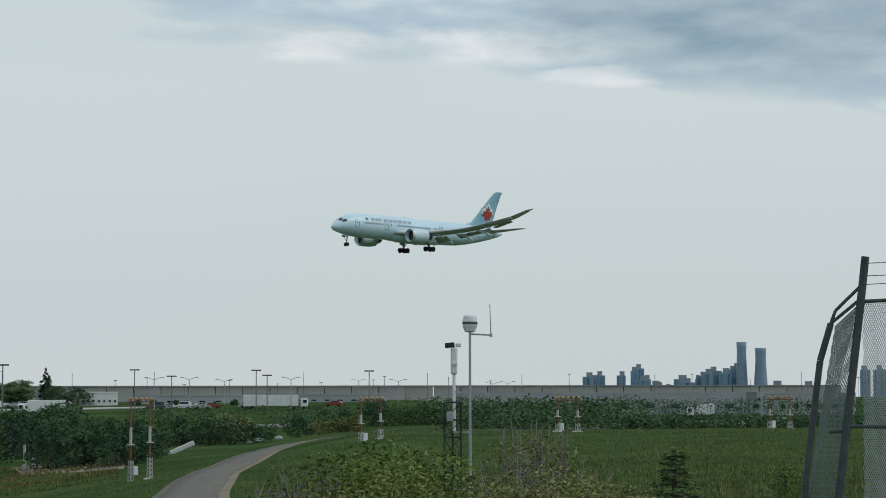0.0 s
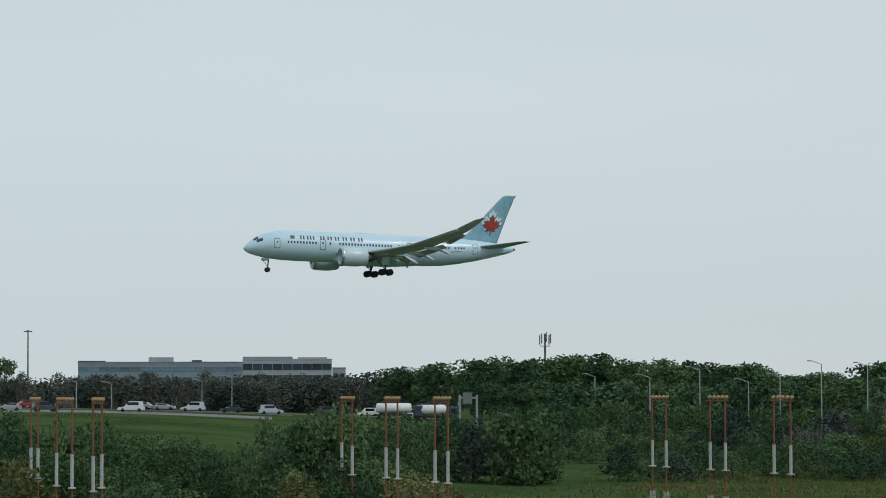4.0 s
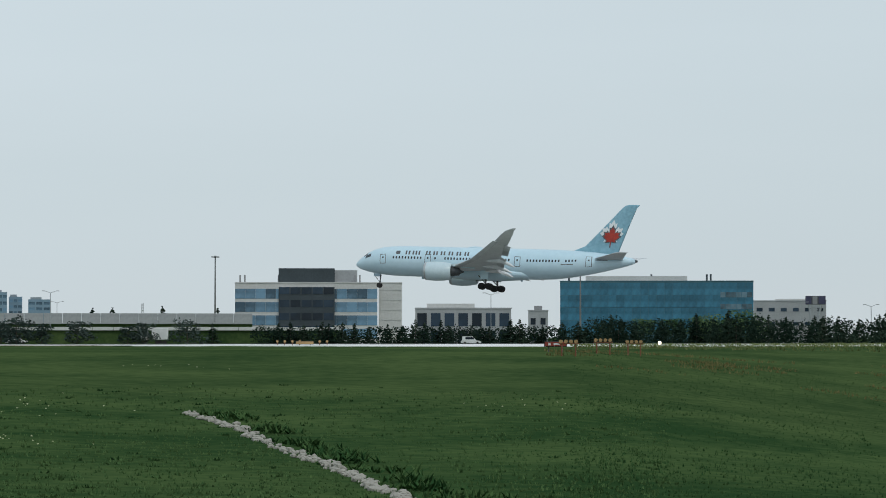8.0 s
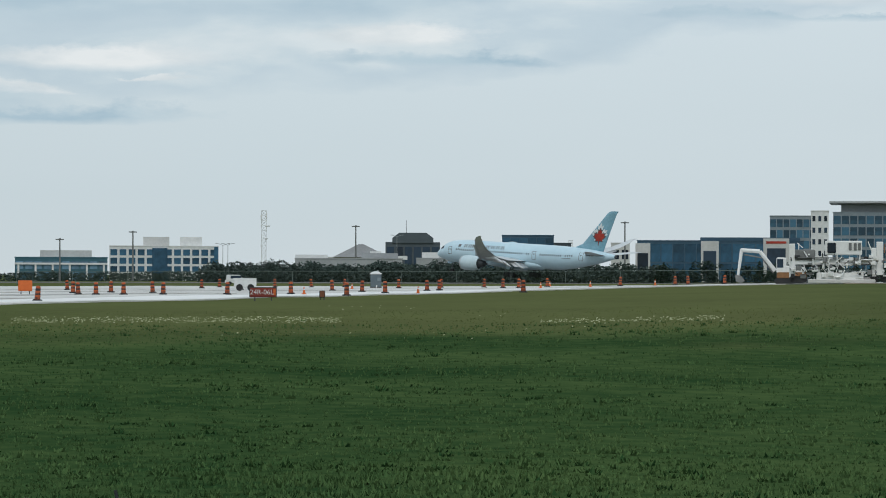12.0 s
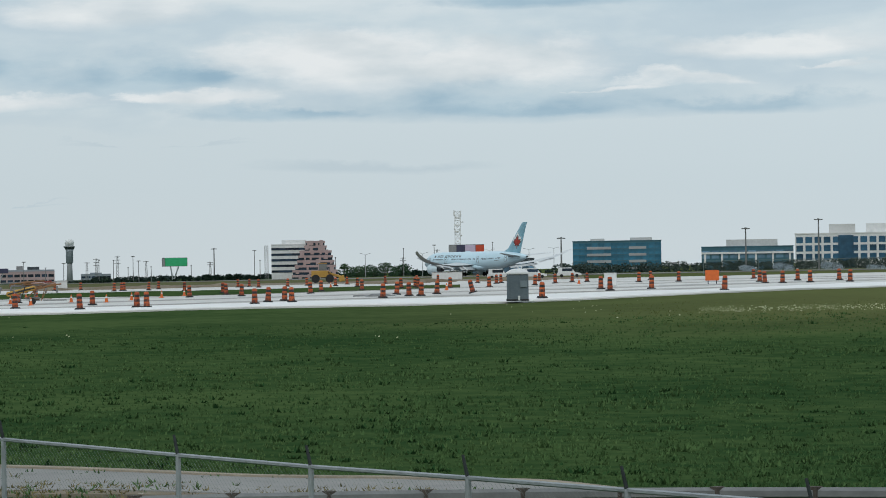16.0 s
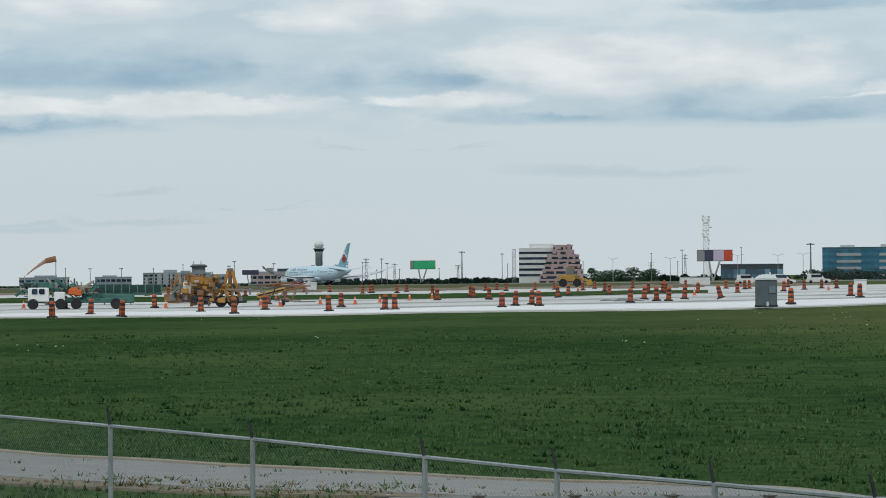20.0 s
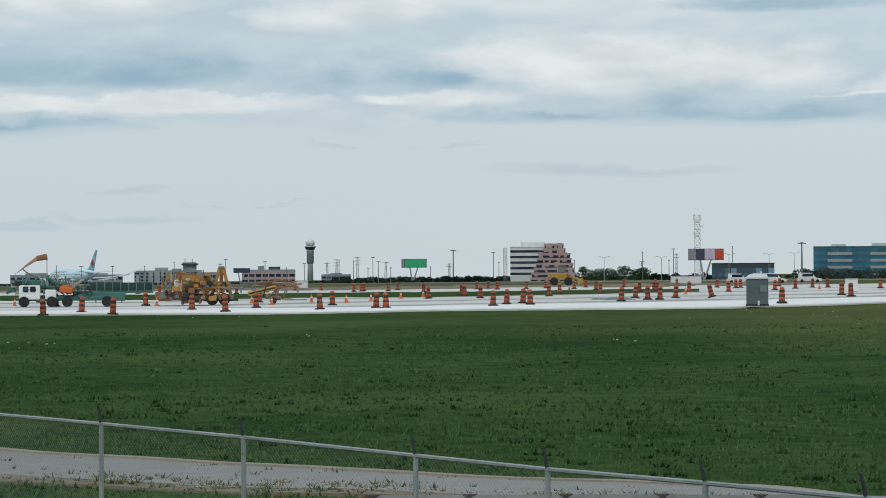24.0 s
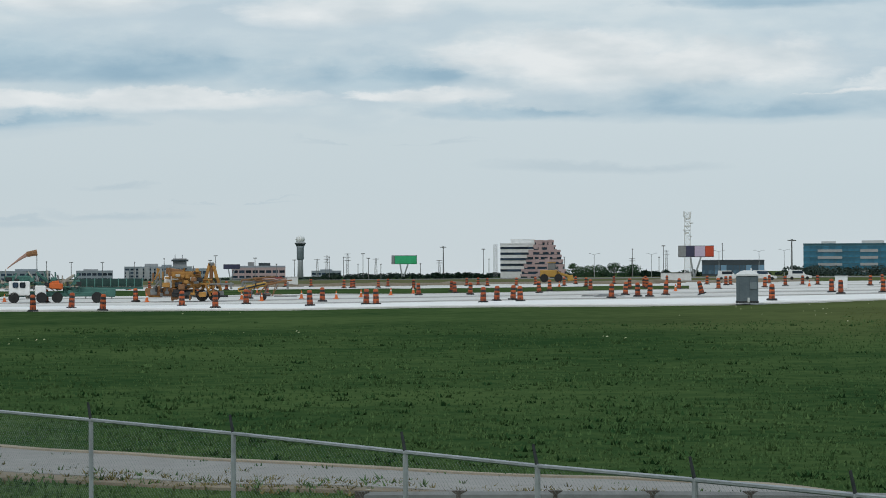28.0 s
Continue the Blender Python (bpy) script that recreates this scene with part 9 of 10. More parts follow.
def bits(th, rng, n, x0, x1, z0, z1, y, mats, smin=0.25, smax=0.9):
    for i in range(n):
        bm = bmesh.new()
        box(bm, rng.uniform(x0, x1), y + rng.uniform(-0.4, 0.2), rng.uniform(z0, z1), rng.uniform(smin, smax), rng.uniform(0.3, 0.8), rng.uniform(smin, smax) * 0.8, 0.04)
        part("machine_block", bm, M[rng.choice(mats)], th)


def tracks(th, xs, y=-1.0):
    for x in xs:
        bm = bmesh.new()
        crawler(bm, x - 1.1, x + 1.1, y, 0.8, 0.5)
        part("crawler", bm, M["black"], th)


M["cover_green"] = surface("cover_green", (0.010, 0.030, 0.026), (0.028, 0.062, 0.052), 0.7, 0, 0.5, 5.0, spec=0.2)
# white slipform paving train
th, rng = machine("slipform_paver", 24.75, 345, 11, "large white slipform paver with a glazed engine house", "paver", 61, None, (
    ("engine_house", 1.2, 0, 4.2, 4.4, 2.4, 1.7, 0, "machine_white", "white engine house"), ("house_window", -0.2, -1.25, 4.2, 1.0, 0.08, 1.2, 0, "glass_dark", ""),
    ("grille", 2.0, -1.25, 4.35, 0.35, 0.08, 0.9, 0, "machine_grey", ""), ("grille", 2.6, -1.25, 4.35, 0.35, 0.08, 0.9, 0, "machine_grey", ""), ("grille", 3.1, -1.25, 4.35, 0.35, 0.08, 0.9, 0, "machine_grey", ""),
    ("main_frame", 0, 0, 2.5, 10.5, 2.0, 0.7, 0, "machine_white", "white main frame"), ("hopper", -3.4, 0, 3.3, 2.4, 2.0, 1.4, 0, "machine_grey", "grey hopper"), ("side_form", 0.8, -1.2, 0.75, 5.6, 0.4, 1.0, 0, "machine_white", ""),
    ("leg", -4.9, -0.8, 2.6, 0.7, 0.7, 4.2, 0, "machine_white", "white jacking leg"), ("leg", 4.8, -0.8, 2.4, 0.6, 0.6, 3.6, 0, "machine_white", ""), ("platform", -1.5, -1.0, 3.0, 5.5, 0.8, 0.15, 0, "machine_grey", ""), ("slab_edge", 1.0, -1.6, 0.2, 8.0, 0.6, 0.5, 0, "concrete", "")))
tracks(th, (-4.2, 4.2))
rods(th, rng, 26, -5, 5, 0.6, 4.3, -1.5, -0.6, ("machine_white", "machine_grey", "black"))
bits(th, rng, 46, -5, 5, 0.6, 3.4, -1.3, ("machine_white", "machine_grey", "machine_white", "black", "machine_white"), 0.15, 0.7)
rods(th, rng, 30, -5, 5, 0.5, 3.2, -1.9, -1.2, ("machine_white", "black", "machine_white"), 0.06)
th, rng = machine("placer_spreader", 23.0, 345, 11, "long white concrete spreader with a raised rear post", "spreader", 62, None, (
    ("main_frame", 0.6, 0, 2.1, 10.0, 1.8, 0.55, 0, "machine_white", "white main frame"), ("engine_house", -3.2, 0, 3.6, 2.2, 2.0, 1.5, 0, "beige_wall", "beige engine cover"), ("roof", -3.2, 0, 4.6, 2.4, 2.2, 0.4, 0, "machine_grey", ""),
    ("rear_post", 4.4, -0.6, 3.3, 0.8, 0.8, 2.6, 0, "machine_white", "white rear post"), ("front_post", -5.0, -0.6, 3.1, 0.8, 0.8, 3.6, 0, "machine_white", ""), ("belt_cover", 1.8, -0.9, 2.9, 5.2, 0.8, 0.5, -6, "machine_white", ""),
    ("lower_frame", 0.0, -1.1, 1.0, 8.0, 0.5, 0.5, 0, "sand", "dusty lower frame"), ("tail_ramp", 4.8, -1.0, 0.9, 2.8, 1.0, 0.25, 24, "machine_grey", ""), ("bumper", 6.0, -1.0, 2.1, 1.2, 0.6, 0.5, 0, "machine_white", "")))
tracks(th, (-3.8, 3.6))
rods(th, rng, 24, -5.2, 5.2, 0.5, 3.6, -1.5, -0.6, ("machine_white", "machine_grey", "machine_rust"))
bits(th, rng, 40, -5, 5, 0.5, 2.8, -1.3, ("machine_white", "machine_grey", "sand", "machine_white", "black"), 0.15, 0.7)
rods(th, rng, 26, -5, 5, 0.5, 2.8, -1.9, -1.2, ("machine_white", "black", "machine_white"), 0.06)
site_box(22.15, 346, 1.4, 1.0, 0.9, "sign_orange", "barricade_stack", "stack of orange barricades", "barricades")
# rusty yellow mixing machine with conveyors, on the west side
th, rng = machine("mobile_crusher", 56.1, 262, 8, "rusty yellow mobile crusher with frames and a hopper", "crusher", 63, None, (
    ("body", -0.2, 0, 2.0, 3.0, 1.8, 1.5, 0, "machine_yellow", "yellow machine body"), ("hopper", -1.0, 0, 2.7, 1.8, 1.6, 0.6, 8, "machine_rust", ""), ("low_frame", -2.0, -0.4, 0.9, 3.6, 1.4, 0.7, 0, "machine_rust", ""),
    ("frame_leg", 1.75, -0.3, 2.2, 0.3, 0.5, 2.7, 16, "machine_yellow", ""), ("frame_leg", 2.75, -0.3, 2.2, 0.3, 0.5, 2.7, -16, "machine_yellow", ""), ("frame_leg", 2.25, -0.2, 2.3, 0.35, 0.5, 2.4, 0, "machine_rust", ""), ("frame_head", 2.25, -0.2, 3.4, 0.6, 0.7, 0.35, 0, "machine_grey", ""), ("cab", -1.7, -0.6, 1.7, 0.7, 0.8, 1.3, 0, "machine_white", "white cab"), ("chassis", 0.6, 0, 0.7, 5.6, 1.6, 0.5, 0, "machine_grey", "")))
for x in (1.4, 2.5):
    bm = bmesh.new()
    tube(bm, (x, -1.0, 0.55), (x, -0.6, 0.55), 0.55, 0.55, 16)
    part("wheel", bm, M["rubber"], th)
rods(th, rng, 40, -3.6, 3.2, 0.4, 2.4, -1.2, -0.2, ("machine_yellow", "machine_rust", "machine_grey", "black"), 0.08)
bits(th, rng, 46, -3.6, 3.0, 0.3, 1.8, -1.0, ("machine_rust", "machine_yellow", "machine_grey", "black", "machine_rust"), 0.15, 0.7)
bits(th, rng, 18, -1.8, 1.2, 1.6, 3.0, -1.0, ("machine_rust", "machine_yellow", "beige_wall", "black"), 0.15, 0.6)
th, rng = machine("conveyor", 54.35, 262, 8, "long yellow and rusty conveyor belt raised at one end", "conveyor", 64, None, (
    ("belt_frame", -2.0, 0, 1.25, 2.7, 0.8, 0.42, -13, "loader_yellow", "yellow belt frame"), ("belt_edge", -2.0, -0.42, 1.25, 2.5, 0.06, 0.14, -13, "black", ""), ("tail_frame", 0.1, 0, 1.6, 2.2, 0.7, 0.2, -13, "machine_rust", ""), ("tail_rail", 0.0, -0.36, 1.8, 2.2, 0.06, 0.07, -13, "machine_rust", ""), ("axle_frame", -1.0, 0, 0.6, 1.4, 0.8, 0.22, 0, "machine_grey", "")))
bm = bmesh.new()
tube(bm, (-1.0, -0.6, 0.32), (-1.0, -0.4, 0.32), 0.32, 0.32, 14)
part("wheel", bm, M["rubber"], th)
rods(th, rng, 14, -3.0, 0.2, 0.3, 0.8, -0.6, -0.2, ("machine_rust", "machine_grey", "black"), 0.04)
# green screening plant with a white truck cab
th, rng = machine("screening_plant", 58.9, 262, 10, "green screening plant with a white truck cab and folded belts", "screening plant", 65, None, (
    ("cab", -2.4, -0.6, 1.35, 1.9, 1.6, 1.3, 0, "machine_white", "white truck cab"), ("cab_window", -2.75, -1.42, 1.65, 0.5, 0.06, 0.5, 0, "glass_dark", ""), ("cab_window", -2.1, -1.42, 1.65, 0.5, 0.06, 0.5, 0, "glass_dark", ""), ("bonnet", -0.5, -0.6, 1.15, 1.0, 1.4, 0.9, 0, "machine_white", ""),
    ("screen_box", -2.3, 0.8, 2.15, 2.6, 1.6, 0.7, 0, "machine_green", "dark green screen box"), ("belt", 0.1, 0.4, 2.0, 2.6, 0.6, 0.28, 38, "machine_green", "folded green belt"), ("belt", -3.6, 0.4, 1.9, 2.2, 0.6, 0.28, -35, "machine_green", ""), ("belt", 1.7, 0.6, 2.0, 2.0, 0.5, 0.25, -32, "beige_wall", "pale folded belt"),
    ("long_belt", 3.9, 0.2, 1.0, 4.8, 0.8, 0.8, 2, "machine_green", "long green belt frame"), ("chassis", 1.5, 0.2, 0.8, 8.0, 1.2, 0.45, 0, "machine_green", ""), ("mound", 0.9, -0.3, 1.55, 1.25, 1.0, 0.55, 6, "sign_orange", "bright orange sheeted load"), ("mound", 0.85, -0.3, 1.85, 0.7, 0.8, 0.35, -8, "sign_orange", "")))
for x in (-2.9, -0.4, 1.0, 4.6):
    bm = bmesh.new()
    tube(bm, (x, -1.4, 0.5), (x, -1.0, 0.5), 0.5, 0.5, 16)
    part("wheel", bm, M["rubber"], th)
rods(th, rng, 40, -4.2, 3.2, 0.8, 2.0, -0.6, 0.6, ("machine_green", "machine_green", "machine_grey", "beige_wall"), 0.06)
bits(th, rng, 30, -4, 3.2, 0.5, 2.3, -0.2, ("machine_green", "black", "beige_wall", "machine_green", "machine_grey"), 0.15, 0.55)
# a long covered conveyor behind it: dark green cover over hoops, on legs
p = spot(57.62, 300)
th = empty("covered_conveyor", (p.x, p.y, p.z + 0.1), 57.62)
tagged(th, "long conveyor under a ribbed dark green cover", "conveyor")
arch = [(0.55 * math.cos(q), 1.25 + 0.85 * math.sin(q)) for q in [math.pi * i / 8 for i in range(9)]]
bm = bmesh.new()
loft(bm, [[(x, y, z) for y, z in arch] for x in (-3.3, -1.1, 1.1, 3.3)])
bmesh.ops.recalc_face_normals(bm, faces=bm.faces)
part("cover", bm, M["cover_green"], th, "dark green sheet cover")
for i in range(9):
    bm = bmesh.new()
    x = -3.3 + i * 0.825
    loft(bm, [[(x - 0.05 + dx, y * k, 1.25 + (z - 1.25) * k) for y, z in arch] for dx, k in ((0, 1.0), (0, 1.05), (0.1, 1.05), (0.1, 1.0))], caps=False)
    part("hoop", bm, M["machine_green"], th)
bm = bmesh.new()
box(bm, 0, 0, 1.1, 6.8, 0.9, 0.25, 0.03)
part("belt_frame", bm, M["machine_green"], th)
for x in (-2.6, 0.1, 2.7):
    for y in (-0.4, 0.4):
        bm = bmesh.new()
        box(bm, x, y, 0.5, 0.14, 0.14, 1.05, 0.02)
        part("leg", bm, M["machine_grey"], th)
# rusty steel bars stacked on timbers
p = spot(54.65, 430)
th = empty("steel_bar_stack", (p.x, p.y, p.z + 0.1), 54.65)
tagged(th, "long stack of rust-brown steel bars and frames on timbers", "steel stack")
rng = random.Random(77)
for i in range(6):
    bm = bmesh.new()
    box(bm, -4.2 + i * 1.7, 0, 0.5, 0.3, 1.6, 1.0, 0.03)
    part("timber", bm, M["machine_grey"], th)
for i in range(26):
    bm = bmesh.new()
    x, z = rng.uniform(-4.2, 2.0), 1.05 + 0.6 * rng.random() ** 1.3
    tube(bm, (x, rng.uniform(-0.7, 0.6), z), (x + rng.uniform(1.5, 3.4), rng.uniform(-0.7, 0.6), z + rng.uniform(-0.15, 0.25)), rng.uniform(0.06, 0.14), None, 6)
    part("bar", bm, M[rng.choice(("machine_rust", "machine_rust", "sign_red", "pink_wall", "machine_grey"))], th)
for a, mm in ((48.76, "loader_yellow"),):
    th, rng = machine("wheel_loader", a, 545, 6, "yellow wheel loader by the far drums", "loader", int(a * 10), None, (("body", -0.6, 0, 1.7, 3.2, 1.9, 1.3, 0, mm, ""), ("cab", 0.0, 0, 2.95, 1.5, 1.6, 1.5, 0, "machine_grey", ""), ("roof", 0.0, 0, 3.76, 1.7, 1.8, 0.14, 0, mm, ""), ("arm", 2.2, 0, 1.5, 2.4, 0.6, 0.5, 16, mm, ""), ("bucket", 3.6, 0, 0.8, 1.1, 2.6, 1.1, -12, mm, "")))
    for x in (-1.4, 1.3):
        bm = bmesh.new()
        tube(bm, (x, -1.2, 0.8), (x, -0.7, 0.8), 0.8, 0.8, 16)
        part("wheel", bm, M["rubber"], th)
    rods(th, rng, 8, -1.2, 2.0, 0.8, 2.4, -0.9, -0.5, (mm, "machine_grey"), 0.05)
for i, (a, r, w_) in enumerate(((52.9, 470, 5.0), (52.0, 466, 6.5), (50.7, 472, 5.5), (47.4, 468, 6.0), (46.6, 474, 4.5), (44.9, 470, 6.0), (54.4, 480, 5.0))):
    boulder(a, r, w_, 1.6, 0.75, "dirt", "earth_mound", "long low mound of tan earth beyond the concrete", "earth mound", 40 + i)
boulder(47.6, 262, 1.5, 0.8, 0.32, "machine_grey", "rubble", "dark broken rubble on the concrete", "rubble", 31)
boulder(47.95, 264, 1.2, 0.6, 0.26, "machine_grey", "rubble", "low dark rubble on the concrete", "rubble", 32)


# ---------------------------------------------------------------- windsock, masts, lamps, billboards
M["sleeve_pink"] = surface("sleeve_pink", (0.30, 0.16, 0.12), (0.48, 0.30, 0.24), 0.9, 0, 0.8, 4.0)


def windsock():
    p = spot(59.08, 430)
    th = empty("windsock", p, 59)
    tagged(th, "faded orange windsock filled by the wind on a grey pole", "windsock")
    t = EYE + 2.35 - p.z
    bm = bmesh.new()
    tube(bm, (0, 0, -0.3), (0, 0, t + 0.2), 0.09, 0.06, 8)
    part("pole", bm, M["galv"], th)
    bm = bmesh.new()
    tube(bm, (0.05, 0, t), (-1.5, 0, t - 0.3), 0.46, 0.40, 14)
    part("basket", bm, M["machine_rust"], th, "rust-orange wind basket")
    bm = bmesh.new()
    ringz = []
    for k in range(7):
        u = k / 6
        c = Vector((-1.4 - 3.0 * u, 0, t - 0.28 - 2.1 * u ** 1.15))
        rr = 0.36 - 0.22 * u
        ringz.append([(c.x + rr * 0.5 * math.sin(q) * u, rr * math.cos(q), c.z + rr * math.sin(q)) for q in [2 * math.pi * j / 12 for j in range(12)]])
    loft(bm, ringz)
    bmesh.ops.recalc_face_normals(bm, faces=bm.faces)
    part("sleeve", bm, M["sleeve_pink"], th, "faded drooping sleeve", True)


windsock()


def high_mast(a, d, top, label="tall grey high-mast lamp with a ring of floodlights"):
    p = spot(a, d)
    th = empty("high_mast_lamp", p, a)
    tagged(th, label, "lamp post", "high-mast lamps")
    t = EYE + top - p.z
    bm = bmesh.new()
    tube(bm, (0, 0, -0.3), (0, 0, t), 0.36, 0.20, 8)
    part("pole", bm, M["machine_grey"], th)
    bm = bmesh.new()
    tube(bm, (0, 0, t - 0.1), (0, 0, t + 0.35), 0.5, 0.35, 10)
    part("ring", bm, M["machine_grey"], th)
    for i in range(4):
        q = math.pi / 2 * i + 0.4
        bm = bmesh.new()
        box(bm, 1.0 * math.cos(q), 1.0 * math.sin(q), t - 0.05, 0.8, 0.6, 0.35, 0.05, math.degrees(q))
        part("floodlight", bm, M["machine_grey"], th)


for a, d, top in ((-11.18, 950, 23.9), (-18.94, 950, 20.6), (-4.03, 950, 23.8), (3.80, 950, 23.9), (11.15, 950, 26.3), (19.37, 950, 25.0), (28.91, 950, 16.8), (34.33, 950, 15.2), (40.25, 950, 10.4), (43.95, 950, 8.2), (50.94, 1250, 8.5), (38.8, 950, 13.0)):
    high_mast(a, d, top)


def twin_lamp(a, d, top, arms=2, label="slim grey street lamp with two arms", reach=1.6):
    p = spot(a, d)
    th = empty("street_lamp", p, a)
    tagged(th, label, "street lamp", "street lamps")
    t = EYE + top - p.z
    bm = bmesh.new()
    tube(bm, (0, 0, -0.3), (0, 0, t - 0.5), 0.15, 0.10, 6)
    part("pole", bm, M["galv"], th)
    for s in (-1, 1)[:arms]:
        bm = bmesh.new()
        tube(bm, (0, 0, t - 0.6), (s * reach, 0, t), 0.07, 0.06, 5)
        part("arm", bm, M["galv"], th)
        bm = bmesh.new()
        box(bm, s * (reach + 0.35), 0, t, 0.8, 0.3, 0.18, 0.03)
        part("luminaire", bm, M["galv"], th)


for a, d, top in ((20.45, 800, 11.0), (15.93, 800, 11.4), (14.43, 800, 12.5), (5.60, 800, 12.1), (17.2, 800, 9.8), (14.3, 1000, 12.0), (-0.6, 800, 9.5), (-2.0, 820, 9.0), (37.0, 900, 8.8), (36.9, 1000, 9.8), (33.5, 1000, 13.0), (45.4, 1150, 6.0), (44.6, 1150, 6.0), (-8.6, 820, 9.6),
                  (-46.94, 700, 4.1), (-48.3, 900, 4.6), (-44.2, 690, 4.0), (-44.9, 720, 4.2), (-49.1, 760, 3.8), (-51.0, 900, 3.6), (-51.3, 900, 3.8), (-45.6, 760, 3.9), (22.0, 850, 12.0)):
    twin_lamp(a, d, top)
for a, d, top in ((-30.3, 520, 3.4), (-31.4, 474, 3.0), (-32.4, 474, 4.2), (-33.37, 474, 2.2), (-34.0, 474, 3.0), (-34.82, 474, 5.1), (-35.73, 474, 4.8), (-36.24, 474, 2.2), (-36.8, 474, 3.5), (-39.02, 474, 1.9), (-39.6, 690, 7.0), (-41.19, 690, 6.0), (-19.9, 600, 3.0), (-20.6, 640, 2.6), (-22.4, 640, 3.2), (-23.0, 640, 4.0), (-26.8, 640, 4.0), (-17.2, 640, 2.0)):
    twin_lamp(a, d, top, 1, "slim grey street lamp with one arm")
for a, d, top in ((-46.24, 700, 5.7), (-43.81, 700, 5.8), (-48.51, 700, 5.5), (-46.46, 690, 4.4), (-44.55, 690, 4.2), (-41.2, 560, 5.6)):
    p = spot(a, d)
    th = empty("floodlight_post", p, a)
    tagged(th, "dark lamp post with a flat floodlight head", "lamp post", "car park lamps")
    t = EYE + top - p.z
    bm = bmesh.new()
    tube(bm, (0, 0, -0.2), (0, 0, t), 0.16, 0.12, 6)
    part("pole", bm, M["machine_grey"], th)
    bm = bmesh.new()
    box(bm, 0, 0, t + 0.1, 2.4, 0.9, 0.3, 0.05)
    part("head", bm, M["dark_steel"], th)
for k in range(26):
    a = -41.5 - 17 * (k + drum_rng.uniform(0, 1)) / 26
    p = spot(a, 1120)
    th = empty("yard_pole", (p.x, p.y, p.z), a)
    tagged(th, "thin grey pole above the long warehouse", "pole", "yard poles")
    bm = bmesh.new()
    t = EYE + drum_rng.uniform(3.6, 8.5) - p.z
    tube(bm, (0, 0, -0.2), (0, 0, t), 0.13, 0.10, 5)
    part("pole", bm, M["machine_grey"], th)
    bm = bmesh.new()
    box(bm, 0, 0, t, drum_rng.choice((0.3, 0.5, 1.4)), 0.3, 0.25)
    part("cap", bm, M["machine_grey"], th)


def lattice_tower(a, d, top, w, label, name="lattice_tower", material="galv", panels=(), n=14, taper=1.0):
    p = spot(a, d)
    th = empty(name, p, a)
    tagged(th, label, "tower")
    h = EYE + top - p.z
    bm = bmesh.new()
    k = w * 0.06
    for sx, sy in ((-1, -1), (1, -1), (1, 1), (-1, 1)):
        tube(bm, (sx * w / 2, sy * w / 2, -0.3), (sx * w / 2 * taper, sy * w / 2 * taper, h), k, k * 0.8, 5)
    for i in range(n):
        z0, z1 = h * i / n, h * (i + 1) / n
        q = (w / 2) * (1 - (1 - taper) * i / n)
        for s in (-1, 1):
            tube(bm, (-q * s, -q, z0), (q * s, -q, z1), k * 0.6, k * 0.6, 4)
            tube(bm, (-q, s * q, z1), (q, s * q, z1), k * 0.5, k * 0.5, 4)
    part("lattice", bm, M[material], th)
    for x, z, sx, sz in panels:
        bm = bmesh.new()
        box(bm, x, -w / 2, z * h, sx, 0.6, sz, 0.05)
        part("antenna", bm, M["white_paint"], th, "white antenna panel")
    return th


lattice_tower(36.18, 1000, 21.4, 1.7, "slim white lattice radio mast", material="white_paint", panels=((0.9, 0.92, 0.5, 2.0), (-0.9, 0.9, 0.5, 1.6), (1.5, 0.78, 1.4, 0.4), (0.9, 0.6, 0.8, 0.5), (-0.8, 0.5, 0.6, 0.5)))
lattice_tower(46.03, 1150, 21.5, 2.3, "white lattice mast with antennas behind a billboard", material="white_paint", panels=((1.2, 0.96, 0.7, 2.4), (-1.3, 0.97, 0.6, 2.2), (1.6, 0.83, 1.6, 0.5), (-1.2, 0.72, 0.7, 0.7), (1.3, 0.62, 0.9, 0.6), (0.0, 0.9, 2.0, 0.8), (0.2, 0.78, 2.2, 0.7), (-0.3, 0.68, 2.0, 0.8), (0.4, 0.4, 2.6, 1.0), (-0.5, 0.32, 2.4, 0.9)))
lattice_tower(49.89, 1500, 11.4, 1.8, "dark slim lattice mast on the horizon", material="machine_grey")
lattice_tower(30.0, 1100, 12.5, 1.6, "white lattice mast behind the terminal", material="white_paint")
lattice_tower(-0.9, 1150, 13.0, 2.0, "pale lattice mast behind the offices", material="galv")
lattice_tower(12.6, 1500, 17.0, 2.2, "distant pale lattice pylon", material="galv", taper=0.4)
def pylon(a, top, arms):
    """A tapering lattice pylon with cross-arms."""
    th = lattice_tower(a, 1800, top, 2.0, "distant grey transmission pylon with cross-arms", "transmission_pylon", "machine_grey", n=9, taper=0.35)
    h = EYE + top - spot(a, 1800).z
    for k in range(arms):
        bm = bmesh.new()
        z = h * (0.97 - 0.13 * k)
        tube(bm, (-1.9, 0, z), (1.9, 0, z), 0.16, 0.16, 5)
        part("cross_arm", bm, M["machine_grey"], th)


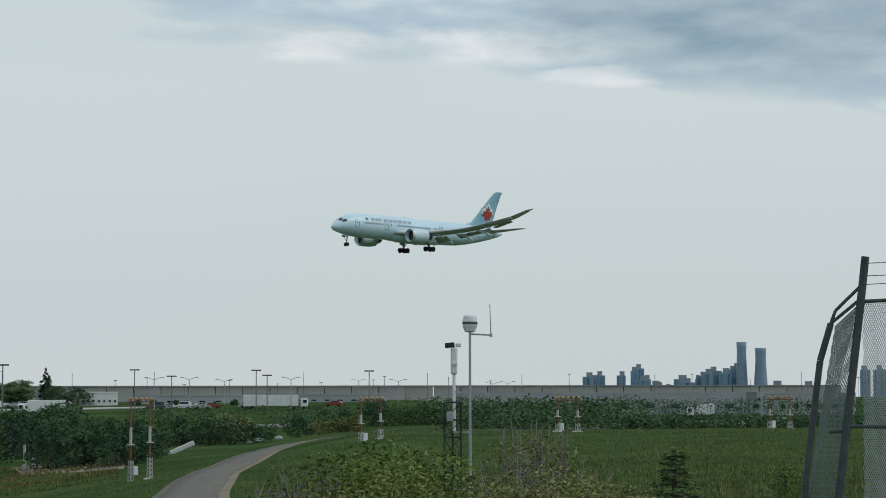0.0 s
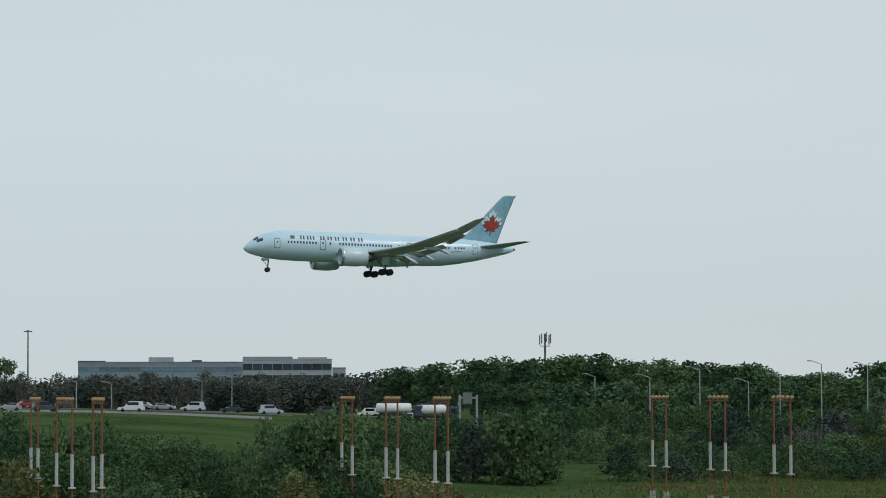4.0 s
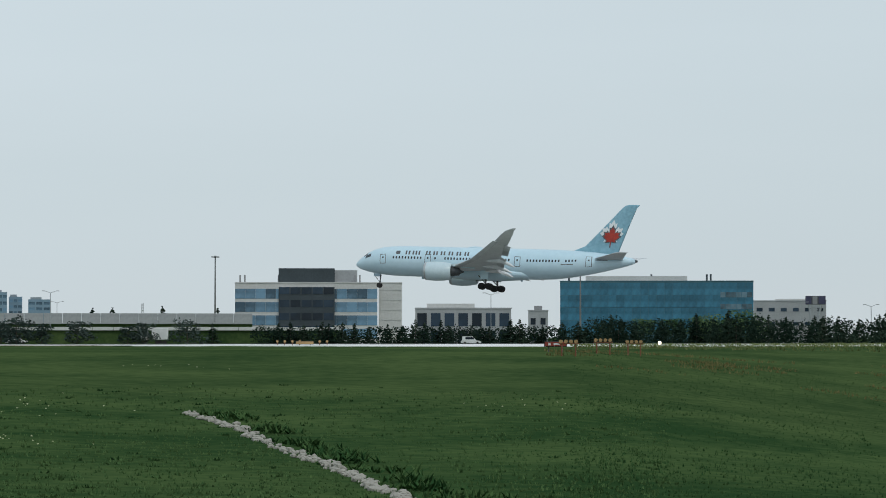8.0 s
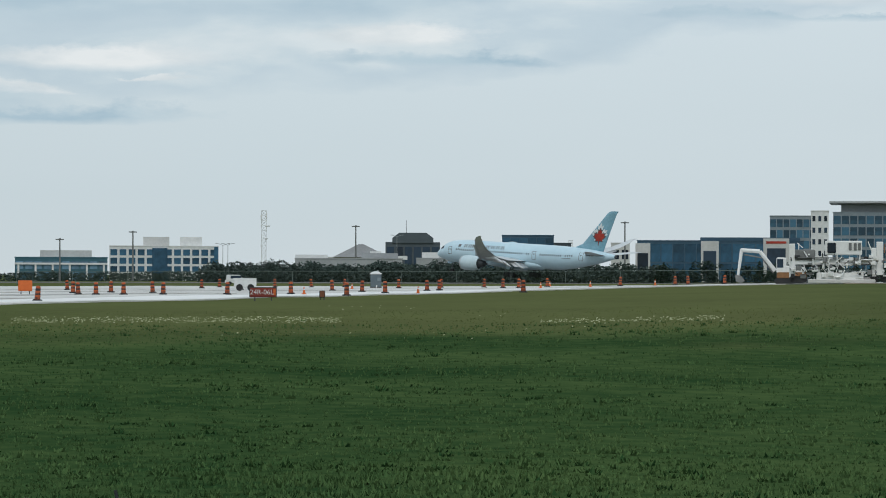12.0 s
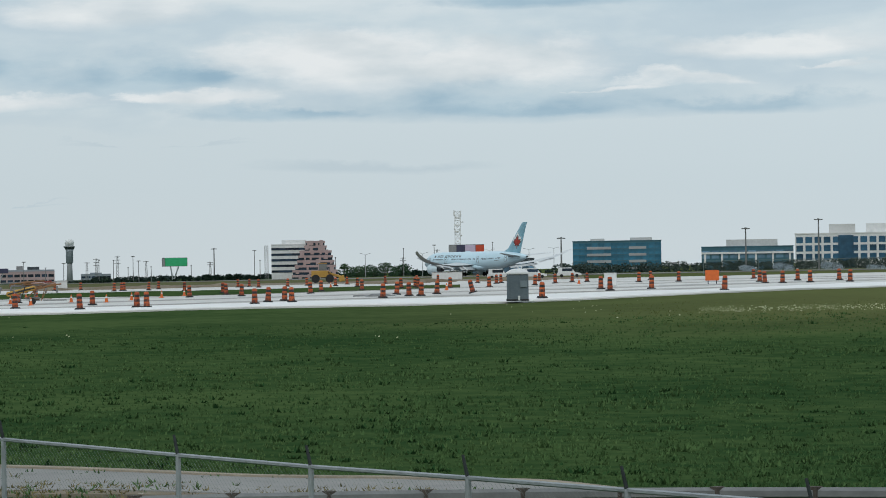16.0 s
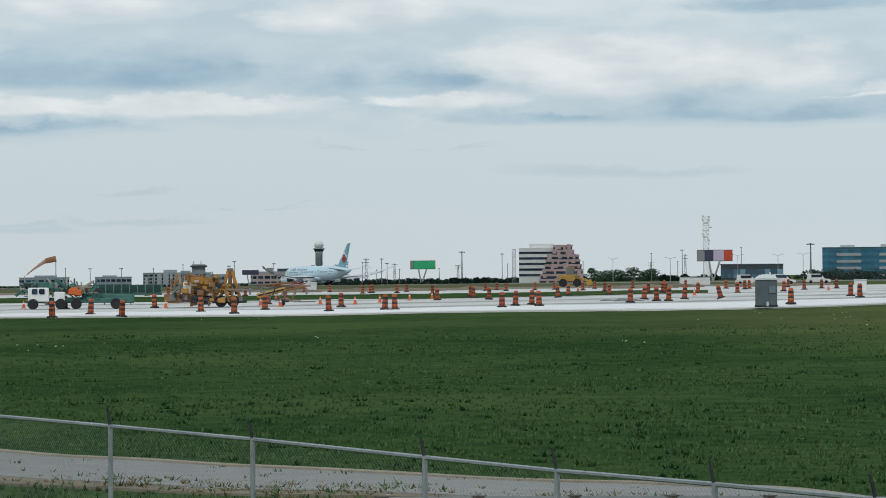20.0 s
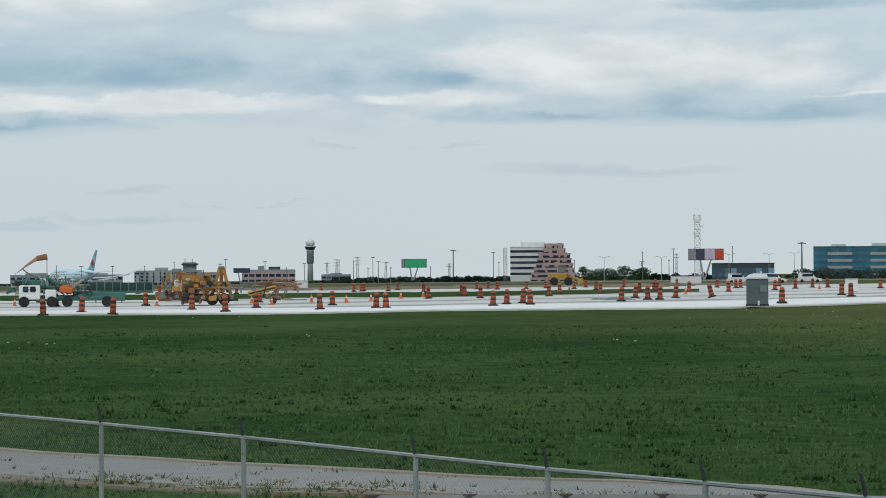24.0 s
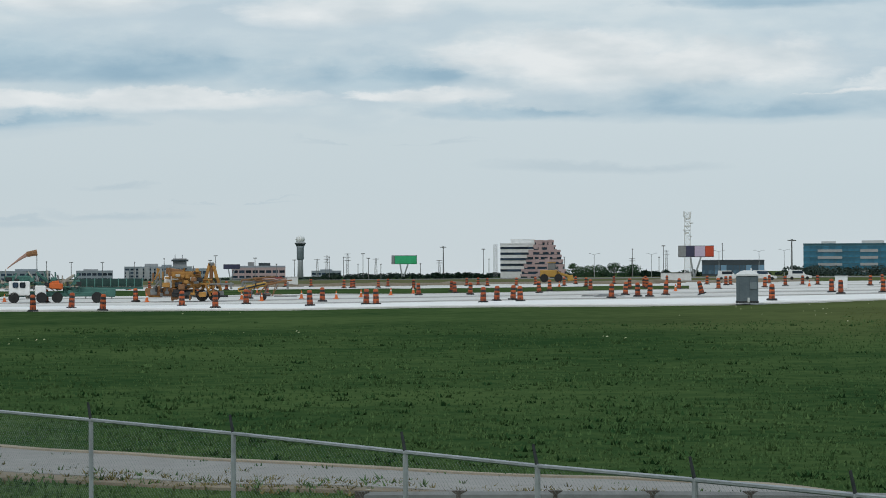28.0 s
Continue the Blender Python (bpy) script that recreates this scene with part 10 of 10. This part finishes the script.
for a, top, arms in ((53.48, 5.0, 1), (53.29, 7.2, 3), (52.87, 8.6, 3), (51.02, 4.0, 2), (47.14, 4.8, 2), (46.45, 9.6, 2), (52.3, 5.2, 1)):
    pylon(a, top, arms)
for a, top, w_ in ((58.89, 3.0, 0.7), (58.4, 2.6, 1.8), (57.78, 2.6, 1.8), (57.14, 2.6, 0.7), (56.55, 4.2, 0.7), (55.63, 3.4, 1.8), (55.52, 5.6, 1.8), (54.73, 4.4, 1.8), (53.94, 3.4, 1.8), (53.24, 4.6, 0.7), (52.95, 4.6, 0.7), (52.56, 6.3, 1.8), (52.45, 4.1, 1.8), (52.66, 1.0, 0.7), (52.2, 1.2, 0.7), (50.13, 8.3, 1.8), (50.02, 3.4, 0.7), (47.13, 8.0, 0.7),
                   (46.51, 9.5, 1.8), (46.6, 4.0, 0.7), (45.33, 10.4, 0.7), (49.0, 2.0, 0.7), (54.3, 1.4, 0.7), (51.4, 1.4, 0.7), (48.5, 4.2, 0.7)):
    p = spot(a, 1350)
    th = empty("apron_lamp", p, a)
    tagged(th, "distant thin grey apron lamp", "lamp post", "apron lamps")
    t = EYE + top * 0.98 - p.z
    bm = bmesh.new()
    tube(bm, (0, 0, -0.2), (0, 0, t), 0.19, 0.14, 5)
    part("pole", bm, M["machine_grey"], th)
    bm = bmesh.new()
    box(bm, 0, 0, t, w_, 0.4, 0.4)
    part("head", bm, M["machine_grey"], th)
for a in (47.9, 46.75, 44.1):
    twin_lamp(a, 1200, 5.2 if a > 45 else 6.6)
# cell mast above the wood
p = spot(-29.30, 640)
th = empty("cell_mast", p, -29.3)
tagged(th, "grey mobile phone mast with upright antenna panels", "mast")
t = EYE + 13.2 - p.z
bm = bmesh.new()
tube(bm, (0, 0, -0.3), (0, 0, t), 0.3, 0.22, 8)
box(bm, 0, 0, t - 2.8, 2.4, 2.4, 0.15)
part("pole", bm, M["machine_grey"], th)
for i, x in enumerate((-1.2, -0.75, 0.3, 0.9, 1.25)):
    bm = bmesh.new()
    box(bm, x, -0.5 + 0.3 * (i % 2), t - 1.4 + 0.3 * (i % 3), 0.28, 0.2, 2.2, 0.03)
    part("antenna_panel", bm, M["machine_grey"], th)


def control_tower():
    p = spot(53.82, 2300)
    th = empty("control_tower", p, 53.8)
    tagged(th, "grey airport control tower with a white radar ball on top", "control tower")
    t = EYE + 25.3 - p.z
    def turned(name, prof, material, label=""):
        bm = bmesh.new()
        loft(bm, [[(r * math.cos(2 * math.pi * i / 16), r * math.sin(2 * math.pi * i / 16), z) for i in range(16)] for z, r in prof])
        bmesh.ops.recalc_face_normals(bm, faces=bm.faces)
        part(name, bm, M[material], th, label, True)
    turned("shaft", ((-1, 2.6), (t - 21, 2.1), (t - 19.6, 2.1)), "precast_grey", "slim grey concrete shaft")
    turned("drum", ((t - 19.6, 2.2), (t - 19.0, 2.9), (t - 10.0, 2.9), (t - 8.4, 3.3)), "mullion", "dark louvred upper shaft")
    turned("cab", ((t - 8.4, 3.3), (t - 6.6, 4.3), (t - 6.3, 4.4)), "clad_dark", "dark glazed control cab")
    turned("roof", ((t - 6.3, 4.6), (t - 5.7, 4.6), (t - 5.3, 3.4)), "precast_grey")
    turned("radar_ball", ((t - 5.8, 2.0), (t - 4.9, 3.3), (t - 3.0, 3.9), (t - 1.1, 3.3), (t - 0.2, 1.8), (t, 0.3)), "white_paint", "white radar ball")


control_tower()


def billboard(a, d, x0, w, h, z_mid, colours, label, legs=True):
    p = spot(a, d)
    th = empty("billboard", p, a)
    tagged(th, label, "billboard")
    zc = EYE + z_mid - p.z
    bm = bmesh.new()
    box(bm, x0, 0, zc, w, 0.8, h, 0.1)
    part("panel", bm, M["dark_steel"], th)
    for u0, u1, mat_ in colours:
        bm = bmesh.new()
        box(bm, x0 - w / 2 + w * (u0 + u1) / 2, -0.45, zc, w * (u1 - u0) * 0.97, 0.12, h * 0.9)
        part("screen", bm, M[mat_], th)
    bm = bmesh.new()
    tube(bm, (x0 - 0.8, 0, -0.5), (x0 - 2.2, 0, zc - h / 2), 0.4, 0.35, 6)
    tube(bm, (x0 - 0.8, 0, -0.5), (x0 + 2.0, 0, zc - h / 2), 0.4, 0.35, 6)
    part("leg", bm, M["galv"], th)


M["ad_pink"] = surface("ad_pink", (0.50, 0.40, 0.56), (0.66, 0.56, 0.70), 0.4, 0, 0.2, 2)
M["ad_red"] = surface("ad_red", (0.50, 0.05, 0.02), (0.68, 0.10, 0.04), 0.4, 0, 0.2, 2)
M["ad_green"] = surface("ad_green", (0.02, 0.36, 0.12), (0.05, 0.52, 0.24), 0.4, 0, 0.2, 2)
M["ad_navy"] = surface("ad_navy", (0.03, 0.03, 0.07), (0.07, 0.07, 0.13), 0.4, 0, 0.2, 2)
billboard(45.86, 1140, 0, 14.2, 4.6, 5.6, ((0.0, 0.22, "roof_grey"), (0.22, 0.46, "ad_navy"), (0.46, 0.76, "ad_pink"), (0.76, 1.0, "ad_red")), "wide digital billboard with coloured panels")
billboard(51.73, 1500, 0, 13.4, 4.6, 3.6, ((0.0, 0.12, "roof_grey"), (0.12, 1.0, "ad_green")), "bright green digital billboard on splayed legs")
billboard(55.2, 1900, 0, 11, 3.2, 0.4, ((0.0, 1.0, "ad_navy"),), "distant dark billboard by the airport")
billboard(-0.9, 1000, 0, 7.0, 3.0, 12.5, ((0.0, 0.3, "ad_navy"), (0.35, 0.6, "roof_grey"), (0.65, 1.0, "ad_navy")), "grey roof-top sign frame")


# ---------------------------------------------------------------- vehicles
M["car_white"] = surface("car_white", (0.62, 0.63, 0.63), (0.78, 0.79, 0.79), 0.3, 0, 0.5, 4, coat=0.4)
M["car_silver"] = surface("car_silver", (0.30, 0.32, 0.33), (0.42, 0.44, 0.45), 0.3, 0.4, 0.5, 4, coat=0.4)
M["car_dark"] = surface("car_dark", (0.03, 0.035, 0.04), (0.07, 0.075, 0.085), 0.3, 0.1, 0.5, 4, coat=0.4)
M["car_red"] = surface("car_red", (0.22, 0.02, 0.015), (0.32, 0.035, 0.025), 0.3, 0, 0.5, 4, coat=0.4)


def car(paint, van, label):
    th = empty("car", (0, 0, -300))
    tagged(th, label, "car", "parked cars")
    bm = bmesh.new()
    L, W = (5.0, 1.9) if van else (4.5, 1.8)
    prof = [(-L / 2, 0.35), (-L / 2, 0.8), (-L / 2 + 0.1, 0.95), (L / 2 - 1.1, 0.98), (L / 2 - 0.1, 0.82), (L / 2, 0.6), (L / 2, 0.35)]
    loft(bm, [[(x, y, z) for x, z in prof] for y in (-W / 2, W / 2)])
    bmesh.ops.recalc_face_normals(bm, faces=bm.faces)
    body = part("body", bm, M[paint], th)
    top = 1.95 if van else 1.45
    bm = bmesh.new()
    lo = [(-L / 2 + 0.25, 0.95), (-L / 2 + (0.35 if van else 0.9), top), (L / 2 - 2.1, top), (L / 2 - 1.2, 0.97)]
    loft(bm, [[(x, y * (1.0 if z < 1 else 0.84), z) for x, z in lo] for y in (-W / 2 + 0.04, W / 2 - 0.04)])
    bmesh.ops.recalc_face_normals(bm, faces=bm.faces)
    cabin = part("cabin", bm, M[paint], th)
    for s in (-1, 1):
        bm = bmesh.new()
        box(bm, -0.35, s * (W / 2 - 0.13), (top + 1.0) / 2 + 0.02, L * 0.42, 0.12, (top - 1.0) * 0.62, 0.02)
        part("window", bm, M["glass_dark"], cabin)
        for x in (-L * 0.3, L * 0.31):
            bm = bmesh.new()
            tube(bm, (x, s * (W / 2 - 0.2), 0.33), (x, s * (W / 2 + 0.01), 0.33), 0.33, 0.33, 12)
            part("wheel", bm, M["rubber"], th)
    return th


CARS = [car("car_white", False, "white saloon car parked in the lot"), car("car_white", True, "white van parked in the lot"), car("car_silver", False, "silver saloon car parked in the lot"), car("car_dark", True, "dark grey people carrier parked"), car("car_dark", False, "dark saloon car parked in the lot"), car("car_red", False, "red saloon car parked in the lot")]
tagged(CARS[0], "white saloon car parked in the lot")
car_rng = random.Random(17)


def park(a0, a1, r0, n, prob=0.8):
    for i in range(n):
        if car_rng.random() > prob:
            continue
        a = a0 + (a1 - a0) * (i + car_rng.uniform(0.2, 0.8)) / n
        p = spot(a, r0 + car_rng.uniform(-3, 3))
        copy_thing(car_rng.choice(CARS + CARS[:3]), pose(p.x, p.y, p.z + 0.12, 0, 0, a + car_rng.choice((0, 180)) + car_rng.uniform(-20, 20)))


park(-17.4, -19.4, 524, 8, 0.5)
park(-19.5, -23.6, 530, 9, 0.4)
park(-17.6, -24.2, 583, 12, 0.35)
park(-18, -27, 648, 12, 0.35)
park(-39.9, -42.5, 742, 18, 0.95)
park(-44.0, -48.0, 715, 13, 0.6)
park(-52.6, -58.4, 568, 14, 0.8)
park(-12.5, -17.2, 690, 9, 0.3)
for a, r in ((6.0, 700), (15.1, 640), (44.5, 560), (45.2, 566), (43.8, 572), (36.7, 556)):
    p = spot(a, r)
    copy_thing(CARS[1], pose(p.x, p.y, p.z + 0.1, 0, 0, a))
for c in CARS:
    for q in (*c.children_recursive, c):
        bpy.data.objects.remove(q)


def lorry(a, r, length, label, cargo="white_paint", cab="white_paint", z=0.1, flip=1):
    p = spot(a, r)
    th = empty("lorry", (p.x, p.y, p.z + z), a)
    tagged(th, label, "lorry")
    bm = bmesh.new()
    box(bm, 0.8 * flip, 0, 2.4, length, 2.5, 2.7, 0.08)
    part("cargo_box", bm, M[cargo], th)
    bm = bmesh.new()
    box(bm, (-length / 2 - 0.7) * flip, 0, 1.8, 1.9, 2.3, 2.2, 0.25)
    c = part("cab", bm, M[cab], th)
    bm = bmesh.new()
    box(bm, (-length / 2 - 0.8) * flip, -1.16, 2.2, 0.9, 0.06, 0.8, 0.02)
    part("window", bm, M["glass_dark"], c)
    for x in (-length / 2 - 0.6, -length / 2 + 2.0, length / 2 - 1.0, length / 2):
        bm = bmesh.new()
        tube(bm, (x * flip, -1.25, 0.5), (x * flip, -0.95, 0.5), 0.5, 0.5, 14)
        part("wheel", bm, M["rubber"], th)


def tanker(a, r, length):
    p = spot(a, r)
    th = empty("tank_lorry", (p.x, p.y, p.z + 0.1), a)
    tagged(th, "silver tank lorry with a dark cab on the road", "tank lorry")
    bm = bmesh.new()
    ring = [(math.cos(2 * math.pi * i / 14) * 1.15, 2.5 + math.sin(2 * math.pi * i / 14) * 1.0) for i in range(14)]
    loft(bm, [[(x, y * k, 2.5 + (z - 2.5) * k) for y, z in ring] for x, k in ((-length / 2, 0.6), (-length / 2 + 0.3, 1), (length / 2 - 0.3, 1), (length / 2, 0.6))])
    bmesh.ops.recalc_face_normals(bm, faces=bm.faces)
    part("tank", bm, M["machine_white"], th, "white rounded tank", True)
    bm = bmesh.new()
    box(bm, 0, 0, 1.15, length + 0.4, 1.2, 0.35, 0.03)
    part("chassis", bm, M["black"], th)
    bm = bmesh.new()
    box(bm, length / 2 + 1.3, 0, 1.9, 1.9, 2.3, 2.3, 0.25)
    c = part("cab", bm, M["clad_dark"], th)
    bm = bmesh.new()
    box(bm, length / 2 + 1.4, -1.16, 2.3, 0.9, 0.06, 0.8, 0.02)
    part("window", bm, M["glass_dark"], c)
    for x in (-length / 2 + 0.6, -length / 2 + 1.7, length / 2 - 0.6, length / 2 + 1.2):
        bm = bmesh.new()
        tube(bm, (x, -1.25, 0.5), (x, -0.95, 0.5), 0.5, 0.5, 14)
        part("wheel", bm, M["rubber"], th)


lorry(12.32, 660, 3.8, "white box lorry parked on the grass", "white_paint")
tanker(-26.25, 560, 7.0)
tanker(-27.0, 560, 6.0)
lorry(-42.0, 690, 9, "white box lorry in the yard")
lorry(-46.6, 702, 13.5, "white articulated lorry in the yard", flip=-1)
lorry(-55.2, 725, 4.6, "white delivery lorry in the yard")


def sign_gantry(a, r, w, z_top, label):
    p = spot(a, r)
    th = empty("sign_gantry", p, a)
    tagged(th, label, "sign gantry")
    t = EYE + z_top - p.z
    for x in (-w / 2, w / 2):
        bm = bmesh.new()
        tube(bm, (x, 0, -0.3), (x, 0, t), 0.22, 0.2, 8)
        part("post", bm, M["galv"], th)
    bm = bmesh.new()
    box(bm, 0, 0, t - 0.5, w, 0.5, 0.3)
    part("beam", bm, M["galv"], th)
    bm = bmesh.new()
    box(bm, -w * 0.05, -0.35, t - 0.6, w * 0.55, 0.2, 2.0, 0.05)
    part("sign_panel", bm, M["machine_grey"], th, "grey back of a road sign")


sign_gantry(-38.3, 480, 5.6, -1.2, "road sign gantry seen from behind")
sign_gantry(-27.75, 500, 3.0, -0.4, "small grey road sign gantry")
sign_gantry(-56.2, 700, 4.5, 0.0, "dark blue road sign gantry")
# pale panels of a low post fence by the valley
for a, r, h in ((-41.64, 385, 3.4), (-41.82, 385, 3.6)):
    p = spot(a, r)
    th = empty("white_marker_post", p, a)
    tagged(th, "stout pale marker post among bushes", "post", "pale marker posts")
    bm = bmesh.new()
    tube(bm, (0, 0, -0.2), (0, 0, h), 0.2, 0.16, 8)
    part("post", bm, M["pole_white"], th)
    bm = bmesh.new()
    box(bm, 0, 0, 0.3, 0.7, 0.7, 0.9, 0.1)
    part("plinth", bm, M["pole_white"], th)


# ---------------------------------------------------------------- a bird crossing the sky
def build_bird():
    th = empty("bird", (0, 0, 0))
    tagged(th, "small dark bird gliding across the pale sky", "bird")
    bm = bmesh.new()
    bmesh.ops.create_icosphere(bm, subdivisions=2, radius=1.0)
    for v in bm.verts:
        k = 1.0 - 0.45 * max(-v.co.x, 0.0)
        v.co = Vector((v.co.x * 0.17, v.co.y * 0.05 * k, v.co.z * 0.055 * k))
    part("body", bm, M["black"], th, smooth=True)
    bm = bmesh.new()
    bmesh.ops.create_icosphere(bm, subdivisions=1, radius=0.042)
    bmesh.ops.translate(bm, verts=bm.verts, vec=(0.17, 0, 0.025))
    tube(bm, (0.2, 0, 0.02), (0.25, 0, 0.012), 0.014, 0.003, 5)
    part("head", bm, M["black"], th, smooth=True)
    for s in (-1, 1):
        bm = bmesh.new()
        rim = [(0.09, 0.03, 0.02), (0.11, 0.17, 0.07), (0.03, 0.34, 0.05), (-0.05, 0.31, 0.05), (-0.05, 0.16, 0.06), (-0.08, 0.03, 0.02)]
        top = [bm.verts.new((x, y * s, z + 0.008)) for x, y, z in rim]
        low = [bm.verts.new((x, y * s, z - 0.008)) for x, y, z in rim]
        bm.faces.new(top)
        bm.faces.new(low[::-1])
        for i in range(6):
            bm.faces.new((top[i], low[i], low[(i + 1) % 6], top[(i + 1) % 6]))
        bmesh.ops.recalc_face_normals(bm, faces=bm.faces)
        part("wing", bm, M["black"], th)
    bm = bmesh.new()
    box(bm, -0.2, 0, 0, 0.13, 0.07, 0.012)
    part("tail", bm, M["black"], th)
    return th


BIRD = build_bird()


def bird_rows():
    a, b = spot(-44.6, 380, EYE + 33.8), spot(-48.31, 380, EYE + 31.0)
    turn = math.degrees(math.atan2(b.y - a.y, b.x - a.x))
    rows = []
    for t in (0, 1, 2, 3, 28):
        q = a.lerp(b, t - 1)
        rows.append((t, pose(q.x, q.y, max(q.z, EYE + 28.0), 0, 0, turn)))
    return rows


def motions():
    walk(BIRD, bird_rows())
    walk(airliner, flight_rows())
    # the legs hang long in the air and settle as the wheels take the load
    for gear in airliner.children:
        if gear.name.startswith(("main_gear", "nose_gear")):
            walk(gear, [(0, pose(0, 0, -0.5)), (12.3, pose(0, 0, -0.5)), (12.9, pose(0, 0, -0.35)), (13.5, pose(0, 0, 0)), (28, pose(0, 0, 0))])
    # the wings bend up in the air and come down, with the engines, once the lift has gone
    for ob in airliner.children:
        if ob.name.startswith("wing") and not ob.name.startswith("window"):
            side = 1 if sum(c[1] for c in ob.bound_box) > 0 else -1
            root = Matrix.Translation((0, side * 2.9, 3.5))
            walk(ob, [(t, root @ pose(0, 0, 0, -side * sag) @ root.inverted()) for t, sag in ((0, 0), (12.2, 0), (13.2, 1.4), (14.4, 3.7), (28, 3.7))])
        elif ob.name.startswith("engine"):
            walk(ob, [(t, pose(0, 0, z)) for t, z in ((0, 0), (12.2, 0), (13.2, -0.1), (14.4, -0.24), (28, -0.24))])
    for k, puff in enumerate(PUFFS):
        walk(puff, smoke_rows(k))


motions()
